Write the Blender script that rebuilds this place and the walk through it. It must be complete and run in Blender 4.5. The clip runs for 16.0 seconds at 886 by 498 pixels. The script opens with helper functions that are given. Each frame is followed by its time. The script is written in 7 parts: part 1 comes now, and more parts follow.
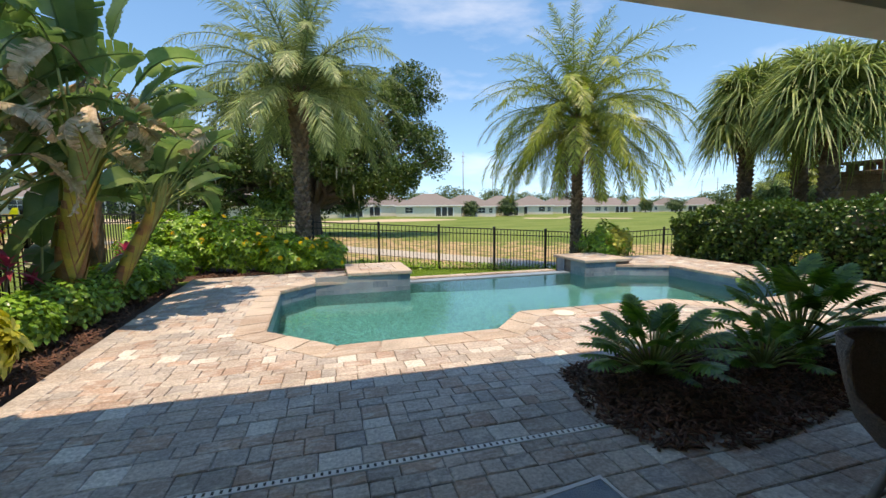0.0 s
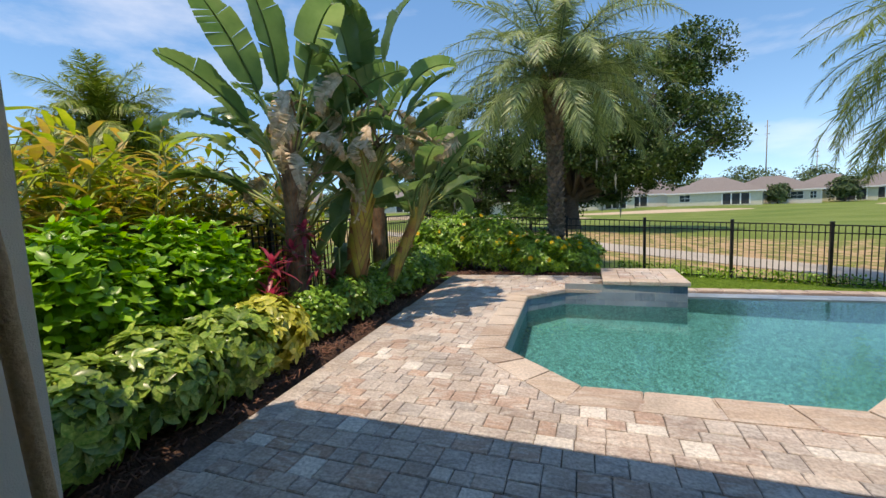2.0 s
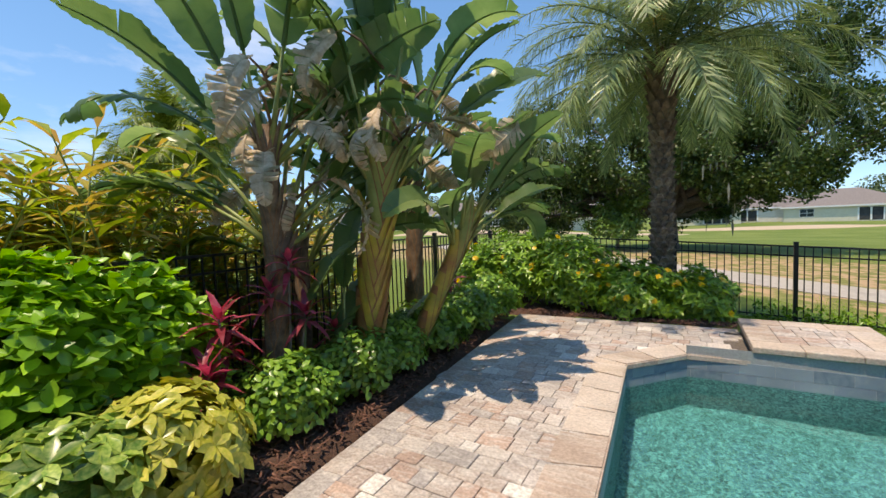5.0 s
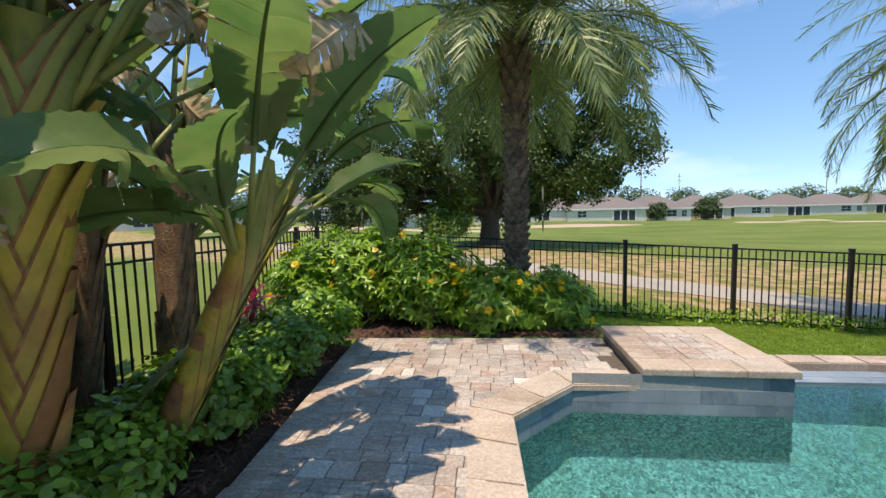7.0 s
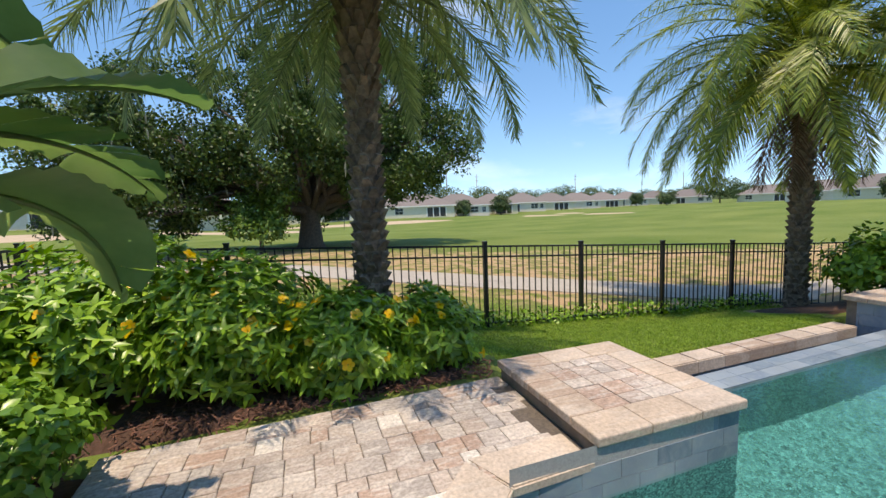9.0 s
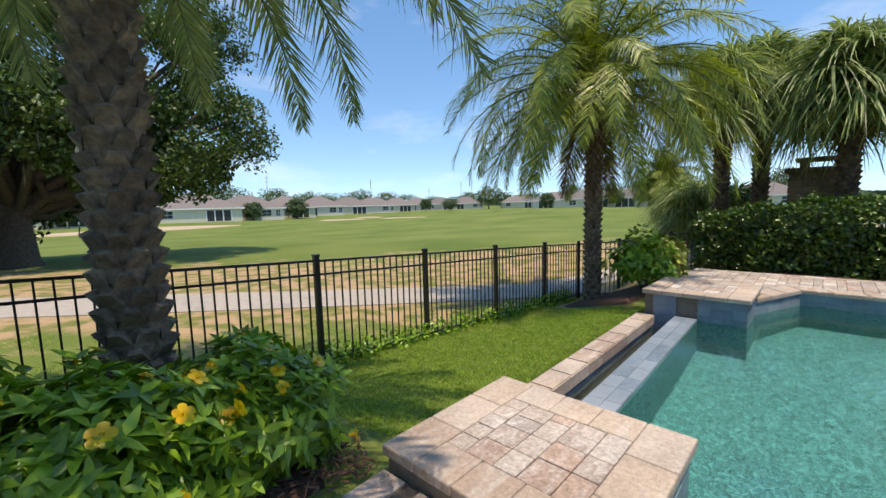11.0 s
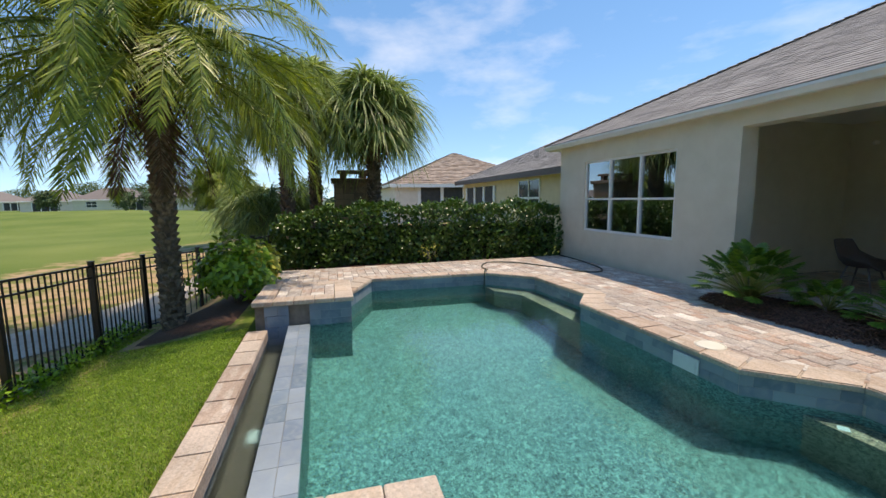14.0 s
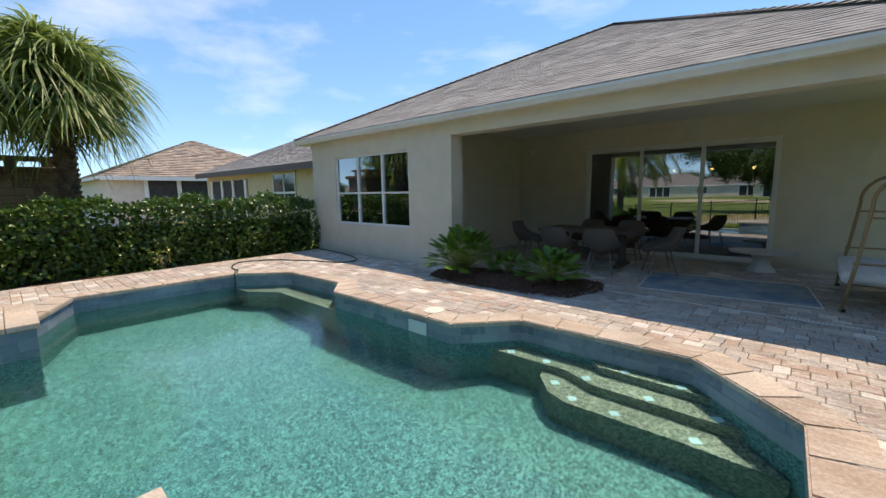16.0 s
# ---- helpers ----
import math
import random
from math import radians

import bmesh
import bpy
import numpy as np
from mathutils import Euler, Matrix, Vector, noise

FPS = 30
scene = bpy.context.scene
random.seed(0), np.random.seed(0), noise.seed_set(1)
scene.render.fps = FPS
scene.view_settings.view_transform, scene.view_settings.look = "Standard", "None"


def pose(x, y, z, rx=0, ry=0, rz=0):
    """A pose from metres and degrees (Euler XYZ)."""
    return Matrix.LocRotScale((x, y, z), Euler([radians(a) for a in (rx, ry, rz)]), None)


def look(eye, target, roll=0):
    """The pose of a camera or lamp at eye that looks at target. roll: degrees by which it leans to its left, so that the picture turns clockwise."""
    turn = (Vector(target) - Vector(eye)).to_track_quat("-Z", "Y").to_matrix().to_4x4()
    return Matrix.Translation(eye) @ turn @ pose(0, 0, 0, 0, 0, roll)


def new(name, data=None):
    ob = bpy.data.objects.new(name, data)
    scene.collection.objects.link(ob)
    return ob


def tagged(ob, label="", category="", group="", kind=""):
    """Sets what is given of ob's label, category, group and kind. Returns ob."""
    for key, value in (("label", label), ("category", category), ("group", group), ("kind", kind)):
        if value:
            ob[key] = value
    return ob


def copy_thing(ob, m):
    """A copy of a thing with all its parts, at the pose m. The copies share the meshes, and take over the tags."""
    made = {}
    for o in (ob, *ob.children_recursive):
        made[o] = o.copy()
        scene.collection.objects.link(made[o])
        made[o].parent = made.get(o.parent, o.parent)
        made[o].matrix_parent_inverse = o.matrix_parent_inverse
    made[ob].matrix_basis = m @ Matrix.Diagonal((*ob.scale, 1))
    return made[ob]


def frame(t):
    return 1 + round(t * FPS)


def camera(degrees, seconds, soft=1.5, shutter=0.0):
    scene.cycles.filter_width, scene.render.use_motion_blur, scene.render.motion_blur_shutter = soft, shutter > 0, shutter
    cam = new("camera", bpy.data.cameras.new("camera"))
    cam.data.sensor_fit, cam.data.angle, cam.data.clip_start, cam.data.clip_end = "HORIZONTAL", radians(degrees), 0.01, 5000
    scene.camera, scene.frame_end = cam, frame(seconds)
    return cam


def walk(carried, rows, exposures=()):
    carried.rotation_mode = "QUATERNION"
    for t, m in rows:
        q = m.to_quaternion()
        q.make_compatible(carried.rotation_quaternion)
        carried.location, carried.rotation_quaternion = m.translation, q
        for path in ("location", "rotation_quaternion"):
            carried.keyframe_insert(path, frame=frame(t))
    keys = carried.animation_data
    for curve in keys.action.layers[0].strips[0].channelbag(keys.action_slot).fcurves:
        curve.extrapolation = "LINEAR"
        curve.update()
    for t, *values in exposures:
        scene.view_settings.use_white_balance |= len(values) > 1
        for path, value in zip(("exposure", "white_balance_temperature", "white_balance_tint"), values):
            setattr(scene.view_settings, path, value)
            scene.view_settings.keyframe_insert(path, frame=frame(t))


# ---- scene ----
cam = camera(95.2, 16.0)
EXPOSURE, KELVIN, TINT = 1.03, 8300, 15
PATH = [
    (0, (0.253, -0.201, 1.392), (0.788, 1.716, 1.193), -0.5),
    (0.5, (0.298, -0.107, 1.402), (0.609, 1.856, 1.182), -0.4),
    (1, (0.374, 0.06, 1.448), (0.382, 2.047, 1.223), -0.9),
    (1.5, (0.35, 0.415, 1.446), (0.022, 2.377, 1.236), -1.8),
    (2, (0.353, 0.677, 1.484), (-0.329, 2.546, 1.281), -2.6),
    (2.5, (0.35, 0.994, 1.509), (-0.621, 2.73, 1.301), -2.0),
    (3, (0.337, 1.2, 1.504), (-0.833, 2.81, 1.3), -1.3),
    (3.2, (0.31, 1.323, 1.516), (-0.907, 2.9, 1.338), -1.6),
    (5.3, (-0.193, 2.828, 1.567), (-1.126, 4.592, 1.44), -2.3),
    (5.5, (-0.271, 3.02, 1.533), (-1.136, 4.818, 1.389), -2.3),
    (6, (-0.444, 3.4, 1.56), (-1.131, 5.27, 1.375), -2.0),
    (6.5, (-0.609, 3.745, 1.542), (-1.097, 5.677, 1.366), -1.6),
    (7, (-0.732, 4.165, 1.532), (-0.979, 6.142, 1.368), -1.4),
    (7.5, (-0.876, 4.603, 1.544), (-0.88, 6.596, 1.374), -2.0),
    (8, (-1.015, 4.962, 1.606), (-0.803, 6.941, 1.414), -2.5),
    (8.5, (-1.042, 5.424, 1.569), (-0.622, 7.371, 1.381), -2.6),
    (8.7, (-1.036, 5.605, 1.578), (-0.536, 7.532, 1.384), -2.5),
    (10.8, (-0.908, 7.195, 1.597), (0.457, 8.641, 1.382), -1.6),
    (11, (-0.837, 7.308, 1.577), (0.603, 8.679, 1.36), -1.6),
    (11.5, (-0.624, 7.61, 1.556), (1.006, 8.748, 1.333), -1.7),
    (12, (-0.467, 7.841, 1.56), (1.33, 8.688, 1.325), -1.8),
    (12.5, (-0.321, 8.012, 1.556), (1.594, 8.537, 1.313), -1.5),
    (13, (-0.082, 8.108, 1.555), (1.895, 8.297, 1.315), -1.0),
    (13.5, (0.011, 8.241, 1.572), (1.988, 8.054, 1.337), -0.5),
    (14, (-0.069, 8.259, 1.574), (1.847, 7.738, 1.331), -0.5),
    (14.5, (-0.198, 8.244, 1.559), (1.618, 7.445, 1.31), -0.4),
    (15, (-0.296, 8.199, 1.556), (1.392, 7.158, 1.298), -0.6),
    (15.5, (-0.348, 8.15, 1.548), (1.177, 6.884, 1.276), -0.9),
    (16, (-0.423, 8.179, 1.562), (0.914, 6.719, 1.281), -0.8),
]
walk(cam, [(t, look(eye, target, roll)) for t, eye, target, roll in PATH], exposures=[(t, EXPOSURE + d, KELVIN + k, TINT) for t, d, k in ((0.0, 0.14, 1000), (1.0, 0.08, 700), (2.0, -0.10, 300), (3.0, 0.0, 500), (7.5, -0.02, 300), (11.0, -0.08, 200), (12.5, -0.20, 300), (14.0, -0.12, 400), (16.0, -0.02, 500))])

# ---- world and sun ----
SUN = Vector((-0.05, -0.255, 1.0)).normalized()
world = bpy.data.worlds.new("sky")
scene.world = world
world.use_nodes = True
wn, wl = world.node_tree.nodes, world.node_tree.links
wn.clear()
w_out, w_bg, w_sky = wn.new("ShaderNodeOutputWorld"), wn.new("ShaderNodeBackground"), wn.new("ShaderNodeTexSky")
w_sky.sky_type, w_sky.sun_disc = "NISHITA", False
w_sky.sun_elevation = math.asin(SUN.z)
w_sky.sun_rotation = math.atan2(SUN.x, SUN.y)
w_sky.air_density, w_sky.dust_density, w_sky.ozone_density = 1.0, 0.0, 2.0
w_co, w_map, w_noise, w_ramp = wn.new("ShaderNodeTexCoord"), wn.new("ShaderNodeMapping"), wn.new("ShaderNodeTexNoise"), wn.new("ShaderNodeValToRGB")
w_map.inputs["Scale"].default_value = (1.6, 2.6, 6.5)
w_map.inputs["Location"].default_value = (0.9, 1.5, 0.4)
w_noise.inputs["Scale"].default_value, w_noise.inputs["Detail"].default_value, w_noise.inputs["Roughness"].default_value = 1.5, 7.0, 0.58
w_ramp.color_ramp.elements[0].position, w_ramp.color_ramp.elements[1].position = 0.52, 0.95
w_ramp.color_ramp.elements[0].color, w_ramp.color_ramp.elements[1].color = (0, 0, 0, 1), (0.40, 0.40, 0.40, 1)
w_mix = wn.new("ShaderNodeMixRGB")
w_mix.inputs["Color2"].default_value = (6.0, 6.2, 6.5, 1)
wl.new(w_co.outputs["Generated"], w_map.inputs["Vector"])
wl.new(w_map.outputs["Vector"], w_noise.inputs["Vector"])
wl.new(w_noise.outputs["Fac"], w_ramp.inputs["Fac"])
wl.new(w_ramp.outputs["Color"], w_mix.inputs["Fac"])
w_hs = wn.new("ShaderNodeHueSaturation")
w_hs.inputs["Saturation"].default_value, w_hs.inputs["Value"].default_value = 1.25, 0.95
w_up = wn.new("ShaderNodeVectorMath")
w_up.operation, w_up.inputs[1].default_value = "ADD", (0.0, 0.0, 0.13)
w_nm = wn.new("ShaderNodeVectorMath")
w_nm.operation = "NORMALIZE"
wl.new(w_co.outputs["Generated"], w_up.inputs[0])
wl.new(w_up.outputs[0], w_nm.inputs[0])
wl.new(w_nm.outputs[0], w_sky.inputs["Vector"])
wl.new(w_sky.outputs["Color"], w_hs.inputs["Color"])
wl.new(w_hs.outputs["Color"], w_mix.inputs["Color1"])
wl.new(w_mix.outputs["Color"], w_bg.inputs["Color"])
w_bg.inputs["Strength"].default_value = 0.15
wl.new(w_bg.outputs["Background"], w_out.inputs["Surface"])

sun_data = bpy.data.lights.new("sun", "SUN")
sun_data.energy, sun_data.angle, sun_data.color = 2.1, radians(0.53), (1.0, 0.96, 0.89)
sun_ob = new("sun", sun_data)
sun_ob.rotation_euler = SUN.to_track_quat("Z", "Y").to_euler()
sun_ob.location = (0, 0, 60)

# ---- materials ----


def mat(name, c1, c2, scale=6.0, rough=0.7, bump=0.15, bump_scale=70.0, metal=0.0, rand=0.0, island=0.0, leaf=0.0, spec=0.5,
        c3=None, c3_scale=1.3, c3_at=0.55, coat=0.0):
    """Two colours by fine noise, a third by large stains, brightness by object or island, relief by noise."""
    m = bpy.data.materials.new(name)
    m.use_nodes = True
    n, l = m.node_tree.nodes, m.node_tree.links
    b = n["Principled BSDF"]
    b.inputs["Roughness"].default_value, b.inputs["Metallic"].default_value = rough, metal
    b.inputs["Specular IOR Level"].default_value = spec
    b.inputs["Coat Weight"].default_value = coat
    co = n.new("ShaderNodeTexCoord")
    vec = co.outputs["Object"]
    info = n.new("ShaderNodeObjectInfo")
    if rand:
        add = n.new("ShaderNodeVectorMath")
        add.operation = "MULTIPLY_ADD"
        add.inputs[1].default_value = (1, 1, 1)
        sc = n.new("ShaderNodeMath")
        sc.operation = "MULTIPLY"
        sc.inputs[1].default_value = 37.0
        l.new(info.outputs["Random"], sc.inputs[0])
        l.new(vec, add.inputs[0])
        l.new(sc.outputs[0], add.inputs[2])
        vec = add.outputs[0]
    ns = n.new("ShaderNodeTexNoise")
    ns.inputs["Scale"].default_value, ns.inputs["Detail"].default_value, ns.inputs["Roughness"].default_value = scale, 6.0, 0.6
    l.new(vec, ns.inputs["Vector"])
    ramp = n.new("ShaderNodeValToRGB")
    ramp.color_ramp.elements[0].position, ramp.color_ramp.elements[1].position = 0.35, 0.65
    ramp.color_ramp.elements[0].color, ramp.color_ramp.elements[1].color = (*c1, 1), (*c2, 1)
    l.new(ns.outputs["Fac"], ramp.inputs["Fac"])
    col = ramp.outputs["Color"]
    if c3:
        n3 = n.new("ShaderNodeTexNoise")
        n3.inputs["Scale"].default_value, n3.inputs["Detail"].default_value = c3_scale, 5.0
        l.new(vec, n3.inputs["Vector"])
        r3 = n.new("ShaderNodeValToRGB")
        r3.color_ramp.elements[0].position, r3.color_ramp.elements[1].position = c3_at, min(c3_at + 0.2, 1.0)
        l.new(n3.outputs["Fac"], r3.inputs["Fac"])
        mx = n.new("ShaderNodeMixRGB")
        mx.inputs["Color2"].default_value = (*c3, 1)
        l.new(r3.outputs["Color"], mx.inputs["Fac"])
        l.new(col, mx.inputs["Color1"])
        col = mx.outputs["Color"]
    for amount, src in ((rand, info.outputs["Random"]), (island, None)):
        if not amount:
            continue
        if src is None:
            src = n.new("ShaderNodeNewGeometry").outputs["Random Per Island"]
        mr = n.new("ShaderNodeMapRange")
        mr.inputs["To Min"].default_value, mr.inputs["To Max"].default_value = 1.0 - amount, 1.0 + amount
        l.new(src, mr.inputs["Value"])
        hs = n.new("ShaderNodeHueSaturation")
        l.new(mr.outputs["Result"], hs.inputs["Value"])
        if leaf:
            mh = n.new("ShaderNodeMapRange")
            mh.inputs["To Min"].default_value, mh.inputs["To Max"].default_value = 0.515, 0.485
            l.new(src, mh.inputs["Value"])
            l.new(mh.outputs["Result"], hs.inputs["Hue"])
        l.new(col, hs.inputs["Color"])
        col = hs.outputs["Color"]
    l.new(col, b.inputs["Base Color"])
    if bump:
        nb = n.new("ShaderNodeTexNoise")
        nb.inputs["Scale"].default_value, nb.inputs["Detail"].default_value = bump_scale, 5.0
        l.new(vec, nb.inputs["Vector"])
        bp = n.new("ShaderNodeBump")
        bp.inputs["Strength"].default_value, bp.inputs["Distance"].default_value = bump, 0.02
        l.new(nb.outputs["Fac"], bp.inputs["Height"])
        l.new(bp.outputs["Normal"], b.inputs["Normal"])
    if leaf:
        tr = n.new("ShaderNodeBsdfTranslucent")
        hs = n.new("ShaderNodeHueSaturation")
        hs.inputs["Saturation"].default_value, hs.inputs["Value"].default_value = 1.1, 1.3
        l.new(col, hs.inputs["Color"])
        l.new(hs.outputs["Color"], tr.inputs["Color"])
        ms = n.new("ShaderNodeMixShader")
        ms.inputs["Fac"].default_value = leaf
        l.new(b.outputs["BSDF"], ms.inputs[1])
        l.new(tr.outputs["BSDF"], ms.inputs[2])
        l.new(ms.outputs["Shader"], n["Material Output"].inputs["Surface"])
    return m


def pieces_mat(name, colours, scale=14.0, rough=0.75, bump=0.35, bump_scale=55.0, per_object=True, cloud=(0.55, 0.52, 0.48), streak=1.0, fine=0.0):
    """Stone or paver whose colour is picked piece by piece out of a list, with mottling and pale bloom."""
    m = bpy.data.materials.new(name)
    m.use_nodes = True
    n, l = m.node_tree.nodes, m.node_tree.links
    b = n["Principled BSDF"]
    b.inputs["Roughness"].default_value = rough
    b.inputs["Specular IOR Level"].default_value = 0.3
    rnd = n.new("ShaderNodeObjectInfo").outputs["Random"] if per_object else n.new("ShaderNodeNewGeometry").outputs["Random Per Island"]
    ramp = n.new("ShaderNodeValToRGB")
    ramp.color_ramp.interpolation = "CONSTANT"
    els = ramp.color_ramp.elements
    for k, c in enumerate(colours):
        e = els[k] if k < 2 else els.new(k / len(colours))
        e.position, e.color = k / len(colours), (*c, 1)
    l.new(rnd, ramp.inputs["Fac"])
    pos = n.new("ShaderNodeNewGeometry").outputs["Position"]
    n1 = n.new("ShaderNodeTexNoise")
    n1.inputs["Scale"].default_value, n1.inputs["Detail"].default_value, n1.inputs["Distortion"].default_value = scale, 8.0, 1.2
    mp = n.new("ShaderNodeMapping")
    mp.inputs["Scale"].default_value = (1.0 / streak, streak ** 0.5, 1.0)
    l.new(pos, mp.inputs["Vector"])
    l.new(mp.outputs["Vector"], n1.inputs["Vector"])
    r1 = n.new("ShaderNodeValToRGB")
    r1.color_ramp.elements[0].position, r1.color_ramp.elements[1].position = (0.42, 0.72) if streak == 1.0 else (0.47, 0.66)
    r1.color_ramp.elements[1].color = (0.75, 0.75, 0.75, 1)
    l.new(n1.outputs["Fac"], r1.inputs["Fac"])
    mx = n.new("ShaderNodeMixRGB")
    mx.inputs["Color2"].default_value = (*cloud, 1)
    l.new(r1.outputs["Color"], mx.inputs["Fac"])
    l.new(ramp.outputs["Color"], mx.inputs["Color1"])
    n2 = n.new("ShaderNodeTexNoise")
    n2.inputs["Scale"].default_value, n2.inputs["Detail"].default_value = 1.7, 6.0
    l.new(pos, n2.inputs["Vector"])
    mr = n.new("ShaderNodeMapRange")
    mr.inputs["From Min"].default_value, mr.inputs["From Max"].default_value = 0.3, 0.7
    mr.inputs["To Min"].default_value, mr.inputs["To Max"].default_value = 0.78, 1.15
    l.new(n2.outputs["Fac"], mr.inputs["Value"])
    hs = n.new("ShaderNodeHueSaturation")
    n3 = n.new("ShaderNodeTexNoise")
    n3.inputs["Scale"].default_value, n3.inputs["Detail"].default_value, n3.inputs["Roughness"].default_value = 42.0, 8.0, 0.7
    l.new(pos, n3.inputs["Vector"])
    m3 = n.new("ShaderNodeMapRange")
    m3.inputs["From Min"].default_value, m3.inputs["From Max"].default_value = 0.32, 0.68
    m3.inputs["To Min"].default_value, m3.inputs["To Max"].default_value = 1.0 - fine, 1.0 + fine * 0.6
    l.new(n3.outputs["Fac"], m3.inputs["Value"])
    m4 = n.new("ShaderNodeMath")
    m4.operation = "MULTIPLY"
    l.new(mr.outputs["Result"], m4.inputs[0])
    l.new(m3.outputs["Result"], m4.inputs[1])
    l.new(m4.outputs[0], hs.inputs["Value"])
    l.new(mx.outputs["Color"], hs.inputs["Color"])
    l.new(hs.outputs["Color"], b.inputs["Base Color"])
    nb = n.new("ShaderNodeTexNoise")
    nb.inputs["Scale"].default_value, nb.inputs["Detail"].default_value = bump_scale, 7.0
    l.new(pos, nb.inputs["Vector"])
    bp = n.new("ShaderNodeBump")
    bp.inputs["Strength"].default_value, bp.inputs["Distance"].default_value = bump, 0.01
    l.new(nb.outputs["Fac"], bp.inputs["Height"])
    l.new(bp.outputs["Normal"], b.inputs["Normal"])
    return m


def glass_mat(name, tint=(0.9, 0.95, 0.93), rough=0.0, ior=1.52):
    m = bpy.data.materials.new(name)
    m.use_nodes = True
    b = m.node_tree.nodes["Principled BSDF"]
    b.inputs["Base Color"].default_value = (*tint, 1)
    b.inputs["Transmission Weight"].default_value, b.inputs["Roughness"].default_value = 1.0, rough
    b.inputs["IOR"].default_value = ior
    return m


def coated_glass_mat(name, tint, mirror):
    """Solar-control glass: a thin tinted pane with a half-reflecting coat."""
    m = bpy.data.materials.new(name)
    m.use_nodes = True
    n, l = m.node_tree.nodes, m.node_tree.links
    n.remove(n["Principled BSDF"])
    tr, gl, mx = n.new("ShaderNodeBsdfTransparent"), n.new("ShaderNodeBsdfGlossy"), n.new("ShaderNodeMixShader")
    tr.inputs["Color"].default_value = (*tint, 1)
    gl.inputs["Color"].default_value, gl.inputs["Roughness"].default_value = (0.9, 0.95, 1.0, 1), 0.0
    mx.inputs["Fac"].default_value = mirror
    l.new(tr.outputs[0], mx.inputs[1])
    l.new(gl.outputs[0], mx.inputs[2])
    l.new(mx.outputs[0], n["Material Output"].inputs["Surface"])
    return m


def water_mat(name, tint, ripple, scale):
    m = glass_mat(name, tint, 0.0)
    n, l = m.node_tree.nodes, m.node_tree.links
    b = n["Principled BSDF"]
    b.inputs["IOR"].default_value = 1.333
    pos = n.new("ShaderNodeNewGeometry").outputs["Position"]
    prev = None
    for k, (s, d) in enumerate(((scale, ripple), (scale * 3.1, ripple * 0.55))):
        nz = n.new("ShaderNodeTexNoise")
        nz.inputs["Scale"].default_value, nz.inputs["Detail"].default_value, nz.inputs["Distortion"].default_value = s, 2.0, 0.8
        l.new(pos, nz.inputs["Vector"])
        bp = n.new("ShaderNodeBump")
        bp.inputs["Strength"].default_value, bp.inputs["Distance"].default_value = 1.0, d
        l.new(nz.outputs["Fac"], bp.inputs["Height"])
        if prev:
            l.new(prev, bp.inputs["Normal"])
        prev = bp.outputs["Normal"]
    l.new(prev, b.inputs["Normal"])
    return m


def glow_mat(name, colour, strength):
    m = bpy.data.materials.new(name)
    m.use_nodes = True
    b = m.node_tree.nodes["Principled BSDF"]
    b.inputs["Base Color"].default_value = (*colour, 1)
    b.inputs["Emission Color"].default_value = (*colour, 1)
    b.inputs["Emission Strength"].default_value = strength
    return m


PAVER_COLOURS = [(0.43, 0.345, 0.30), (0.47, 0.385, 0.335), (0.51, 0.43, 0.375), (0.40, 0.355, 0.325), (0.45, 0.325, 0.265), (0.47, 0.40, 0.355),
                 (0.56, 0.49, 0.435), (0.49, 0.405, 0.35), (0.42, 0.38, 0.355), (0.50, 0.36, 0.29), (0.48, 0.42, 0.38), (0.72, 0.67, 0.61)]
M_PAVER = pieces_mat("paver_stone", PAVER_COLOURS, scale=11.0, cloud=(0.64, 0.585, 0.535), streak=2.0, fine=0.42)
M_PAVER_JOIN = pieces_mat("paver_stone_field", PAVER_COLOURS, scale=11.0, per_object=False, cloud=(0.64, 0.585, 0.535), streak=2.0, fine=0.42)
M_COPING = pieces_mat("coping_stone", [(0.50, 0.39, 0.31), (0.55, 0.44, 0.35), (0.46, 0.35, 0.28), (0.58, 0.48, 0.40)], scale=6.0, bump=0.25, cloud=(0.60, 0.52, 0.45), streak=3.0, fine=0.3)
M_SAND = mat("joint_sand", (0.10, 0.085, 0.07), (0.16, 0.13, 0.11), scale=40, rough=0.95, bump=0.4)
M_TILE = pieces_mat("slate_blue_tile", [(0.19, 0.25, 0.32), (0.23, 0.29, 0.36), (0.16, 0.22, 0.28), (0.27, 0.33, 0.39), (0.21, 0.28, 0.35)], scale=9.0, rough=0.35, bump=0.12, cloud=(0.30, 0.35, 0.38))
M_TILE_JOIN = pieces_mat("slate_blue_tile_field", [(0.19, 0.25, 0.32), (0.23, 0.29, 0.36), (0.16, 0.22, 0.28), (0.27, 0.33, 0.39), (0.21, 0.28, 0.35)], scale=9.0, rough=0.35, bump=0.12, per_object=False, cloud=(0.30, 0.35, 0.38))
M_GROUT = mat("grey_grout", (0.32, 0.33, 0.33), (0.40, 0.41, 0.41), scale=50, rough=0.9)


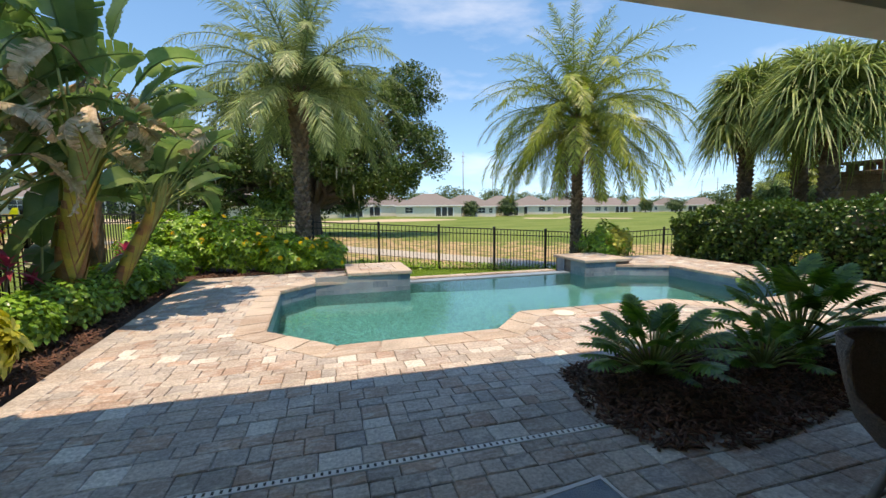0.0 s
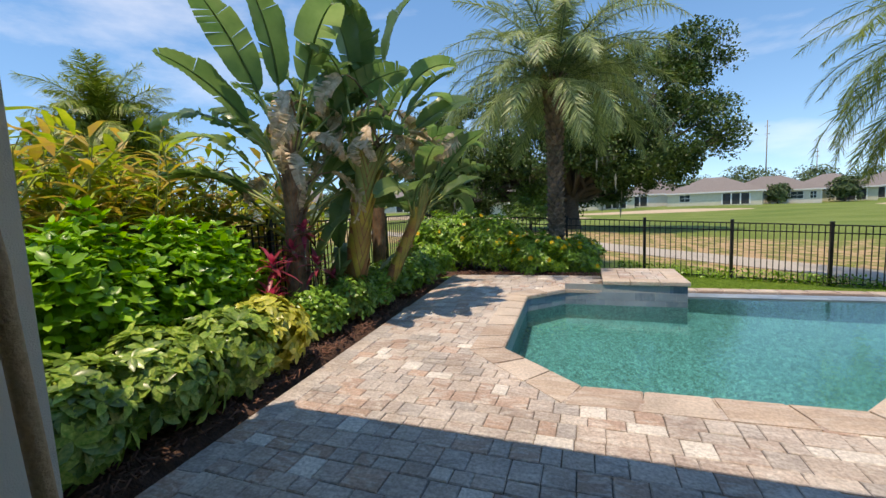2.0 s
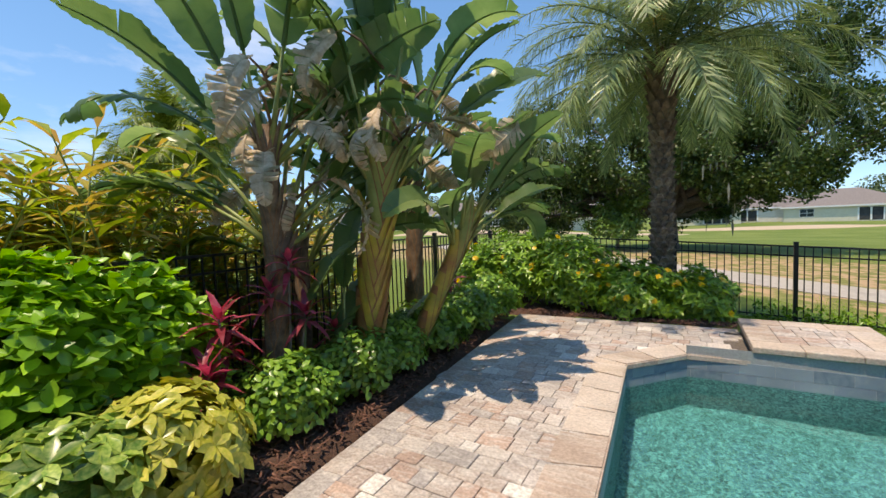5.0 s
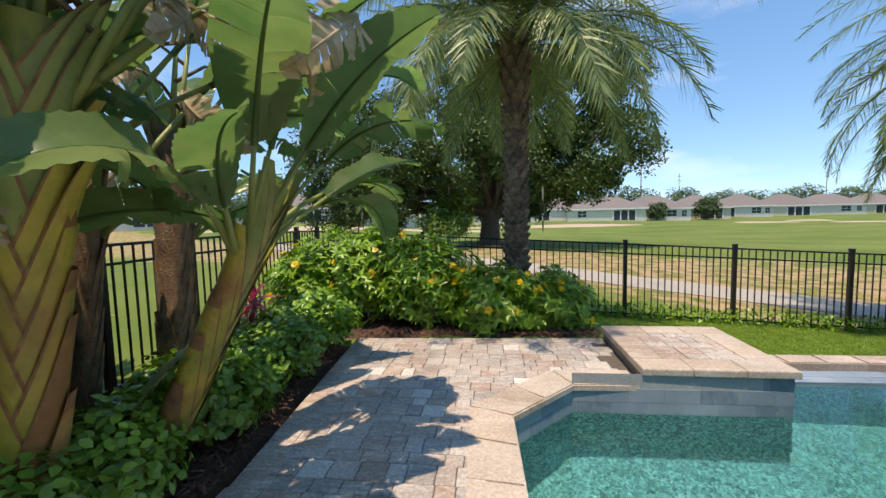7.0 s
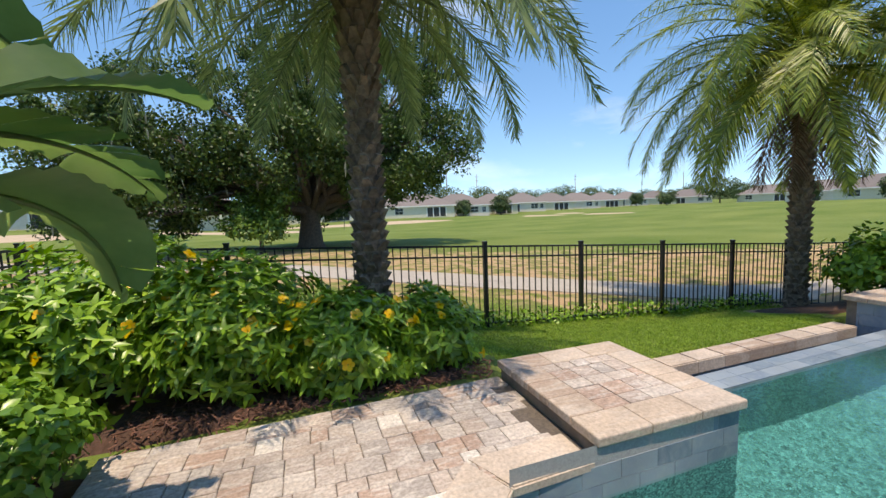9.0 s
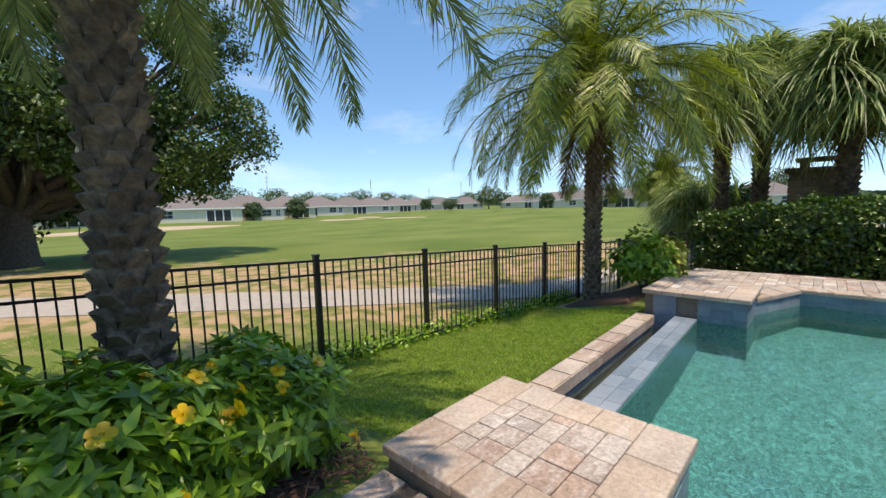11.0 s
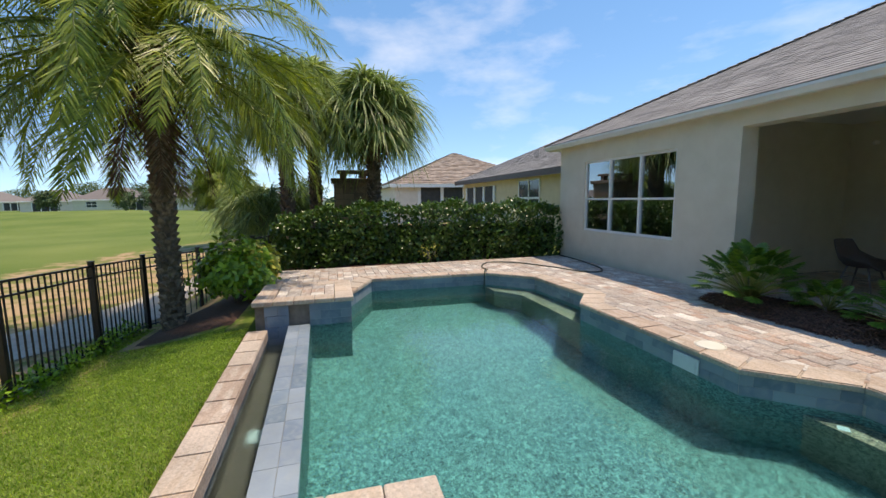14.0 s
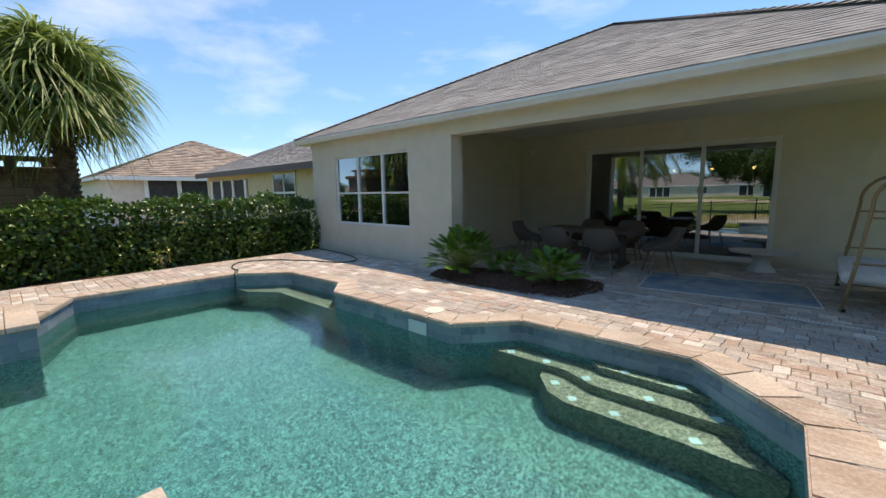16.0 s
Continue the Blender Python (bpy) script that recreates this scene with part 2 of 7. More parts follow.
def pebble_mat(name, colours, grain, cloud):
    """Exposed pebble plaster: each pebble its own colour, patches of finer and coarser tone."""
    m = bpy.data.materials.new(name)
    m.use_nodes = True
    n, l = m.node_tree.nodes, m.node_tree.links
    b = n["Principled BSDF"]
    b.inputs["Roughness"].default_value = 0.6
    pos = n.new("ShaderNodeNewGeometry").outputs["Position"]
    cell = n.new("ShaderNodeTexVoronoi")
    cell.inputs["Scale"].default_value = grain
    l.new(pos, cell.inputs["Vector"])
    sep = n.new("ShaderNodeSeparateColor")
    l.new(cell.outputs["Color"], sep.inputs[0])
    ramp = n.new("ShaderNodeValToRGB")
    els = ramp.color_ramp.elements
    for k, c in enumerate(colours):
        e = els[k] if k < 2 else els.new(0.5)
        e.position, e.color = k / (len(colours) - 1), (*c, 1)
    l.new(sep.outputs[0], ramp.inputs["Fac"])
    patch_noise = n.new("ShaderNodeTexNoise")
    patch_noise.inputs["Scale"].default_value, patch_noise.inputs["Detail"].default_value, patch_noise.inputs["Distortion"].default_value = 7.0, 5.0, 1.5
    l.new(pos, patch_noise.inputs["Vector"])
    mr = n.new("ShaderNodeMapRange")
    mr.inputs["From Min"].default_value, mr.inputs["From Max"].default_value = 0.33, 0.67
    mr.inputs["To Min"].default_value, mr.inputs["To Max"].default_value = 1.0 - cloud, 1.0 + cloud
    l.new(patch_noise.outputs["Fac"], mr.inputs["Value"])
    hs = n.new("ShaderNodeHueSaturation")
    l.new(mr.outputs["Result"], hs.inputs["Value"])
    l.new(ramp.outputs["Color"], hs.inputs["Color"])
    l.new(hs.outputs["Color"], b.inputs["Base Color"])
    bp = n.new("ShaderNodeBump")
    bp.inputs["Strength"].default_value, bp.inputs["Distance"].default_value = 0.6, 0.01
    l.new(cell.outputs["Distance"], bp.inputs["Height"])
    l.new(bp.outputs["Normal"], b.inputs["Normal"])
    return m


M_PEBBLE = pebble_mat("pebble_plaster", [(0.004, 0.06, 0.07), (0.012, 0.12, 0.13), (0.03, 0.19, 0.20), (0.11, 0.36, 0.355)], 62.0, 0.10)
M_STEPPEB = pebble_mat("speckled_step_plaster", [(0.03, 0.06, 0.05), (0.09, 0.13, 0.10), (0.17, 0.20, 0.16), (0.30, 0.33, 0.27)], 60.0, 0.12)
M_WATER = water_mat("pool_water", (0.55, 0.90, 0.92), 0.0022, 7.0)
M_BASIN_WATER = water_mat("basin_water", (0.62, 0.72, 0.70), 0.010, 14.0)
M_STUCCO = mat("beige_stucco", (0.68, 0.62, 0.50), (0.73, 0.67, 0.55), scale=3.0, rough=0.9, bump=0.35, bump_scale=160, c3=(0.66, 0.60, 0.48), c3_scale=0.7)
M_WHITE = mat("white_paint", (0.74, 0.74, 0.72), (0.80, 0.80, 0.78), scale=4.0, rough=0.45, bump=0.04)
M_SOFFIT = mat("cream_soffit", (0.68, 0.65, 0.56), (0.73, 0.70, 0.61), scale=4.0, rough=0.6, bump=0.05)
M_CEIL = mat("lanai_ceiling_paint", (0.80, 0.785, 0.74), (0.83, 0.81, 0.765), scale=5.0, rough=0.85, bump=0.1)
M_SHINGLE = pieces_mat("asphalt_shingle", [(0.275, 0.262, 0.25), (0.295, 0.28, 0.268), (0.315, 0.30, 0.287), (0.285, 0.27, 0.258), (0.335, 0.32, 0.305)], scale=30.0, rough=0.95, bump=0.6, bump_scale=200, per_object=False, cloud=(0.37, 0.35, 0.335), fine=0.2)
M_GLASS = coated_glass_mat("window_glass", (0.42, 0.47, 0.46), 0.36)
M_BLACK = mat("black_metal", (0.012, 0.012, 0.013), (0.02, 0.02, 0.021), scale=20, rough=0.38, bump=0.03, spec=0.5)
# indoor dimness put into the colour: one dark grey for all room surfaces
M_INSIDE = mat("dim_room_tone", (0.10, 0.095, 0.09), (0.13, 0.125, 0.12), scale=2, rough=0.9)
M_CONCRETE = mat("path_concrete", (0.38, 0.335, 0.28), (0.46, 0.41, 0.35), scale=8, rough=0.9, bump=0.2, c3=(0.30, 0.27, 0.24))
M_MULCH_BASE = mat("mulch_soil", (0.06, 0.032, 0.022), (0.115, 0.06, 0.042), scale=25, rough=0.95, bump=0.8, bump_scale=60)
M_MULCH = mat("mulch_chip", (0.10, 0.045, 0.03), (0.20, 0.095, 0.065), scale=30, rough=0.9, island=0.45)


def golf_mat():
    """Fairway grass: mown stripes, dry sandy rough near the path."""
    m = bpy.data.materials.new("fairway_grass")
    m.use_nodes = True
    n, l = m.node_tree.nodes, m.node_tree.links
    b = n["Principled BSDF"]
    b.inputs["Roughness"].default_value, b.inputs["Specular IOR Level"].default_value = 0.95, 0.15
    pos = n.new("ShaderNodeNewGeometry").outputs["Position"]
    n1 = n.new("ShaderNodeTexNoise")
    n1.inputs["Scale"].default_value, n1.inputs["Detail"].default_value = 0.16, 9.0
    l.new(pos, n1.inputs["Vector"])
    r1 = n.new("ShaderNodeValToRGB")
    e = r1.color_ramp.elements
    e[0].position, e[0].color = 0.3, (0.105, 0.165, 0.032, 1)
    e[1].position, e[1].color = 0.72, (0.20, 0.24, 0.065, 1)
    l.new(n1.outputs["Fac"], r1.inputs["Fac"])
    # bare sandy soil in a band along the path: distance from a slanting line
    sep = n.new("ShaderNodeSeparateXYZ")
    l.new(pos, sep.inputs[0])
    d1 = n.new("ShaderNodeMath")
    d1.operation = "MULTIPLY_ADD"
    d1.inputs[1].default_value, d1.inputs[2].default_value = 0.56, -21.0
    l.new(sep.outputs["X"], d1.inputs[0])
    d2 = n.new("ShaderNodeMath")
    l.new(d1.outputs[0], d2.inputs[0])
    l.new(sep.outputs["Y"], d2.inputs[1])
    n2 = n.new("ShaderNodeTexNoise")
    n2.inputs["Scale"].default_value, n2.inputs["Detail"].default_value, n2.inputs["Roughness"].default_value = 0.55, 9.0, 0.7
    l.new(pos, n2.inputs["Vector"])
    d3 = n.new("ShaderNodeMath")
    d3.operation = "MULTIPLY_ADD"
    d3.inputs[1].default_value = 13.0
    l.new(n2.outputs["Fac"], d3.inputs[0])
    d3b = n.new("ShaderNodeMath")
    d3b.operation = "ABSOLUTE"
    l.new(d2.outputs[0], d3b.inputs[0])
    d3c = n.new("ShaderNodeMath")
    d3c.operation = "MULTIPLY"
    d3c.inputs[1].default_value = -1.0
    l.new(d3b.outputs[0], d3c.inputs[0])
    l.new(d3c.outputs[0], d3.inputs[2])
    r2 = n.new("ShaderNodeMapRange")
    r2.inputs["From Min"].default_value, r2.inputs["From Max"].default_value = -0.6, 1.6
    l.new(d3.outputs[0], r2.inputs["Value"])
    n3 = n.new("ShaderNodeTexNoise")
    n3.inputs["Scale"].default_value, n3.inputs["Detail"].default_value = 2.2, 8.0
    l.new(pos, n3.inputs["Vector"])
    r3 = n.new("ShaderNodeValToRGB")
    r3.color_ramp.elements[0].position, r3.color_ramp.elements[0].color = 0.42, (0.19, 0.20, 0.06, 1)
    r3.color_ramp.elements[1].position, r3.color_ramp.elements[1].color = 0.56, (0.46, 0.31, 0.18, 1)
    l.new(n3.outputs["Fac"], r3.inputs["Fac"])
    mx = n.new("ShaderNodeMixRGB")
    l.new(r2.outputs["Result"], mx.inputs["Fac"])
    l.new(r1.outputs["Color"], mx.inputs["Color1"])
    l.new(r3.outputs["Color"], mx.inputs["Color2"])
    l.new(mx.outputs["Color"], b.inputs["Base Color"])
    nb = n.new("ShaderNodeTexNoise")
    nb.inputs["Scale"].default_value, nb.inputs["Detail"].default_value = 30.0, 6.0
    l.new(pos, nb.inputs["Vector"])
    bp = n.new("ShaderNodeBump")
    bp.inputs["Strength"].default_value, bp.inputs["Distance"].default_value = 0.5, 0.05
    l.new(nb.outputs["Fac"], bp.inputs["Height"])
    l.new(bp.outputs["Normal"], b.inputs["Normal"])
    return m


M_GOLF = golf_mat()
M_LAMP = glow_mat("warm_lamp", (1.0, 0.62, 0.25), 6.0)

# ---- mesh helpers ----


def link(name, me, material, parent=None, label=""):
    if material:
        me.materials.append(material)
    ob = new(name, me)
    ob.parent = parent
    if label:
        ob["label"] = label
    return ob


def part(name, bm, material, parent=None, label="", smooth=False):
    me = bpy.data.meshes.new(name)
    if smooth:
        for f in bm.faces:
            f.smooth = True
    bm.to_mesh(me)
    bm.free()
    return link(name, me, material, parent, label)


def raw(name, verts, faces, material, parent=None, label="", smooth=False):
    me = bpy.data.meshes.new(name)
    me.from_pydata([tuple(v) for v in verts], [], [tuple(f) for f in faces])
    if smooth:
        me.polygons.foreach_set("use_smooth", [True] * len(me.polygons))
    return link(name, me, material, parent, label)


def quads(name, V, F, material, parent=None, label="", smooth=False):
    """A big mesh of quads out of arrays."""
    V, F = np.asarray(V, dtype=np.float32).reshape(-1, 3), np.asarray(F, dtype=np.int32).reshape(-1, 4)
    me = bpy.data.meshes.new(name)
    me.vertices.add(len(V))
    me.vertices.foreach_set("co", V.ravel())
    me.loops.add(F.size)
    me.loops.foreach_set("vertex_index", F.ravel())
    me.polygons.add(len(F))
    me.polygons.foreach_set("loop_start", np.arange(0, F.size, 4, dtype=np.int32))
    if smooth:
        me.polygons.foreach_set("use_smooth", np.ones(len(F), dtype=bool))
    me.update(calc_edges=True)
    return link(name, me, material, parent, label)


def empty(name, x=0, y=0, z=0, rz=0):
    ob = new(name)
    ob.matrix_basis = pose(x, y, z, 0, 0, rz)
    ob.empty_display_size = 0.1
    return ob


def box(bm, x0, x1, y0, y1, z0, z1, bevel=0.0, m=None):
    vs = [bm.verts.new(p) for p in ((x0, y0, z0), (x1, y0, z0), (x1, y1, z0), (x0, y1, z0), (x0, y0, z1), (x1, y0, z1), (x1, y1, z1), (x0, y1, z1))]
    fs = [bm.faces.new([vs[i] for i in f]) for f in ((3, 2, 1, 0), (4, 5, 6, 7), (0, 1, 5, 4), (1, 2, 6, 5), (2, 3, 7, 6), (3, 0, 4, 7))]
    if bevel:
        es = list({e for f in fs for e in f.edges})
        r = bmesh.ops.bevel(bm, geom=es, offset=bevel, segments=2, profile=0.5, affect="EDGES")
        vs = list({v for f in r["faces"] for v in f.verts} | {v for v in vs if v.is_valid})
    if m is not None:
        bmesh.ops.transform(bm, matrix=m, verts=vs)
    return vs


def boxed(name, dims, material, parent=None, label="", bevel=0.0):
    bm = bmesh.new()
    box(bm, *dims, bevel=bevel)
    return part(name, bm, material, parent, label)


def prism(name, poly, z0, z1, material, parent=None, label=""):
    """An upright prism over a plan polygon (counter-clockwise)."""
    n = len(poly)
    V = [(x, y, z0) for x, y in poly] + [(x, y, z1) for x, y in poly]
    F = [tuple(range(n - 1, -1, -1)), tuple(range(n, 2 * n))] + [(i, (i + 1) % n, n + (i + 1) % n, n + i) for i in range(n)]
    return raw(name, V, F, material, parent, label)


def tube(name, pts, radii, material, parent=None, label="", sides=8, cap=True):
    V, F = tube_data(pts, radii, sides, cap)
    return raw(name, V, F, material, parent, label, smooth=True)


def tube_data(pts, radii, sides=8, cap=True):
    pts = [Vector(p) for p in pts]
    if not hasattr(radii, "__len__"):
        radii = [radii] * len(pts)
    V, F = [], []
    side = None
    for i, p in enumerate(pts):
        d = (pts[min(i + 1, len(pts) - 1)] - pts[max(i - 1, 0)]).normalized()
        if side is None:
            side = d.cross(Vector((0.3, 0.9, 0.2))).normalized()
        side = (side - d * side.dot(d)).normalized()
        up = d.cross(side)
        for k in range(sides):
            a = 2 * math.pi * k / sides
            V.append(p + (side * math.cos(a) + up * math.sin(a)) * radii[i])
        if i:
            o = (i - 1) * sides
            F += [(o + k, o + (k + 1) % sides, o + sides + (k + 1) % sides, o + sides + k) for k in range(sides)]
    if cap:
        F += [tuple(range(sides - 1, -1, -1)), tuple(range(len(V) - sides, len(V)))]
    return V, F


def inside(x, y, poly):
    r, n = False, len(poly)
    for i in range(n):
        (x1, y1), (x2, y2) = poly[i], poly[i - 1]
        if (y1 > y) != (y2 > y) and x < (x2 - x1) * (y - y1) / (y2 - y1) + x1:
            r = not r
    return r


def edge_distance(x, y, poly):
    best = 1e9
    for i in range(len(poly)):
        (x1, y1), (x2, y2) = poly[i - 1], poly[i]
        dx, dy = x2 - x1, y2 - y1
        k = max(0, min(1, ((x - x1) * dx + (y - y1) * dy) / (dx * dx + dy * dy)))
        best = min(best, math.hypot(x - x1 - k * dx, y - y1 - k * dy))
    return best


def lerp(a, b, k):
    return a + (b - a) * k


def step01(k):
    k = max(0.0, min(1.0, k))
    return k * k * (3 - 2 * k)


# ---- the plan ----
WATER_Z = -0.25
POOL = [(-0.52, 4.73), (0.28, 3.97), (2.10, 4.03), (2.67, 4.67), (5.15, 4.68), (5.66, 4.26), (7.25, 4.34), (7.97, 5.12), (8.03, 7.56), (6.90, 8.04),
        (6.05, 8.04), (6.05, 8.64), (1.79, 8.52), (1.79, 7.83), (-0.05, 7.80), (-0.62, 7.18)]
BASIN = [(1.79, 8.82), (6.05, 8.93), (6.05, 9.26), (1.79, 9.20)]
ISLAND = [(1.95, 2.05), (2.15, 2.72), (3.10, 2.92), (4.00, 2.98), (4.75, 2.80), (4.95, 2.34), (4.60, 1.98), (3.60, 1.62), (2.60, 1.48), (2.10, 1.60)]


def ground_z(x, y):
    """Lawn and golf course: falls from the deck to the fence and to the east, then rolls gently."""
    zf = -0.29 - 0.062 * max(-5.0, min(9.0, x))
    zb = lerp(-0.04, -0.29, step01((x - 0.3) / 1.6))
    zb = lerp(zb, -0.16, step01((x - 6.2) / 2.5))
    k = step01((y - 9.3) / 2.5)
    z = lerp(zb, zf, k)
    if x < -2.5:
        z = lerp(z, -0.03, step01((-2.5 - x) / 1.0) * (1 - step01((y - 9.5) / 4.0)))
    if x > 9.0:
        z = lerp(z, -0.10, step01((x - 9.0) / 1.0) * (1 - step01((y - 8.0) / 5.0)))
    if x < -1.6 and y < 9.3:
        z = min(z, lerp(-0.04, -0.25, step01((-1.6 - x) / 0.2) * step01((x + 4.15) / 0.3) * step01((9.3 - y) / 0.3)))
    far = step01((math.hypot(x - 2, y - 8) - 7.0) / 22.0)
    roll = -0.75 + 0.45 * math.sin(x * 0.034 + 0.6) * math.cos(y * 0.045) + 0.25 * math.sin(x * 0.09 + y * 0.06)
    roll += 1.0 * math.exp(-(((x - 62) / 16) ** 2 + ((y - 34) / 13) ** 2))
    roll = lerp(roll, -0.75, step01((math.hypot(x, y) - 110) / 60))
    roll = lerp(roll, 0.85, step01((-x - 10) / 30) * step01((y - 40) / 30))
    return lerp(z, roll, far)


def build_ground():
    def lines(cuts, lo, hi, fine, span):
        out, v = set(), 0.0
        for sgn in (-1, 1):
            v, s = (lo, fine) if sgn < 0 else (hi, fine)
            while abs(v) < 1800:
                out.add(round(v, 3))
                s *= 1.13
                v += sgn * s
            out.add(sgn * 2500.0)
        v = lo
        while v < hi:
            out.add(round(v, 3))
            v += fine
        return sorted(out | set(cuts))
    hx, hy = (-1.90, 9.30), (-16.0, 8.78)
    xs = lines({hx[0] - 0.02, hx[0], hx[1], hx[1] + 0.02}, -8, 14, 0.4, 0)
    ys = lines({hy[0] - 0.02, hy[0], hy[1], hy[1] + 0.02}, 0, 22, 0.4, 0)
    V, F = [], []
    for y in ys:
        for x in xs:
            hole = hx[0] <= x <= hx[1] and hy[0] <= y <= hy[1] or 1.3 < x < 6.3 and 8.7 < y < 9.30
            V.append((x, y, -3.0 if hole else ground_z(x, y)))
    w = len(xs)
    for j in range(len(ys) - 1):
        for i in range(w - 1):
            F.append((j * w + i, j * w + i + 1, j * w + w + i + 1, j * w + w + i))
    ob = quads("ground", V, F, M_GOLF, smooth=True)
    tagged(ob, "mown golf course grass with dry sandy patches", "ground", kind="structure")


build_ground()


def ribbon(name, pts, width, lift, material, label, category):
    """A flat strip laid on the ground along a line, with real edges."""
    V, F = [], []
    for i, (x, y) in enumerate(pts):
        x1, y1 = pts[min(i + 1, len(pts) - 1)]
        x0, y0 = pts[max(i - 1, 0)]
        d = math.hypot(x1 - x0, y1 - y0)
        nx, ny = -(y1 - y0) / d, (x1 - x0) / d
        zc = ground_z(x, y) + lift
        for s, dz in ((-1, -0.25), (-1, 0), (1, 0), (1, -0.25)):
            V.append((x + nx * width / 2 * s, y + ny * width / 2 * s, zc + dz))
        if i:
            o = 4 * (i - 1)
            F += [(o + k, o + 4 + k, o + 5 + k, o + 1 + k) for k in range(3)]
    ob = raw(name, V, F, material)
    return tagged(ob, label, category, kind="structure")


path_pts = []
for k in range(60):
    x = -22 + k * 1.1
    path_pts.append((x, 18.6 - 0.60 * (x + 1.0) + 0.012 * (x - 4) ** 2 * (1 if x < 4 else 0.6)))
ribbon("cart_path", path_pts, 1.75, 0.05, M_CONCRETE, "pale concrete cart path behind the fence", "path")

# ---- pool shell, basin, weir ----


def pool_floor_z(x):
    return -1.12 - 0.55 * step01((x - 0.5) / 5.0)


def build_pool():
    shell = empty("pool")
    tagged(shell, "swimming pool with pebble plaster and blue slate waterline tiles", "pool", kind="structure")
    # floor grid, clipped by the walls that stand on it
    V, F = [], []
    xs, ys = [-0.9 + 0.4 * i for i in range(24)], [3.7 + 0.4 * j for j in range(14)]
    for y in ys:
        for x in xs:
            V.append((x, y, pool_floor_z(x)))
    for j in range(len(ys) - 1):
        for i in range(len(xs) - 1):
            F.append((j * 24 + i, j * 24 + i + 1, j * 24 + 25 + i, j * 24 + 24 + i))
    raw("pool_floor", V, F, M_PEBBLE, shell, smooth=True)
    V, F = [], []
    n = len(POOL)
    # walls: 0.2 thick ring, plaster below the tile band
    for i in range(n):
        (x0, y0), (x1, y1) = POOL[i], POOL[(i + 1) % n]
        o = len(V)
        for x, y in ((x0, y0), (x1, y1)):
            V += [(x, y, -2.0), (x, y, -0.285)]
        F.append((o, o + 2, o + 3, o + 1))
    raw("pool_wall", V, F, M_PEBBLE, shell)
    # grout backing and tile band
    V, F = [], []
    for i in range(n):
        if i == 11:
            continue
        (x0, y0), (x1, y1) = POOL[i], POOL[(i + 1) % n]
        o = len(V)
        for x, y in ((x0, y0), (x1, y1)):
            V += [(x, y, -0.285), (x, y, 0.10 if i in (9, 10, 12, 13) else -0.03)]
        F.append((o, o + 2, o + 3, o + 1))
    raw("grout", V, F, M_GROUT, shell)
    # steps in the south-west corner, each running into the slanting wall
    for z, poly, marks in STEPS:
        prism("pool_step", poly, -1.4, z, M_STEPPEB, shell)
        for px, py in marks:
            bm = bmesh.new()
            box(bm, -0.04, 0.04, -0.04, 0.04, 0, 0.006, m=pose(px, py, z, 0, 0, 40))
            part("step_tile", bm, M_STEPTILE, shell, "small pale blue tile on the step edge")
    # bench in the south-east alcove
    prism("bench", [(5.66, 4.26), (7.25, 4.34), (7.97, 5.12), (7.55, 5.10), (7.05, 4.72), (5.15, 4.68)], -1.6, -0.50, M_STEPPEB, shell)
    bm = bmesh.new()
    box(bm, 3.08, 3.40, 4.685, 4.70, -0.25, -0.09)
    box(bm, 3.11, 3.37, 4.683, 4.705, -0.24, -0.12)
    part("skimmer_mouth", bm, M_WHITE, shell, "white plastic skimmer opening in the tile band")
    # water
    me = bpy.data.meshes.new("pool_water")
    me.from_pydata([(x, y, WATER_Z) for x, y in POOL], [], [tuple(range(n))])
    ob = link("pool_water", me, M_WATER)
    ob.visible_shadow = False
    tagged(ob, "clear turquoise pool water with small ripples", "water", kind="structure")


M_STEPTILE = mat("pale_blue_tile", (0.30, 0.52, 0.60), (0.38, 0.60, 0.68), scale=20, rough=0.3, bump=0.05)


STEPS = [
    (-0.31, [(0.10, 4.13), (0.28, 3.93), (1.25, 3.95), (1.10, 4.14)], [(0.85, 4.08), (0.35, 4.08)]),
    (-0.48, [(-0.16, 4.40), (0.28, 3.93), (2.15, 3.99), (2.46, 4.40), (2.36, 4.31), (1.95, 4.31), (1.40, 4.28), (1.25, 4.34), (1.05, 4.42)],
     [(2.10, 4.24), (1.65, 4.22), (1.15, 4.32), (0.55, 4.34), (0.02, 4.33)]),
    (-0.66, [(-0.46, 4.72), (0.28, 3.93), (1.75, 3.99), (1.62, 4.42), (1.40, 4.66), (1.20, 4.74), (0.30, 4.71)],
     [(1.42, 4.46), (1.15, 4.64), (0.75, 4.64), (0.12, 4.62)]),
]


build_pool()


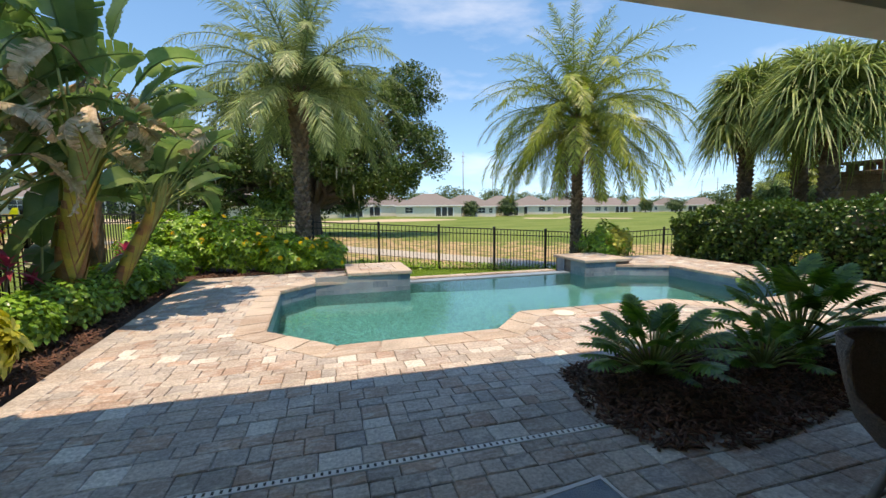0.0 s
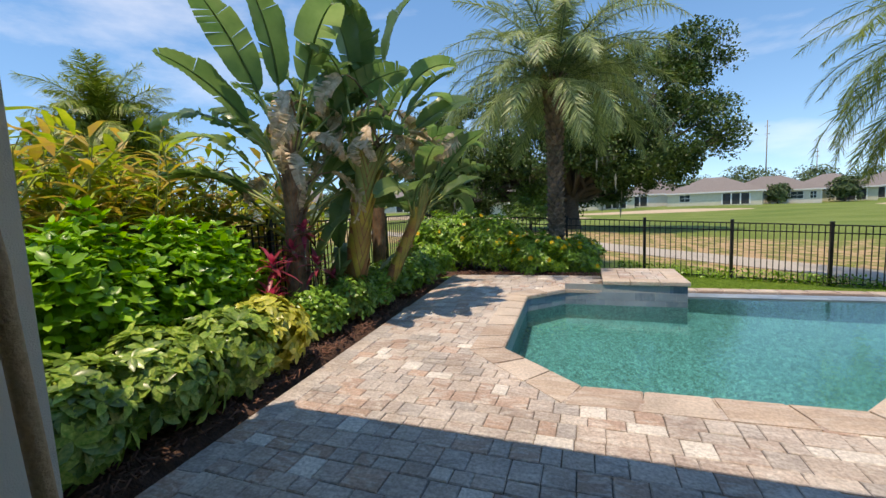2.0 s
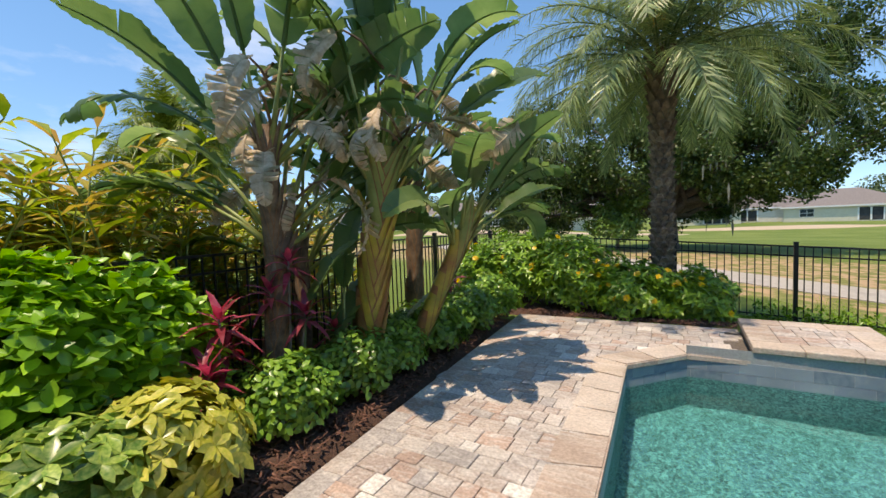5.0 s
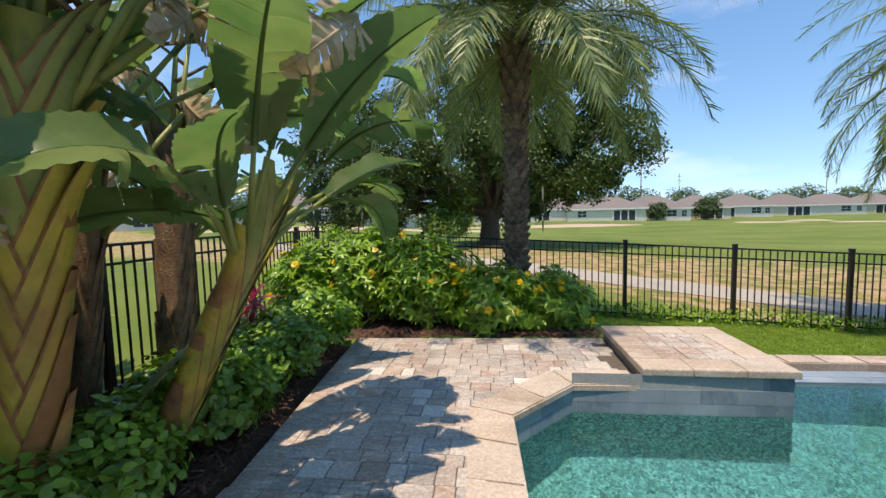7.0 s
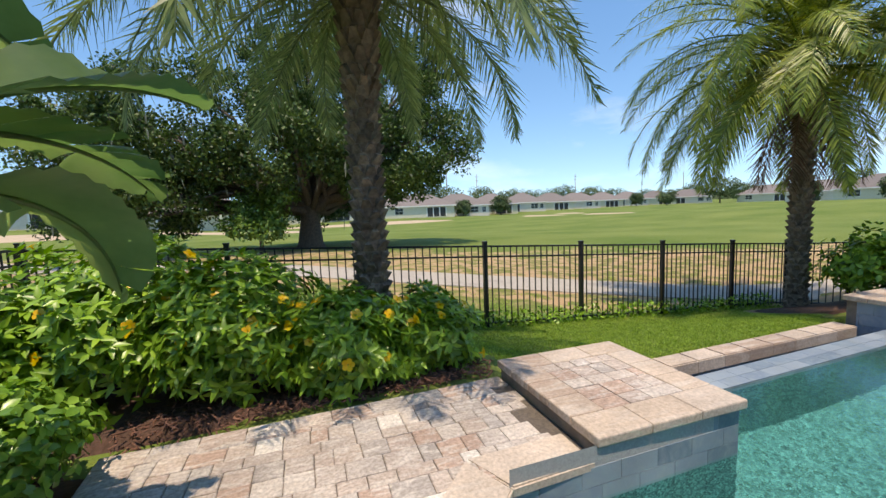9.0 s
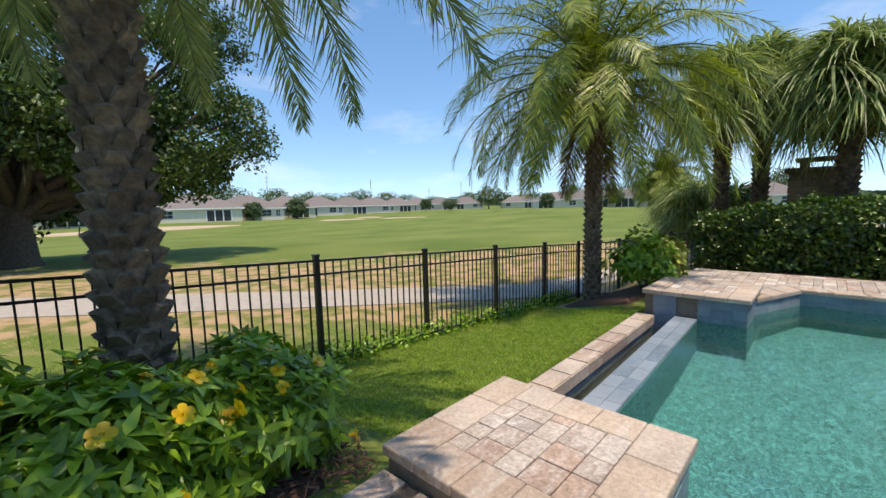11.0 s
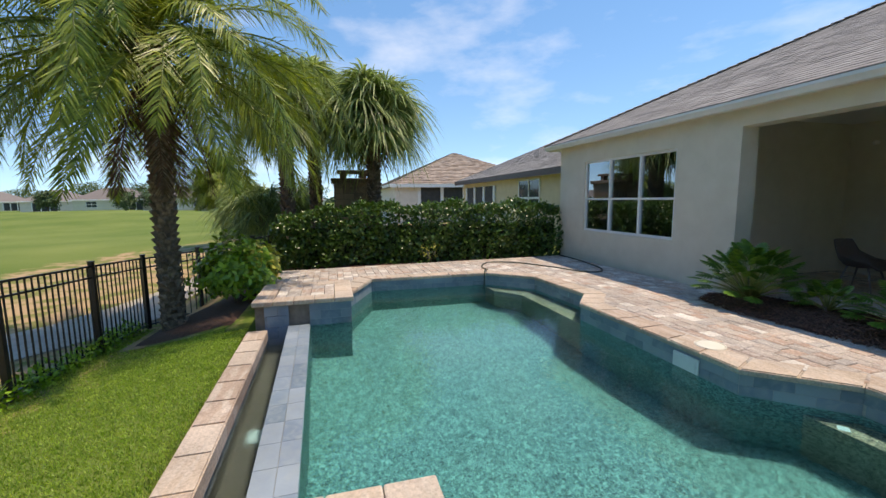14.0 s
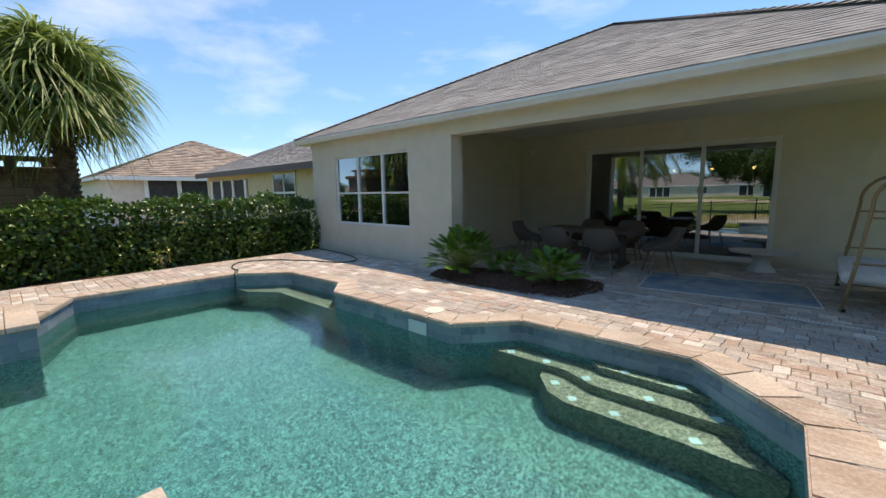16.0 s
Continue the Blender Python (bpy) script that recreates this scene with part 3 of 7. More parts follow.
def tile_band(parent, p0, p1, z0, z1, rows, length, count_parts, stagger=True, gap=0.004, proud=0.004):
    """Tiles on an upright face from p0 to p1 (face on the left of the way), as parts or joined."""
    (x0, y0), (x1, y1) = p0, p1
    L = math.hypot(x1 - x0, y1 - y0)
    h = (z1 - z0) / rows
    ang = math.degrees(math.atan2(y1 - y0, x1 - x0))
    made = []
    for r in range(rows):
        s = -length / 2 if stagger and r % 2 else 0.0
        while s < L:
            a, b = max(s, 0) + gap / 2, min(s + length, L) - gap / 2
            if b - a > 0.02:
                made.append((a, b, z0 + r * h + gap / 2, z0 + (r + 1) * h - gap / 2))
            s += length
    bm = bmesh.new()
    for k, (a, b, za, zb) in enumerate(made):
        if k < count_parts:
            t = bmesh.new()
            box(t, a, b, -0.008, proud, za, zb)
            ob = part("tile", t, M_TILE, parent)
            ob.matrix_basis = pose(x0, y0, 0, 0, 0, ang)
        else:
            box(bm, a, b, -0.008, proud, za, zb)
    if len(made) > count_parts:
        ob = part("tile_field", bm, M_TILE_JOIN, parent)
        ob.matrix_basis = pose(x0, y0, 0, 0, 0, ang)
        ob["kind"] = "stuff"
    else:
        bm.free()


def build_tiles():
    parent = bpy.data.objects["pool"]
    n = len(POOL)
    for i in range(n):
        if i in (10, 11, 12):
            continue
        tile_band(parent, POOL[i], POOL[(i + 1) % n], -0.29, -0.035, 2, 0.30, 40)
    # raised platform faces over the pool
    tile_band(parent, (6.90, 8.04), (6.05, 8.04), -0.035, 0.085, 1, 0.30, 20)
    tile_band(parent, (1.79, 7.83), (0.60, 7.83), -0.035, 0.085, 1, 0.20, 20)
    tile_band(parent, (6.05, 8.04), (6.05, 8.64), -0.29, 0.085, 3, 0.30, 20)
    tile_band(parent, (6.05, 8.93), (6.05, 9.26), -0.9, 0.085, 6, 0.30, 20)
    tile_band(parent, (1.79, 8.52), (1.79, 7.83), -0.29, 0.085, 3, 0.20, 20)


build_tiles()


def build_weir():
    w = empty("weir_wall")
    tagged(w, "slate blue tiled overflow wall of the pool", "pool wall", kind="structure")
    prism("core", [(1.80, 8.525), (6.04, 8.645), (6.04, 8.925), (1.80, 8.815)], -2.0, -0.243, M_GROUT, w)
    ang = math.atan2(8.64 - 8.52, 4.26)
    d = 4.24 / 14
    for i in range(14):
        for j in range(1):
            bm = bmesh.new()
            box(bm, i * d + 0.002, (i + 1) * d - 0.002, -0.006, 0.136, -0.005, 0.006)
            ob = part("cap_tile", bm, M_TILE, w)
            ob.matrix_basis = pose(1.80, 8.525, WATER_Z + 0.014, 0, 0, math.degrees(ang))
            bm = bmesh.new()
            box(bm, i * d + 0.12 - d * 0.4, (i + 1) * d + 0.116 - d * 0.4, 0.140, 0.296, -0.005, 0.006)
            ob = part("cap_tile", bm, M_TILE, w)
            ob.matrix_basis = pose(1.80, 8.525, WATER_Z + 0.014, 0, 0, math.degrees(ang))
    # pool-side face in tile, basin face in tile
    tile_band(w, (6.04, 8.642), (1.80, 8.522), -0.33, -0.25, 1, 0.30, 0)
    tile_band(w, (1.80, 8.818), (6.04, 8.928), -0.9, -0.25, 3, 0.30, 0)
    b = empty("overflow_basin")
    tagged(b, "narrow overflow basin with a stone coping beside the lawn", "basin", kind="structure")
    V = [(x, y, z) for x, y in BASIN for z in (-0.85, -0.30)]
    F = [(0, 2, 4, 6)] + [(2 * i, (2 * i + 2) % 8, (2 * i + 3) % 8, 2 * i + 1) for i in range(4)]
    raw("basin_shell", V, [F[0]] + F[1:], M_BASINPEB, b)
    tile_band(b, BASIN[2], BASIN[3], -0.62, -0.31, 2, 0.30, 0)
    for i in range(10):
        x0, x1 = lerp(1.80, 6.00, i / 10), lerp(1.80, 6.00, (i + 1) / 10)
        yy = lambda x: lerp(9.18, 9.24, (x - 1.79) / 4.26)
        bm = bmesh.new()
        vs = box(bm, x0 + 0.002, x1 - 0.002, -0.02, 0.25, -0.40, -0.255)
        for v in vs:
            v.co.y += yy(v.co.x)
        bmesh.ops.bevel(bm, geom=[e for e in bm.edges if all(v.co.z > -0.3 for v in e.verts)], offset=0.012, segments=2, affect="EDGES")
        part("coping_piece", bm, M_COPING, b)
    me = bpy.data.meshes.new("basin_water")
    me.from_pydata([(x, y, -0.50) for x, y in BASIN], [], [(0, 1, 2, 3)])
    ob = link("basin_water", me, M_BASIN_WATER)
    ob.visible_shadow = False
    tagged(ob, "shallow rippling water in the overflow basin", "water", kind="structure")
    bm = bmesh.new()
    box(bm, 3.8, 4.0, 8.98, 9.13, -0.85, -0.82)
    ob = part("drain_cover", bm, M_STEPTILE, b, "small blue drain cover under the water")


M_BASINPEB = mat("dark_pebble", (0.02, 0.03, 0.03), (0.11, 0.125, 0.11), scale=40, rough=0.7, bump=0.5, bump_scale=120)
build_weir()


def platform(name, x0, x1, y0, y1, top, label, inset):
    """Raised stone-capped block: core, coping border pieces, pavers inside."""
    p = empty(name, (x0 + x1) / 2, (y0 + y1) / 2, 0)
    tagged(p, label, "platform", kind="structure")
    cx, cy = (x0 + x1) / 2, (y0 + y1) / 2
    hx, hy = (x1 - x0) / 2, (y1 - y0) / 2
    boxed("core", (-hx + inset[0], hx - inset[1], -hy + inset[2], hy - 0.03, -1.2, top - 0.06), M_RISER, p)
    c = 0.28

    def piece(a0, a1, b0, b1, z, m):
        bm = bmesh.new()
        box(bm, a0 + 0.002, a1 - 0.002, b0 + 0.002, b1 - 0.002, z - 0.07, z, bevel=0.012)
        return part("coping_piece", bm, m, p)
    nx = 3
    for i in range(nx):
        a0, a1 = lerp(-hx, hx, i / nx), lerp(-hx, hx, (i + 1) / nx)
        piece(a0, a1, -hy, -hy + c, top, M_COPING)
        piece(a0, a1, hy - c, hy, top, M_COPING)
    for j in range(3):
        b0, b1 = lerp(-hy + c, hy - c, j / 3), lerp(-hy + c, hy - c, (j + 1) / 3)
        piece(-hx, -hx + c, b0, b1, top, M_COPING)
        piece(hx - c, hx, b0, b1, top, M_COPING)
    rng = random.Random(5)
    y = -hy + c
    row = 0
    while y < hy - c - 0.01:
        h = min((0.15, 0.20)[row % 2], hy - c - y)
        x = -hx + c
        while x < hx - c - 0.01:
            w = min(rng.choice((0.15, 0.2, 0.23)), hx - c - x)
            if hx - c - x - w < 0.06:
                w = hx - c - x
            bm = bmesh.new()
            zz = top - 0.004 + rng.uniform(-0.003, 0.002)
            box(bm, x + 0.003, x + w - 0.003, y + 0.003, y + h - 0.003, zz - 0.06, zz, bevel=0.006)
            part("paver", bm, M_PAVER, p)
            x += w
        y += h
        row += 1


M_RISER = mat("brown_riser", (0.20, 0.16, 0.13), (0.26, 0.21, 0.17), scale=12, rough=0.85, bump=0.3)
platform("raised_platform_west", 0.55, 1.83, 7.79, 9.19, 0.155, "raised stone platform beside the pool with veined coping", (0.03, 0.08, 0.08))
platform("raised_platform_east", 6.01, 7.35, 8.00, 9.42, 0.145, "raised stone platform at the far corner of the pool", (0.08, 0.03, 0.08))

# ---- house ----


def wall_with_hole(name, x0, x1, y0, y1, z0, z1, hole, material, label):
    """A wall along x with one opening (hx0, hx1, hz0, hz1) through it."""
    a, b, c, d = hole
    bm = bmesh.new()
    for q in ((x0, a, z0, z1), (b, x1, z0, z1), (a, b, z0, c), (a, b, d, z1)):
        if q[1] - q[0] > 1e-3 and q[3] - q[2] > 1e-3:
            box(bm, q[0], q[1], y0, y1, q[2], q[3])
    bmesh.ops.remove_doubles(bm, verts=bm.verts, dist=1e-4)
    ob = part(name, bm, material)
    return tagged(ob, label, "wall", kind="structure")


EAVE_Y, EAVE_Z = 2.30, 3.04
wall_with_hole("wall_north", 4.94, 10.14, 1.70, 2.05, -0.1, 3.04, (6.17, 9.02, 0.763, 2.483), M_STUCCO, "beige stucco rear wall of the house with a triple window")
wall_with_hole("wall_slider", -2.30, 6.25, -2.48, -2.28, -0.1, 3.05, (0.14, 4.03, 0.0, 2.56), M_STUCCO, "beige stucco wall of the covered patio round the sliding doors")
for nm, dims, lab in (
    ("wall_lanai_east", (6.05, 6.25, -2.28, 1.70, -0.1, 3.05), "shaded beige stucco side wall of the covered patio"),
    ("wall_lanai_west", (-2.30, -1.80, 1.22, 1.64, -0.1, 2.78), "beige stucco column at the patio corner"),
    ("wall_east", (9.92, 10.14, -14.0, 1.70, -0.1, 2.88), "beige stucco side wall of the house"),
    ("wall_west", (-2.30, -2.10, -14.0, -2.48, -0.1, 2.82), "beige stucco west wall of the house"),
    ("wall_south", (-2.30, 10.14, -14.2, -14.0, -0.1, 2.88), "beige stucco south wall of the house"),
    ("beam", (-2.10, 4.94, 1.70, 2.05, 2.665, 3.04), "beige stucco beam over the patio opening"),
    ("beam_west", (-2.30, -1.90, -2.28, 1.70, 2.672, 3.05), "beige stucco side beam of the patio"),
):
    tagged(boxed(nm, dims, M_STUCCO), lab, "wall" if "wall" in nm else "beam", kind="structure")
tagged(boxed("ceiling", (-2.30, 6.25, -2.48, 2.05, 3.05, 3.10), M_CEIL), "painted ceiling of the covered patio", "ceiling", kind="structure")
# rooms behind the glass, their shade carried by the dark grey
tagged(boxed("ceiling_room", (-2.30, 10.14, -14.0, -2.48, 2.9, 2.95), M_INSIDE), "living room ceiling, room dimness coloured in", "ceiling", kind="structure")
tagged(boxed("floor_room", (-2.10, 9.92, -14.0, -2.30, -0.1, 0.0), M_INSIDE), "living room floor, room dimness coloured in", "floor", kind="structure")
tagged(boxed("wall_room", (-2.10, 6.05, -8.2, -8.0, 0.0, 2.9), M_INSIDE), "inner wall of the living room, room dimness coloured in", "wall", kind="structure")
tagged(boxed("wall_bedroom", (6.25, 9.92, -2.2, -2.0, -0.05, 2.82), M_INSIDE), "back wall of the bedroom, room dimness coloured in", "wall", kind="structure")
tagged(boxed("ceiling_bedroom", (6.25, 9.92, -2.0, 1.70, 2.70, 2.74), M_INSIDE), "bedroom ceiling, room dimness coloured in", "ceiling", kind="structure")
tagged(boxed("floor_bedroom", (6.25, 9.92, -2.0, 1.70, -0.05, 0.0), M_INSIDE), "bedroom floor, room dimness coloured in", "floor", kind="structure")

# soffit and gutter
tagged(boxed("soffit", (-2.12, 10.60, 2.053, 2.20, 2.925, 2.945), M_SOFFIT), "cream vented soffit under the eave", "soffit", kind="structure")
tagged(boxed("soffit_east", (10.145, 10.60, -14.2, 2.05, 2.925, 2.945), M_SOFFIT), "cream soffit along the side of the house", "soffit", kind="structure")


def gutter(name, p0, p1, label):
    """K-style gutter as an extruded profile."""
    prof = [(0, 0), (0.075, 0), (0.085, 0.03), (0.105, 0.06), (0.115, 0.075), (0.115, 0.115), (0.108, 0.115), (0.108, 0.08), (0.07, 0.008), (0.008, 0.008), (0.008, 0.12), (0, 0.12)]
    a, b = Vector(p0), Vector(p1)
    d = (b - a).normalized()
    o = Vector((d.y, -d.x, 0))
    V = [a + o * u + Vector((0, 0, v)) for u, v in prof] + [b + o * u + Vector((0, 0, v)) for u, v in prof]
    n = len(prof)
    F = [(i, (i + 1) % n, n + (i + 1) % n, n + i) for i in range(n)]
    return tagged(raw(name, V, F, M_WHITE), label, "gutter", kind="structure")


gutter("gutter", (10.60, 2.202, 2.91), (-2.12, 2.202, 2.91), "white metal gutter along the eave")
gutter("gutter_east", (10.602, -14.0, 2.91), (10.602, 2.202, 2.91), "white metal gutter along the side eave")


def shingle_roof(parent, a, b, c, d, rows, material, tab=0.33, seed=1, lift=0.012):
    """Courses of tabs over the plane a-b (eave) to d-c (top); a-b-c-d counter-clockwise from outside."""
    a, b, c, d = (Vector(p) for p in (a, b, c, d))
    nrm = (b - a).cross(d - a).normalized()
    rng = random.Random(seed)
    V, F = [], []
    for r in range(rows):
        k0, k1 = r / rows, (r + 1) / rows
        l0, r0, l1, r1 = a.lerp(d, k0), b.lerp(c, k0), a.lerp(d, k1), b.lerp(c, k1)
        L = (r0 - l0).length
        e = (r0 - l0).normalized() if L > 1e-6 else Vector((1, 0, 0))
        s = -rng.random() * tab
        while s < L:
            w = tab * rng.uniform(0.6, 1.4)
            s0, s1 = max(s, 0.0), min(s + w, L)
            if s1 - s0 > 0.01:
                f0, f1 = s0 / L, s1 / L
                h = lift * rng.uniform(0.6, 1.5)
                o = len(V)
                V += [l0.lerp(r0, f0) + nrm * h, l0.lerp(r0, f1) + nrm * h, l1.lerp(r1, f1) + nrm * 0.002, l1.lerp(r1, f0) + nrm * 0.002,
                      l0.lerp(r0, f0) - nrm * 0.01, l0.lerp(r0, f1) - nrm * 0.01]
                F += [(o, o + 1, o + 2, o + 3), (o + 4, o + 5, o + 1, o)]
            s += w
    ob = raw("shingles", V, F, material, parent)
    ob["kind"] = "stuff"
    return ob


def build_roof():
    roof = empty("roof")
    tagged(roof, "grey-brown asphalt shingle hip roof", "roof", kind="structure")
    x0, x1, ye, ze = -2.14, 10.66, EAVE_Y, EAVE_Z
    ax, ay, az = 4.16, -4.02, 6.13
    A, B, S, T = (x0, ye, ze), (x1, ye, ze), (ax, ay, az), (ax, -14.5, az)
    C, D = (x1, -14.5, ze), (x0, -14.5, ze)
    raw("deck", [A, B, S, T, C, D], [(1, 0, 2), (0, 5, 3, 2), (4, 1, 2, 3)], M_SHINGLE, roof)
    raw("underside", [(x, y, z - 0.05) for x, y, z in (A, B, S, T, C, D)], [(1, 2, 0), (0, 2, 3, 5), (4, 3, 2, 1)], M_SOFFIT, roof)
    shingle_roof(roof, B, A, S, S, 52, M_SHINGLE, tab=0.30, seed=3, lift=0.008)
    shingle_roof(roof, A, D, T, S, 50, M_SHINGLE, seed=4, lift=0.005)
    shingle_roof(roof, C, B, S, T, 50, M_SHINGLE, seed=6, lift=0.005)
    for k, (p, q) in enumerate(((B, S), (A, S), (S, T))):
        p, q = Vector(p), Vector(q)
        L = (q - p).length
        V, F = [], []
        side = (q - p).cross(Vector((0, 0, 1))).normalized()
        m = int(L / 0.2)
        for i in range(m):
            c0, c1 = p.lerp(q, i / m), p.lerp(q, (i + 1) / m)
            o = len(V)
            for c, up in ((c0, 0.055), (c1, 0.035)):
                V += [c - side * 0.14 + Vector((0, 0, up - 0.045)), c + Vector((0, 0, up)), c + side * 0.14 + Vector((0, 0, up - 0.045))]
            F += [(o, o + 1, o + 4, o + 3), (o + 1, o + 2, o + 5, o + 4)]
        raw("ridge_cap", V, F, M_SHINGLE, roof)["kind"] = "stuff"


build_roof()


def window_unit(name, x0, x1, z0, z1, y, units, rails, depth=0.06, label="", frame_m=None, w=0.05, group=""):
    """A window in an opening of a wall along x: frame, mullions, meeting rails, panes."""
    fm = frame_m or M_WHITE
    win = empty(name, (x0 + x1) / 2, y, z0)
    tagged(win, label, "window", group, kind="structure")
    cx = (x0 + x1) / 2
    W, H = (x1 - x0) / 2, z1 - z0
    bm = bmesh.new()
    for q in ((-W, W, 0, w), (-W, W, H - w, H), (-W, -W + w, w, H - w), (W - w, W, w, H - w)):
        box(bm, q[0], q[1], -depth, 0.0, q[2], q[3], bevel=0.004)
    part("window_frame", bm, fm, win)
    for i in range(1, units):
        xx = lerp(-W, W, i / units)
        boxed("mullion", (xx - w * 0.65, xx + w * 0.65, -depth + 0.003, 0.003, w, H - w), fm, win, bevel=0.004)
    for i in range(units):
        a, b = lerp(-W, W, i / units) + w * 0.66, lerp(-W, W, (i + 1) / units) - w * 0.66
        zs = [w] + [H * r for r in rails] + [H - w]
        for r in rails:
            boxed("rail", (a, b, -depth + 0.006, -0.004, H * r - 0.022, H * r + 0.022), fm, win)
        for za, zb in zip(zs, zs[1:]):
            p = boxed("pane", (a, b, -depth * 0.6 - 0.004, -depth * 0.6, za, zb), M_GLASS, win)
            p.visible_shadow = False
    boxed("window_sill", (-W - 0.03, W + 0.03, -0.03, 0.035, -0.05, -0.002), M_STUCCO, win, bevel=0.006)
    return win


window_unit("window_1", 6.17, 9.02, 0.763, 2.483, 2.02, 3, [0.46], label="white triple single-hung window in the stucco wall")


def build_slider():
    s = empty("sliding_door", 2.085, -2.30, 0.0)
    tagged(s, "closed three-panel sliding glass door in a white frame", "door", kind="structure")
    W, H, w = 1.945, 2.56, 0.045
    bm = bmesh.new()
    for q in ((-W, W, 0, 0.03), (-W, W, H - w, H), (-W, -W + w, 0.03, H - w), (W - w, W, 0.03, H - w)):
        box(bm, q[0], q[1], -0.10, 0.03, q[2], q[3], bevel=0.003)
    part("door_frame", bm, M_WHITE, s)
    for i in range(3):
        a, b = lerp(-W + w, W - w, i / 3), lerp(-W + w, W - w, (i + 1) / 3)
        off = -0.03 * i
        bm = bmesh.new()
        for q in ((a, b, 0.032, 0.10), (a, b, H - w - 0.06, H - w - 0.002), (a, a + 0.045, 0.10, H - w - 0.06), (b - 0.045, b, 0.10, H - w - 0.06)):
            box(bm, q[0] + 0.001, q[1] - 0.001, -0.025 + off, 0.0 + off, q[2], q[3])
        pnl = part("door_panel", bm, M_WHITE, s)
        p = boxed("pane", (a + 0.046, b - 0.046, -0.016 + off, -0.010 + off, 0.10, H - w - 0.06), M_GLASS, pnl)
        p.visible_shadow = False


build_slider()

# ---- fence ----


def fence_panel(x0, y0, z0, x1, y1, z1, end_post=False, group="perimeter fence"):
    """One panel of black aluminium fence with its first post; z is the top of the posts."""
    f = empty("fence_panel", x0, y0, z0)
    tagged(f, "black aluminium picket fence panel along the lawn", "fence", group)
    d = Vector((x1 - x0, y1 - y0, 0))
    L = d.length
    f.matrix_basis = pose(x0, y0, z0, 0, 0, math.degrees(math.atan2(d.y, d.x)))
    slope = (z1 - z0) / L
    H = 1.42

    def post(s):
        z = slope * s
        bm = bmesh.new()
        box(bm, s - 0.031, s + 0.031, -0.031, 0.031, z - H - 0.25, z)
        p = part("post", bm, M_BLACK, f)
        bm = bmesh.new()
        box(bm, s - 0.038, s + 0.038, -0.038, 0.038, z, z + 0.018, bevel=0.006)
        part("post_cap", bm, M_BLACK, p)
    post(0)
    if end_post:
        post(L)
    for off, th in ((-0.05, 0.028), (-0.22, 0.025), (-H + 0.10, 0.025)):
        bm = bmesh.new()
        vs = box(bm, 0.03, L - 0.03, -0.014, 0.014, off - th, off)
        for v in vs:
            v.co.z += slope * v.co.x
        part("rail", bm, M_BLACK, f)
    n = int(round(L / 0.113))
    me = None
    for i in range(1, n):
        s = L * i / n
        if me is None:
            bm = bmesh.new()
            box(bm, -0.008, 0.008, -0.008, 0.008, -H + 0.05, -0.055)
            me = bpy.data.meshes.new("picket")
            bm.to_mesh(me)
            bm.free()
            me.materials.append(M_BLACK)
        ob = new("picket", me)
        ob.parent = f
        ob.location = (s, 0, slope * s)
    return f


fence_top = lambda x: 1.10 - 0.0585 * x
xs = [-4.18, -2.07, -0.21, 1.633, 3.469, 5.309, 7.141, 8.60]
for a, b in zip(xs, xs[1:]):
    ya, yb = 11.80 if a < 8 else 11.70, 11.80 if b < 8 else 11.70
    fence_panel(a, ya, fence_top(a), b, yb, fence_top(b))
east_pts = [(8.60, 11.70, 0.590), (9.35, 11.0, 0.62), (10.3, 10.1, 0.75), (11.6, 8.9, 0.9)]
for (a, ya, za), (b, yb, zb) in zip(east_pts, east_pts[1:]):
    fence_panel(a, ya, za, b, yb, zb)
west = [(-4.18, 11.78, 1.36), (-4.16, 10.9, 1.38), (-4.12, 9.06, 1.40), (-4.08, 7.22, 1.41), (-4.04, 5.38, 1.42), (-4.0, 3.54, 1.42), (-3.96, 1.70, 1.42), (-3.92, -0.14, 1.42)]
for (a, ya, za), (b, yb, zb) in zip(west, west[1:]):
    fence_panel(a, ya, za, b, yb, zb)

# ---- beds ----


def patch(name, poly, z, material, label, crown=0.0, cat="bed", step=0.25):
    """A low bed of soil over a plan polygon, its middle raised."""
    x0, x1 = min(p[0] for p in poly), max(p[0] for p in poly)
    y0, y1 = min(p[1] for p in poly), max(p[1] for p in poly)
    n = len(poly)
    cx, cy = sum(p[0] for p in poly) / n, sum(p[1] for p in poly) / n
    V, F, rings = [], [], 5
    for r in range(rings + 1):
        k = 1 - r / rings
        for x, y in poly:
            px, py = cx + (x - cx) * k, cy + (y - cy) * k
            base = z(px, py) if callable(z) else z
            V.append((px, py, base + crown * step01(r / rings * 2.2) + (0 if r else -0.12)))
        if r:
            o = (r - 1) * n
            F += [(o + i, o + (i + 1) % n, o + n + (i + 1) % n, o + n + i) for i in range(n)]
    return tagged(raw(name, V, F, material, smooth=True), label, cat, kind="structure")


patch("west_bed", [(-1.98, 1.3), (-2.10, 3.1), (-2.30, 6.0), (-2.56, 9.05), (-3.2, 9.2), (-3.9, 9.2), (-3.85, 6), (-3.82, 3), (-3.8, 1.3)], 0.0, M_MULCH_BASE, "dark brown mulch bed along the west fence", 0.03)
patch("north_bed", [(-3.9, 9.21), (-2.5, 9.12), (0.50, 9.20), (0.75, 9.7), (0.8, 10.6), (0.3, 11.3), (-2.0, 11.6), (-3.9, 11.6)], lambda x, y: ground_z(x, y) + 0.03, M_MULCH_BASE, "dark mulch bed under the flowering bush", 0.02)
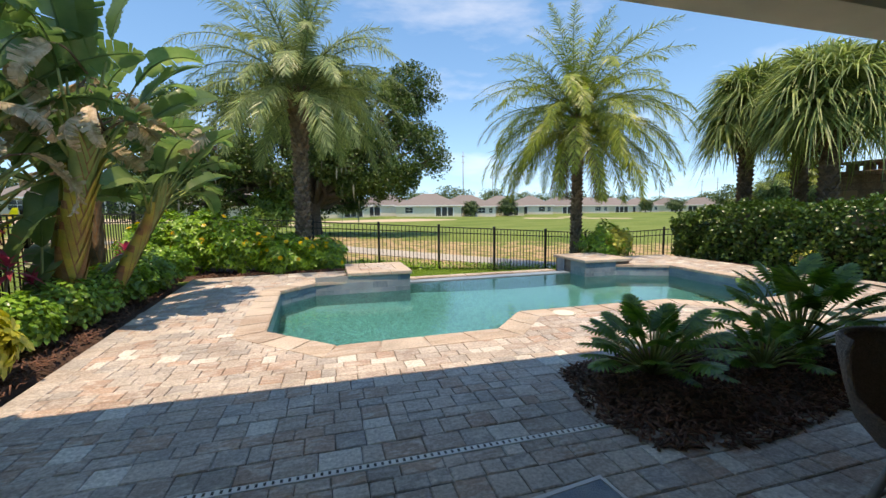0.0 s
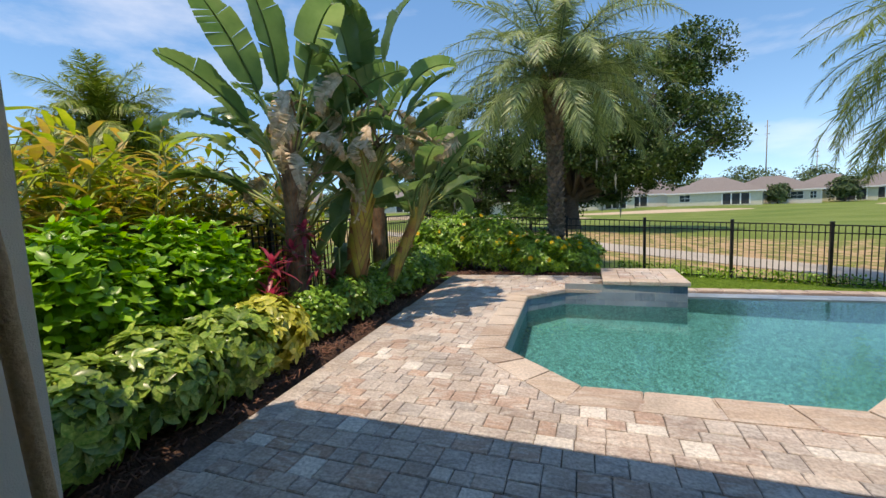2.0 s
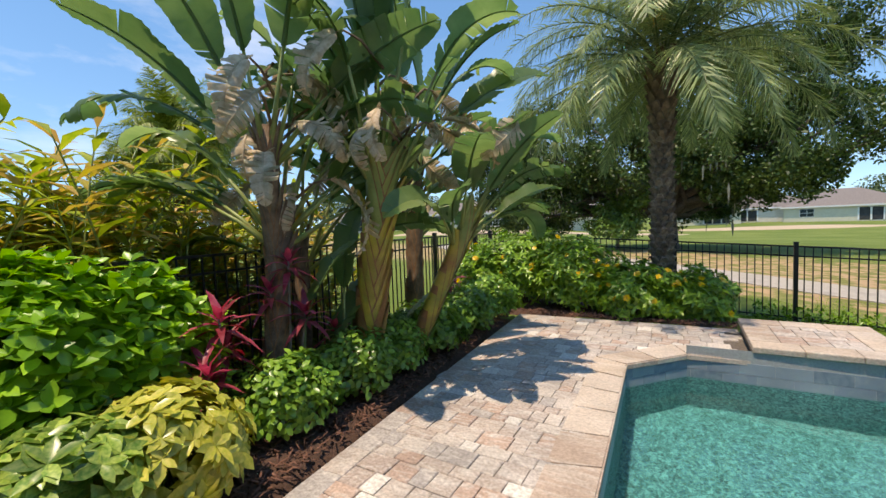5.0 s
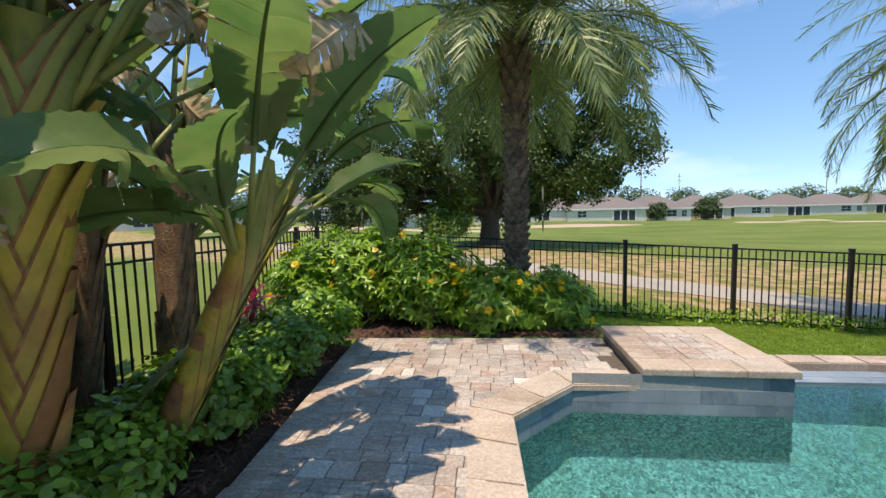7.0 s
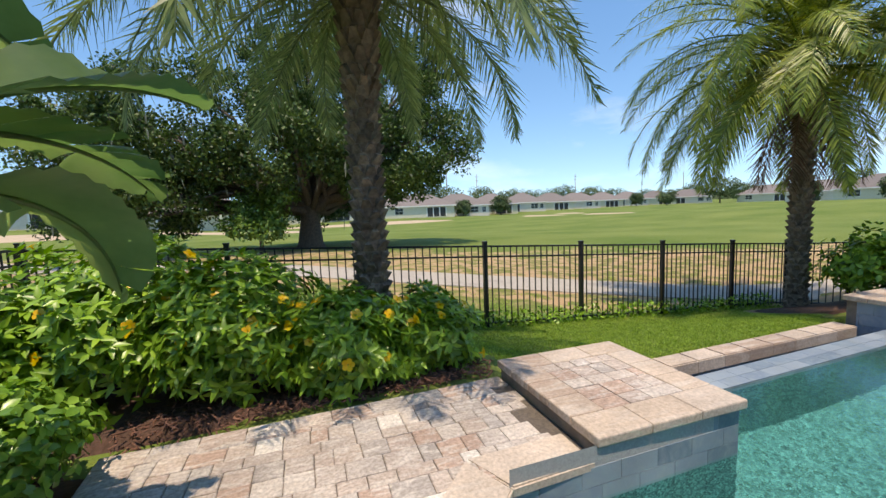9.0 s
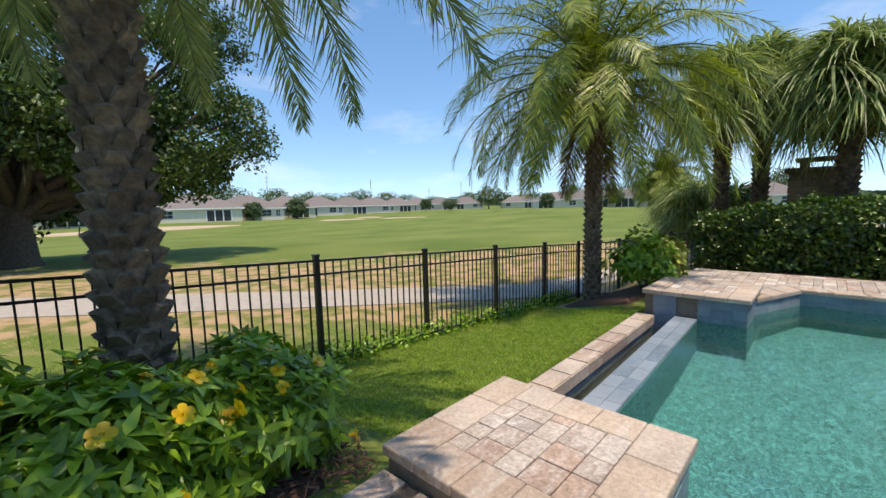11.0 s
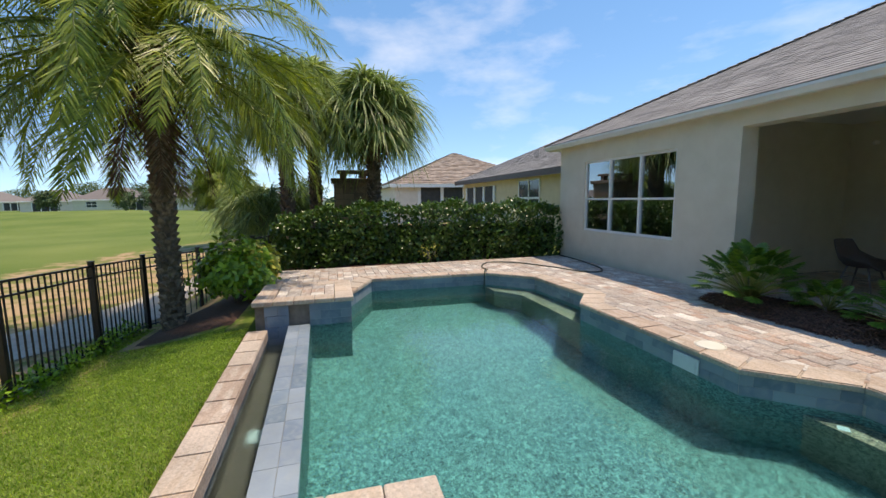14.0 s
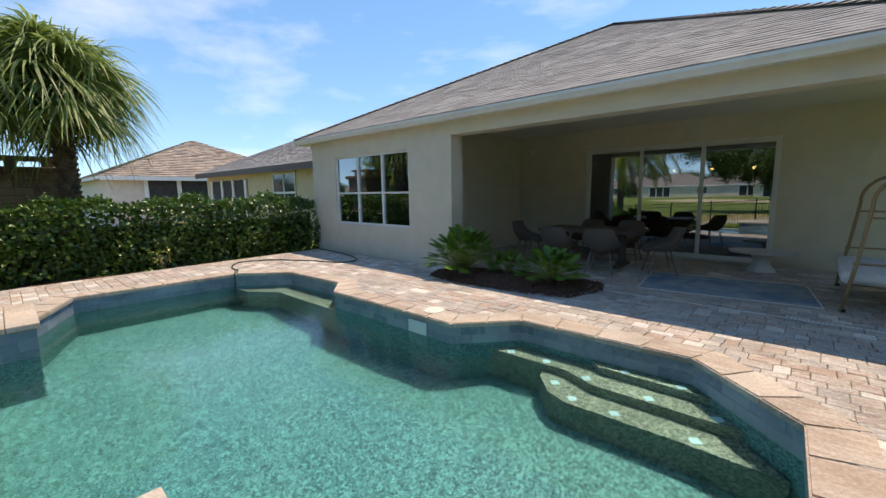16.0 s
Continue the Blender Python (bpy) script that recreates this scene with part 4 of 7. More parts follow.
patch("palm_bed", [(6.5, 9.75), (8.5, 9.55), (9.6, 9.7), (9.3, 10.7), (8.3, 11.5), (7.0, 11.5), (6.6, 10.6)], lambda x, y: ground_z(x, y) + 0.03, M_MULCH_BASE, "dark mulch bed round the palm", 0.02)
patch("hedge_bed", [(9.55, 2.1), (11.2, 2.1), (11.2, 9.4), (9.62, 9.4)], -0.06, M_MULCH_BASE, "reddish brown mulch under the hedge", 0.03)
patch("mulch_island", ISLAND, 0.02, M_MULCH_BASE, "dark mulch island cut into the patio pavers", 0.07)

# ---- foliage tools ----
rs = np.random.RandomState(7)


def unit(a):
    return a / np.maximum(np.linalg.norm(a, axis=-1, keepdims=True), 1e-9)


def blades(P, D, N, L, W, prof, bend=0.0, fold=0.0, drop=0.0):
    """Leaf blades as quad strips: base P, way D, upper side N, length L, half-width W; prof of (u, width). bend turns the tip
    to the underside, drop to the ground, fold lifts the edges. Returns verts and faces."""
    P, D, N = (np.asarray(a, dtype=float).reshape(-1, 3) for a in (P, D, N))
    n = len(P)
    L, W = np.broadcast_to(L, (n,)).astype(float), np.broadcast_to(W, (n,)).astype(float)
    bend, drop = np.broadcast_to(bend, (n,)).astype(float), np.broadcast_to(drop, (n,)).astype(float)
    D = unit(D)
    S = unit(np.cross(D, N))
    N = np.cross(S, D)
    k = 3 if fold else 2
    V = np.zeros((n, len(prof), k, 3))
    for i, (u, w) in enumerate(prof):
        c = P + D * (L * u)[:, None] - N * (bend * L * u * u)[:, None]
        c[:, 2] -= drop * L * u * u
        e = S * (W * w)[:, None]
        up = N * (W * w * fold)[:, None]
        if fold:
            V[:, i, 0], V[:, i, 1], V[:, i, 2] = c - e + up, c, c + e + up
        else:
            V[:, i, 0], V[:, i, 1] = c - e, c + e
    m = len(prof)
    F = []
    for i in range(m - 1):
        for j in range(k - 1):
            F.append((i * k + j, i * k + j + 1, (i + 1) * k + j + 1, (i + 1) * k + j))
    F = (np.arange(n)[:, None, None] * (m * k) + np.array(F)[None]).reshape(-1, 4)
    return V.reshape(-1, 3), F


def merge(*items):
    Vs, Fs, o = [], [], 0
    for V, F in items:
        V, F = np.asarray(V, dtype=float).reshape(-1, 3), np.asarray(F)
        Vs.append(V)
        Fs.append(F + o)
        o += len(V)
    return np.concatenate(Vs), np.concatenate(Fs)


OVAL = [(0, 0.08), (0.3, 0.9), (0.65, 0.95), (1, 0.05)]
LANCE = [(0, 0.1), (0.3, 1.0), (0.7, 0.6), (1, 0.03)]
SHORT = [(0, 0.15), (0.5, 1.0), (1, 0.1)]


def shell_points(n, r, seed, squash=0.75, inner=0.55, lump=0.16, low=-0.75):
    """Points and outward ways in the outer part of a lumpy ball of radii r, cut off near the ground."""
    g = np.random.RandomState(seed)
    out_p, out_d = [], []
    d = unit(g.normal(size=(n * 3, 3)))
    d = d[d[:, 2] > low][:n]
    f = lambda q: np.sin(q[:, 0] * 5.1 + seed) * np.cos(q[:, 1] * 4.3 + seed * 2) + 0.6 * np.sin(q[:, 2] * 7 + q[:, 0] * 6)
    rad = (1 + lump * f(d)) * (inner + (1 - inner) * g.rand(len(d)) ** 0.45)
    return d * rad[:, None] * np.array(r), d, g


def leaf_ball(n, r, seed, L, W, prof=OVAL, up=0.5, spread=0.7, bend=0.15, fold=0.25, inner=0.55, lump=0.16, low=-0.75, whorl=1, centre=(0, 0, 0)):
    p, d, g = shell_points(n, r, seed, inner=inner, lump=lump, low=low)
    m = len(p)
    if whorl > 1:
        p, d = np.repeat(p, whorl, 0), np.repeat(d, whorl, 0)
        m = len(p)
    ax = unit(d + np.array([0, 0, up]))
    t = unit(np.cross(ax, np.array([0.31, 0.2, 0.9])))
    b = np.cross(ax, t)
    a = (np.arange(m) % whorl) * 2 * np.pi / whorl + np.repeat(g.rand(m // whorl) * 6.28, whorl) if whorl > 1 else g.rand(m) * 6.28
    ring = t * np.cos(a)[:, None] + b * np.sin(a)[:, None]
    D = unit(ring * spread + ax * (1 - spread) + g.normal(size=(m, 3)) * 0.15)
    N = unit(ax + g.normal(size=(m, 3)) * 0.25)
    s = g.uniform(0.7, 1.2, m)
    return blades(p + np.array(centre), D, N, L * s, W * s, prof, bend=bend, fold=fold)


def leafm(name, c1, c2, island=0.35, leaf=0.22, rough=0.30, scale=8.0, **k):
    return mat(name, c1, c2, scale=scale, rough=rough, bump=0.0, island=island, leaf=leaf, **k)


M_BOX = leafm("boxwood_leaf", (0.12, 0.25, 0.035), (0.19, 0.35, 0.05), island=0.4)
M_BOXLIT = leafm("bright_hedge_leaf", (0.14, 0.29, 0.035), (0.22, 0.40, 0.06), island=0.4)
M_BRIGHT = leafm("bright_green_leaf", (0.17, 0.38, 0.025), (0.27, 0.52, 0.045), island=0.45, rough=0.32, leaf=0.3)
M_VARIEG = leafm("variegated_leaf", (0.11, 0.25, 0.03), (0.36, 0.46, 0.10), island=0.5, scale=45.0)
M_GOLD = leafm("golden_leaf", (0.38, 0.42, 0.05), (0.60, 0.56, 0.12), island=0.3, scale=45.0)
M_HEDGE = leafm("dark_hedge_leaf", (0.042, 0.098, 0.016), (0.08, 0.155, 0.026), island=0.4, rough=0.3)
M_ALLA = leafm("bush_leaf", (0.14, 0.29, 0.026), (0.25, 0.43, 0.046), island=0.45, rough=0.35)
M_PETAL = leafm("yellow_petal", (0.80, 0.50, 0.01), (0.85, 0.60, 0.02), island=0.1, leaf=0.25)
M_PALM = leafm("palm_leaflet", (0.19, 0.26, 0.085), (0.31, 0.37, 0.15), island=0.4, rough=0.4, leaf=0.3)
M_PALM2 = leafm("yellow_green_palm_leaflet", (0.16, 0.23, 0.025), (0.32, 0.37, 0.06), island=0.45, rough=0.4, leaf=0.3)
M_SABAL = leafm("fan_palm_leaf", (0.15, 0.235, 0.06), (0.36, 0.42, 0.16), island=0.5, rough=0.45, leaf=0.35)
M_DEAD = leafm("dry_brown_leaf", (0.40, 0.28, 0.16), (0.66, 0.54, 0.37), island=0.3, leaf=0.2, rough=0.8)
M_DEADPALM = leafm("dead_frond", (0.10, 0.055, 0.035), (0.17, 0.10, 0.06), island=0.3, leaf=0.15, rough=0.8)
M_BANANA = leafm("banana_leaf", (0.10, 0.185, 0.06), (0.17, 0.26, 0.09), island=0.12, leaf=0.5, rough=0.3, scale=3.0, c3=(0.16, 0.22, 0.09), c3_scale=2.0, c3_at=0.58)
# lighter copy of the banana leaf, with sunlight put into its colour
M_BANLIT = leafm("sunlit_banana_leaf", (0.16, 0.26, 0.085), (0.25, 0.35, 0.13), island=0.12, leaf=0.55, rough=0.3, scale=3.0)
M_PETIOLE = mat("petiole", (0.22, 0.27, 0.07), (0.32, 0.36, 0.12), scale=5, rough=0.45, bump=0.1, c3=(0.30, 0.16, 0.06), c3_scale=3.0, c3_at=0.6)
M_SHEATH = mat("leaf_sheath", (0.24, 0.25, 0.045), (0.54, 0.40, 0.06), scale=4, rough=0.42, bump=0.3, bump_scale=30, island=0.4, c3=(0.36, 0.15, 0.05), c3_scale=2.2, c3_at=0.50)
M_SHEATHGREEN = mat("green_leaf_sheath", (0.17, 0.23, 0.06), (0.30, 0.33, 0.10), scale=4, rough=0.42, bump=0.3, bump_scale=30, island=0.3, rand=0.2, c3=(0.42, 0.33, 0.08), c3_scale=1.8, c3_at=0.5)
M_SHEATHRED = mat("reddish_leaf_sheath", (0.34, 0.15, 0.05), (0.46, 0.27, 0.08), scale=5, rough=0.55, bump=0.4, bump_scale=30, island=0.3, rand=0.25, c3=(0.17, 0.09, 0.05), c3_scale=2.5, c3_at=0.48)
M_MARGIN = mat("sheath_margin", (0.20, 0.085, 0.035), (0.34, 0.17, 0.07), scale=14, rough=0.7, bump=0.3, island=0.3)
M_SHEATHDRY = mat("dry_sheath", (0.12, 0.075, 0.045), (0.27, 0.18, 0.115), scale=9, rough=0.9, bump=0.5, island=0.3)
M_BARK = mat("bark", (0.08, 0.062, 0.048), (0.15, 0.12, 0.095), scale=12, rough=0.95, bump=0.9, bump_scale=25)
M_PALMBARK = mat("palm_bark", (0.12, 0.088, 0.065), (0.29, 0.22, 0.16), scale=14, rough=0.95, bump=0.7, bump_scale=45, island=0.35)
M_SABALBARK = mat("fan_palm_bark", (0.10, 0.065, 0.045), (0.19, 0.13, 0.09), scale=14, rough=0.95, bump=0.7, bump_scale=45, island=0.35)
M_OAK = leafm("oak_leaf", (0.032, 0.075, 0.014), (0.085, 0.145, 0.03), island=0.55, leaf=0.2, rough=0.5)
M_MOSS = leafm("hanging_moss", (0.16, 0.17, 0.13), (0.24, 0.25, 0.19), island=0.3, leaf=0.3, rough=0.9)
M_FARTREE = leafm("far_tree_leaf", (0.045, 0.085, 0.025), (0.09, 0.14, 0.045), island=0.5, leaf=0.15, rough=0.6)
M_GINGER = leafm("ginger_leaf", (0.22, 0.34, 0.04), (0.46, 0.50, 0.07), island=0.45, leaf=0.4, rough=0.4, scale=5.0)
M_GINGERDRY = leafm("yellowed_ginger_leaf", (0.58, 0.46, 0.07), (0.50, 0.32, 0.12), island=0.35, leaf=0.35, rough=0.6, scale=6.0)
M_TI = leafm("red_ti_leaf", (0.26, 0.02, 0.045), (0.48, 0.09, 0.12), island=0.5, leaf=0.35, rough=0.35)
M_PHILO = leafm("lobed_leaf", (0.07, 0.17, 0.025), (0.14, 0.28, 0.045), island=0.35, leaf=0.3, rough=0.3)
M_STEM = mat("grey_stem", (0.20, 0.16, 0.12), (0.30, 0.25, 0.19), scale=20, rough=0.9, bump=0.4)
M_GRASS = leafm("grass_blade", (0.21, 0.34, 0.05), (0.36, 0.49, 0.10), island=0.45, leaf=0.5, rough=0.5)


def stems(name, parent, base_r, height, n, seed, radius=0.008, material=None):
    g = random.Random(seed)
    for k in range(n):
        a, r = g.uniform(0, 6.28), base_r * g.uniform(0.3, 1.0)
        top = (r * math.cos(a), r * math.sin(a), height * g.uniform(0.6, 0.9))
        tube(name, [(top[0] * 0.15, top[1] * 0.15, -0.05), (top[0] * 0.5, top[1] * 0.5, height * 0.35), top], [radius, radius * 0.8, radius * 0.4], material or M_STEM, parent, sides=5)


# ---- hedges and shrubs of the west bed ----
def shrub(name, x, y, z, r, n, seed, L, W, material, label, group="", category="shrub", prof=OVAL, whorl=1, up=0.5, spread=0.7, core=None, rz=0, fold=0.25, lump=0.16, inner=0.5, stem_n=5):
    s = empty(name, x, y, z, rz)
    tagged(s, label, category, group)
    V, F = leaf_ball(n, r, seed, L, W, prof=prof, whorl=whorl, up=up, spread=spread, fold=fold, lump=lump, inner=inner, centre=(0, 0, r[2] * 0.95))
    keep = V[F[:, 0], 2] > 0.0
    quads("foliage", V, F[keep], material, s)
    stems("stem", s, max(r[0], r[1]) * 0.7, r[2] * 1.4, stem_n, seed)
    return s


box_a = shrub("box_hedge_plant", -2.72, 4.55, 0.03, (0.34, 0.44, 0.29), 1900, 21, 0.066, 0.021, M_BOXLIT, "clipped boxwood plant with small glossy green leaves", "low boxwood hedge")
box_b = shrub("box_hedge_plant", -2.72, 5.30, 0.03, (0.33, 0.46, 0.30), 1900, 22, 0.066, 0.021, M_BOX, "clipped boxwood plant with small glossy green leaves", "low boxwood hedge")
for k, (x, y, s) in enumerate(((-2.74, 5.95, 1.0), (-2.78, 6.62, 1.05), (-2.80, 7.25, 0.98), (-2.82, 7.85, 1.04), (-2.80, 8.62, 1.15))):
    c = copy_thing((box_a, box_b)[k % 2], pose(x, y, 0.03, 0, 0, 77 * k + 20) @ Matrix.Diagonal((s, s, s, 1)))
    c.scale = (s, s, s)
for k, (y, m, sd) in enumerate(((1.95, M_VARIEG, 31), (2.55, M_VARIEG, 32), (3.18, M_VARIEG, 33), (3.62, M_GOLD, 34))):
    shrub("variegated_shrub", -2.58 - 0.02 * k, y, 0.0, (0.46, 0.47, 0.36), 330, sd, 0.118, 0.027, m, "variegated shrub with cream-edged palmate leaves" if m is M_VARIEG else "golden variegated shrub with palmate leaves",
          "variegated hedge", whorl=7, up=0.3, spread=0.85, lump=0.1)
for k, (x, y, h) in enumerate(((-3.35, 1.75, 0.74), (-3.30, 2.55, 0.76), (-3.32, 3.35, 0.73), (-3.40, 3.85, 0.66))):
    shrub("broadleaf_shrub", x, y, 0.0, (0.50, 0.56, h), 1050, 41 + k, 0.115, 0.030, M_BRIGHT, "tall shrub with bright green glossy leaves by the fence", "broadleaf shrubs", whorl=4, up=0.9, spread=0.6, lump=0.15)

# ---- flowering bush on the north side ----


def flower_mesh():
    n = 5
    a = np.arange(n) * 2 * np.pi / n
    D = np.stack([np.cos(a), np.sin(a), np.full(n, 0.55)], 1)
    V, F = blades(np.zeros((n, 3)) + unit(D) * 0.004, D, np.tile((0, 0, 1.0), (n, 1)), 0.036, 0.017, [(0, 0.25), (0.5, 1.0), (0.85, 0.9), (1, 0.3)], bend=0.35)
    tv, tf = tube_data([(0, 0, -0.03), (0, 0, 0.006)], [0.004, 0.009], 6, False)
    V, F = merge((V, F), (np.array([tuple(v) for v in tv]), np.array(tf)))
    ob = quads("flower", V, F, M_PETAL)
    me = ob.data
    bpy.data.objects.remove(ob)
    return me


FLOWER = flower_mesh()


def allamanda(x, y, z, r, n, seed, flowers):
    s = shrub("flowering_bush", x, y, z, r, int(n * 0.85), seed, 0.115, 0.023, M_ALLA, "dense green bush with yellow trumpet flowers beside the patio", "yellow flowering bushes", "bush", prof=LANCE, whorl=4, up=0.6, spread=0.7, lump=0.2, inner=0.45, stem_n=9)
    g = random.Random(seed)
    pts, d, _ = shell_points(flowers * 2, r, seed, inner=0.97, lump=0.2, low=-0.2)
    for p, dd in list(zip(pts, d))[:flowers]:
        ob = new("flower", FLOWER)
        ob.parent = s
        q = Vector(dd + np.array([g.uniform(-.4, .4), g.uniform(-.4, .4) - 0.2, 0.35])).to_track_quat("Z", "Y").to_matrix().to_4x4()
        ob.matrix_basis = Matrix.Translation((p[0], p[1], p[2] + r[2] * 0.95)) @ q @ Matrix.Scale(g.uniform(1.0, 1.4), 4)
    return s


for q in ((-3.45, 9.95, -0.02, (0.62, 0.62, 0.60), 1200, 51, 14), (-2.65, 10.15, -0.05, (0.74, 0.74, 0.74), 1600, 52, 26), (-1.75, 10.0, -0.08, (0.74, 0.70, 0.66), 1500, 53, 34),
          (-0.85, 9.78, -0.10, (0.70, 0.56, 0.47), 1300, 54, 34), (0.02, 10.02, -0.14, (0.60, 0.66, 0.42), 1150, 55, 40), (-3.2, 10.9, -0.02, (0.6, 0.5, 0.5), 700, 56, 6)):
    allamanda(*q)
b2 = shrub("leafy_bush", 8.05, 10.02, -0.28, (0.62, 0.66, 0.58), 750, 61, 0.12, 0.03, M_ALLA, "rounded green bush with yellowing leaves beside the palm", category="bush", whorl=3, lump=0.25, stem_n=14)
V, F = leaf_ball(160, (0.42, 0.42, 0.34), 62, 0.12, 0.03, whorl=3, centre=(0.15, -0.35, 0.72))
quads("yellowing_foliage", V, F, M_GOLD, b2)
shrub("pale_shrub", 9.95, 5.9, 0.0, (0.30, 0.30, 0.26), 110, 63, 0.05, 0.014, M_GOLD, "sparse pale shrub in front of the hedge", stem_n=16)

# ---- the long hedge to the east ----


def long_hedge():
    h = empty("long_hedge", 10.55, 5.75, -0.05)
    tagged(h, "dark green clipped viburnum hedge with glossy leaves", "hedge")
    g = np.random.RandomState(71)
    n = 17000
    hx, hy, H = 0.45, 3.75, 1.42
    f = g.choice(4, n, p=[0.55, 0.30, 0.08, 0.07])
    u, v = g.uniform(-1, 1, n), g.rand(n)
    top = H - 0.38 * np.clip((u * hy - 2.6) / 1.2, 0, 1)
    P, Nn = np.zeros((n, 3)), np.zeros((n, 3))
    P[:, 1] = u * hy
    side = f == 0
    P[side, 0], P[side, 2], Nn[side, 0] = -hx, (v * top)[side], -1
    t = f == 1
    P[t, 0], P[t, 2], Nn[t, 2] = (v[t] * 2 - 1) * hx, top[t], 1
    e = f == 2
    P[e, 0], P[e, 1], P[e, 2], Nn[e, 1] = (v[e] * 2 - 1) * hx, hy, g.rand(e.sum()) * (H - 0.38), 1
    k = f == 3
    P[k, 0], P[k, 2], Nn[k, 0] = hx, (v * top)[k], 1
    lump = 0.07 * np.sin(P[:, 1] * 3.1 + P[:, 2] * 2.3) + 0.06 * np.sin(P[:, 1] * 7.3 + P[:, 2] * 5) + g.normal(size=n) * 0.05
    P += Nn * lump[:, None]
    ax = unit(Nn + np.array([0, 0, 0.6]) + g.normal(size=(n, 3)) * 0.5)
    D = unit(ax * 0.5 + g.normal(size=(n, 3)) * 0.6)
    s = g.uniform(0.7, 1.3, n)
    V, F = blades(P, D, ax, 0.085 * s, 0.028 * s, OVAL, bend=0.2, fold=0.25)
    ob = quads("foliage", V, F, M_HEDGE, h)
    ob["kind"] = "stuff"
    # twiggy inside
    g2 = random.Random(3)
    for i in range(26):
        y = -hy + 0.15 + i * (2 * hy - 0.3) / 25
        tube("trunk", [(g2.uniform(-.1, .1), y, 0), (g2.uniform(-.15, .15), y + g2.uniform(-.1, .1), 0.6), (g2.uniform(-.25, .25), y + g2.uniform(-.2, .2), 1.0)], [0.02, 0.016, 0.008], M_STEM, h, sides=5)
    # added near-black box: the shade between the leaves as a solid
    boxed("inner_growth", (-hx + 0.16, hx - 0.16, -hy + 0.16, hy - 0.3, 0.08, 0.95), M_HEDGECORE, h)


# near-black colour standing in for the shade inside the hedge
M_HEDGECORE = mat("hedge_inner_shade", (0.012, 0.014, 0.006), (0.03, 0.035, 0.014), scale=30, rough=1.0, bump=1.0, bump_scale=25)
long_hedge()

# ---- date palms ----


def frond_mesh(name, length, a0, bend, material, seed, per_side=96, leaflet=0.46, plumose=0.40, width=0.0105):
    """A pinnate frond from the origin along +x that arches over."""
    g = np.random.RandomState(seed)
    m = 24
    ang = np.radians(a0 - bend * (np.linspace(0, 1, m) ** 1.25))
    ds = length / (m - 1)
    pts = np.zeros((m, 3))
    for i in range(1, m):
        pts[i] = pts[i - 1] + ds * np.array([math.cos(ang[i]), 0, math.sin(ang[i])])
    u = np.repeat(np.linspace(0.14, 0.995, per_side), 2)
    i0 = np.minimum((u * (m - 1)).astype(int), m - 2)
    fr = u * (m - 1) - i0
    P = pts[i0] * (1 - fr)[:, None] + pts[i0 + 1] * fr[:, None]
    T = unit(pts[i0 + 1] - pts[i0])
    Sd = np.tile(np.array([[0, 1.0, 0], [0, -1.0, 0]]), (per_side, 1))
    Up = np.cross(T, np.array([0, 1.0, 0])) * -1
    n = len(u)
    prof_len = np.clip(np.sin(np.pi * np.clip(u * 0.86 + 0.12, 0, 1)) ** 0.6, 0.25, 1)
    D = unit(Sd * 0.8 + T * (0.45 + 0.5 * u)[:, None] + Up * g.normal(0.18, plumose, n)[:, None] + g.normal(size=(n, 3)) * 0.08)
    V, F = blades(P, D, unit(Up + Sd * 0.3), leaflet * prof_len * g.uniform(0.85, 1.15, n), width, [(0, 0.5), (0.35, 1.0), (1, 0.12)], bend=0.12, drop=0.34)
    tv, tf = tube_data([tuple(p) for p in pts[::2]] + [tuple(pts[-1])], [0.022 * (1 - 0.85 * k / 12) for k in range(13)], 5, False)
    V, F = merge((V, F), (np.array([tuple(v) for v in tv]), np.array(tf)))
    ob = quads(name, V, F, material)
    me = ob.data
    bpy.data.objects.remove(ob)
    return me


def boots(height, r0, r1, rows, per_row, seed, size, out=0.55, lean=(0, 0)):
    """Old leaf bases up a trunk: overlapping pointed scales in spirals."""
    g = np.random.RandomState(seed)
    V, F = [], []
    for j in range(rows):
        z = height * (j + 0.3) / rows
        r = r0 + (r1 - r0) * z / height
        for k in range(per_row):
            a = 2 * math.pi * (k + 0.5 * (j % 2)) / per_row + g.uniform(-.07, .07)
            s = size * g.uniform(0.85, 1.2)
            w = math.pi * r / per_row * 1.04
            ca, sa = math.cos(a), math.sin(a)
            def q(t, rad, zz):
                return (ca * rad - sa * t + lean[0] * zz, sa * rad + ca * t + lean[1] * zz, zz)
            o = len(V)
            V += [q(-w, r * 0.94, z - s * 0.7), q(w, r * 0.94, z - s * 0.7), q(w * 0.95, r * 1.03, z), q(-w * 0.95, r * 1.03, z), q(w * 0.45, r + s * out, z + s * 0.55), q(-w * 0.45, r + s * out, z + s * 0.55),
                  q(w * 0.4, r * 0.95, z + s * 0.75), q(-w * 0.4, r * 0.95, z + s * 0.75)]
            F += [(o, o + 1, o + 2, o + 3), (o + 3, o + 2, o + 4, o + 5), (o + 5, o + 4, o + 6, o + 7), (o + 1, o + 6, o + 4, o + 2), (o, o + 3, o + 5, o + 7)]
    return V, F


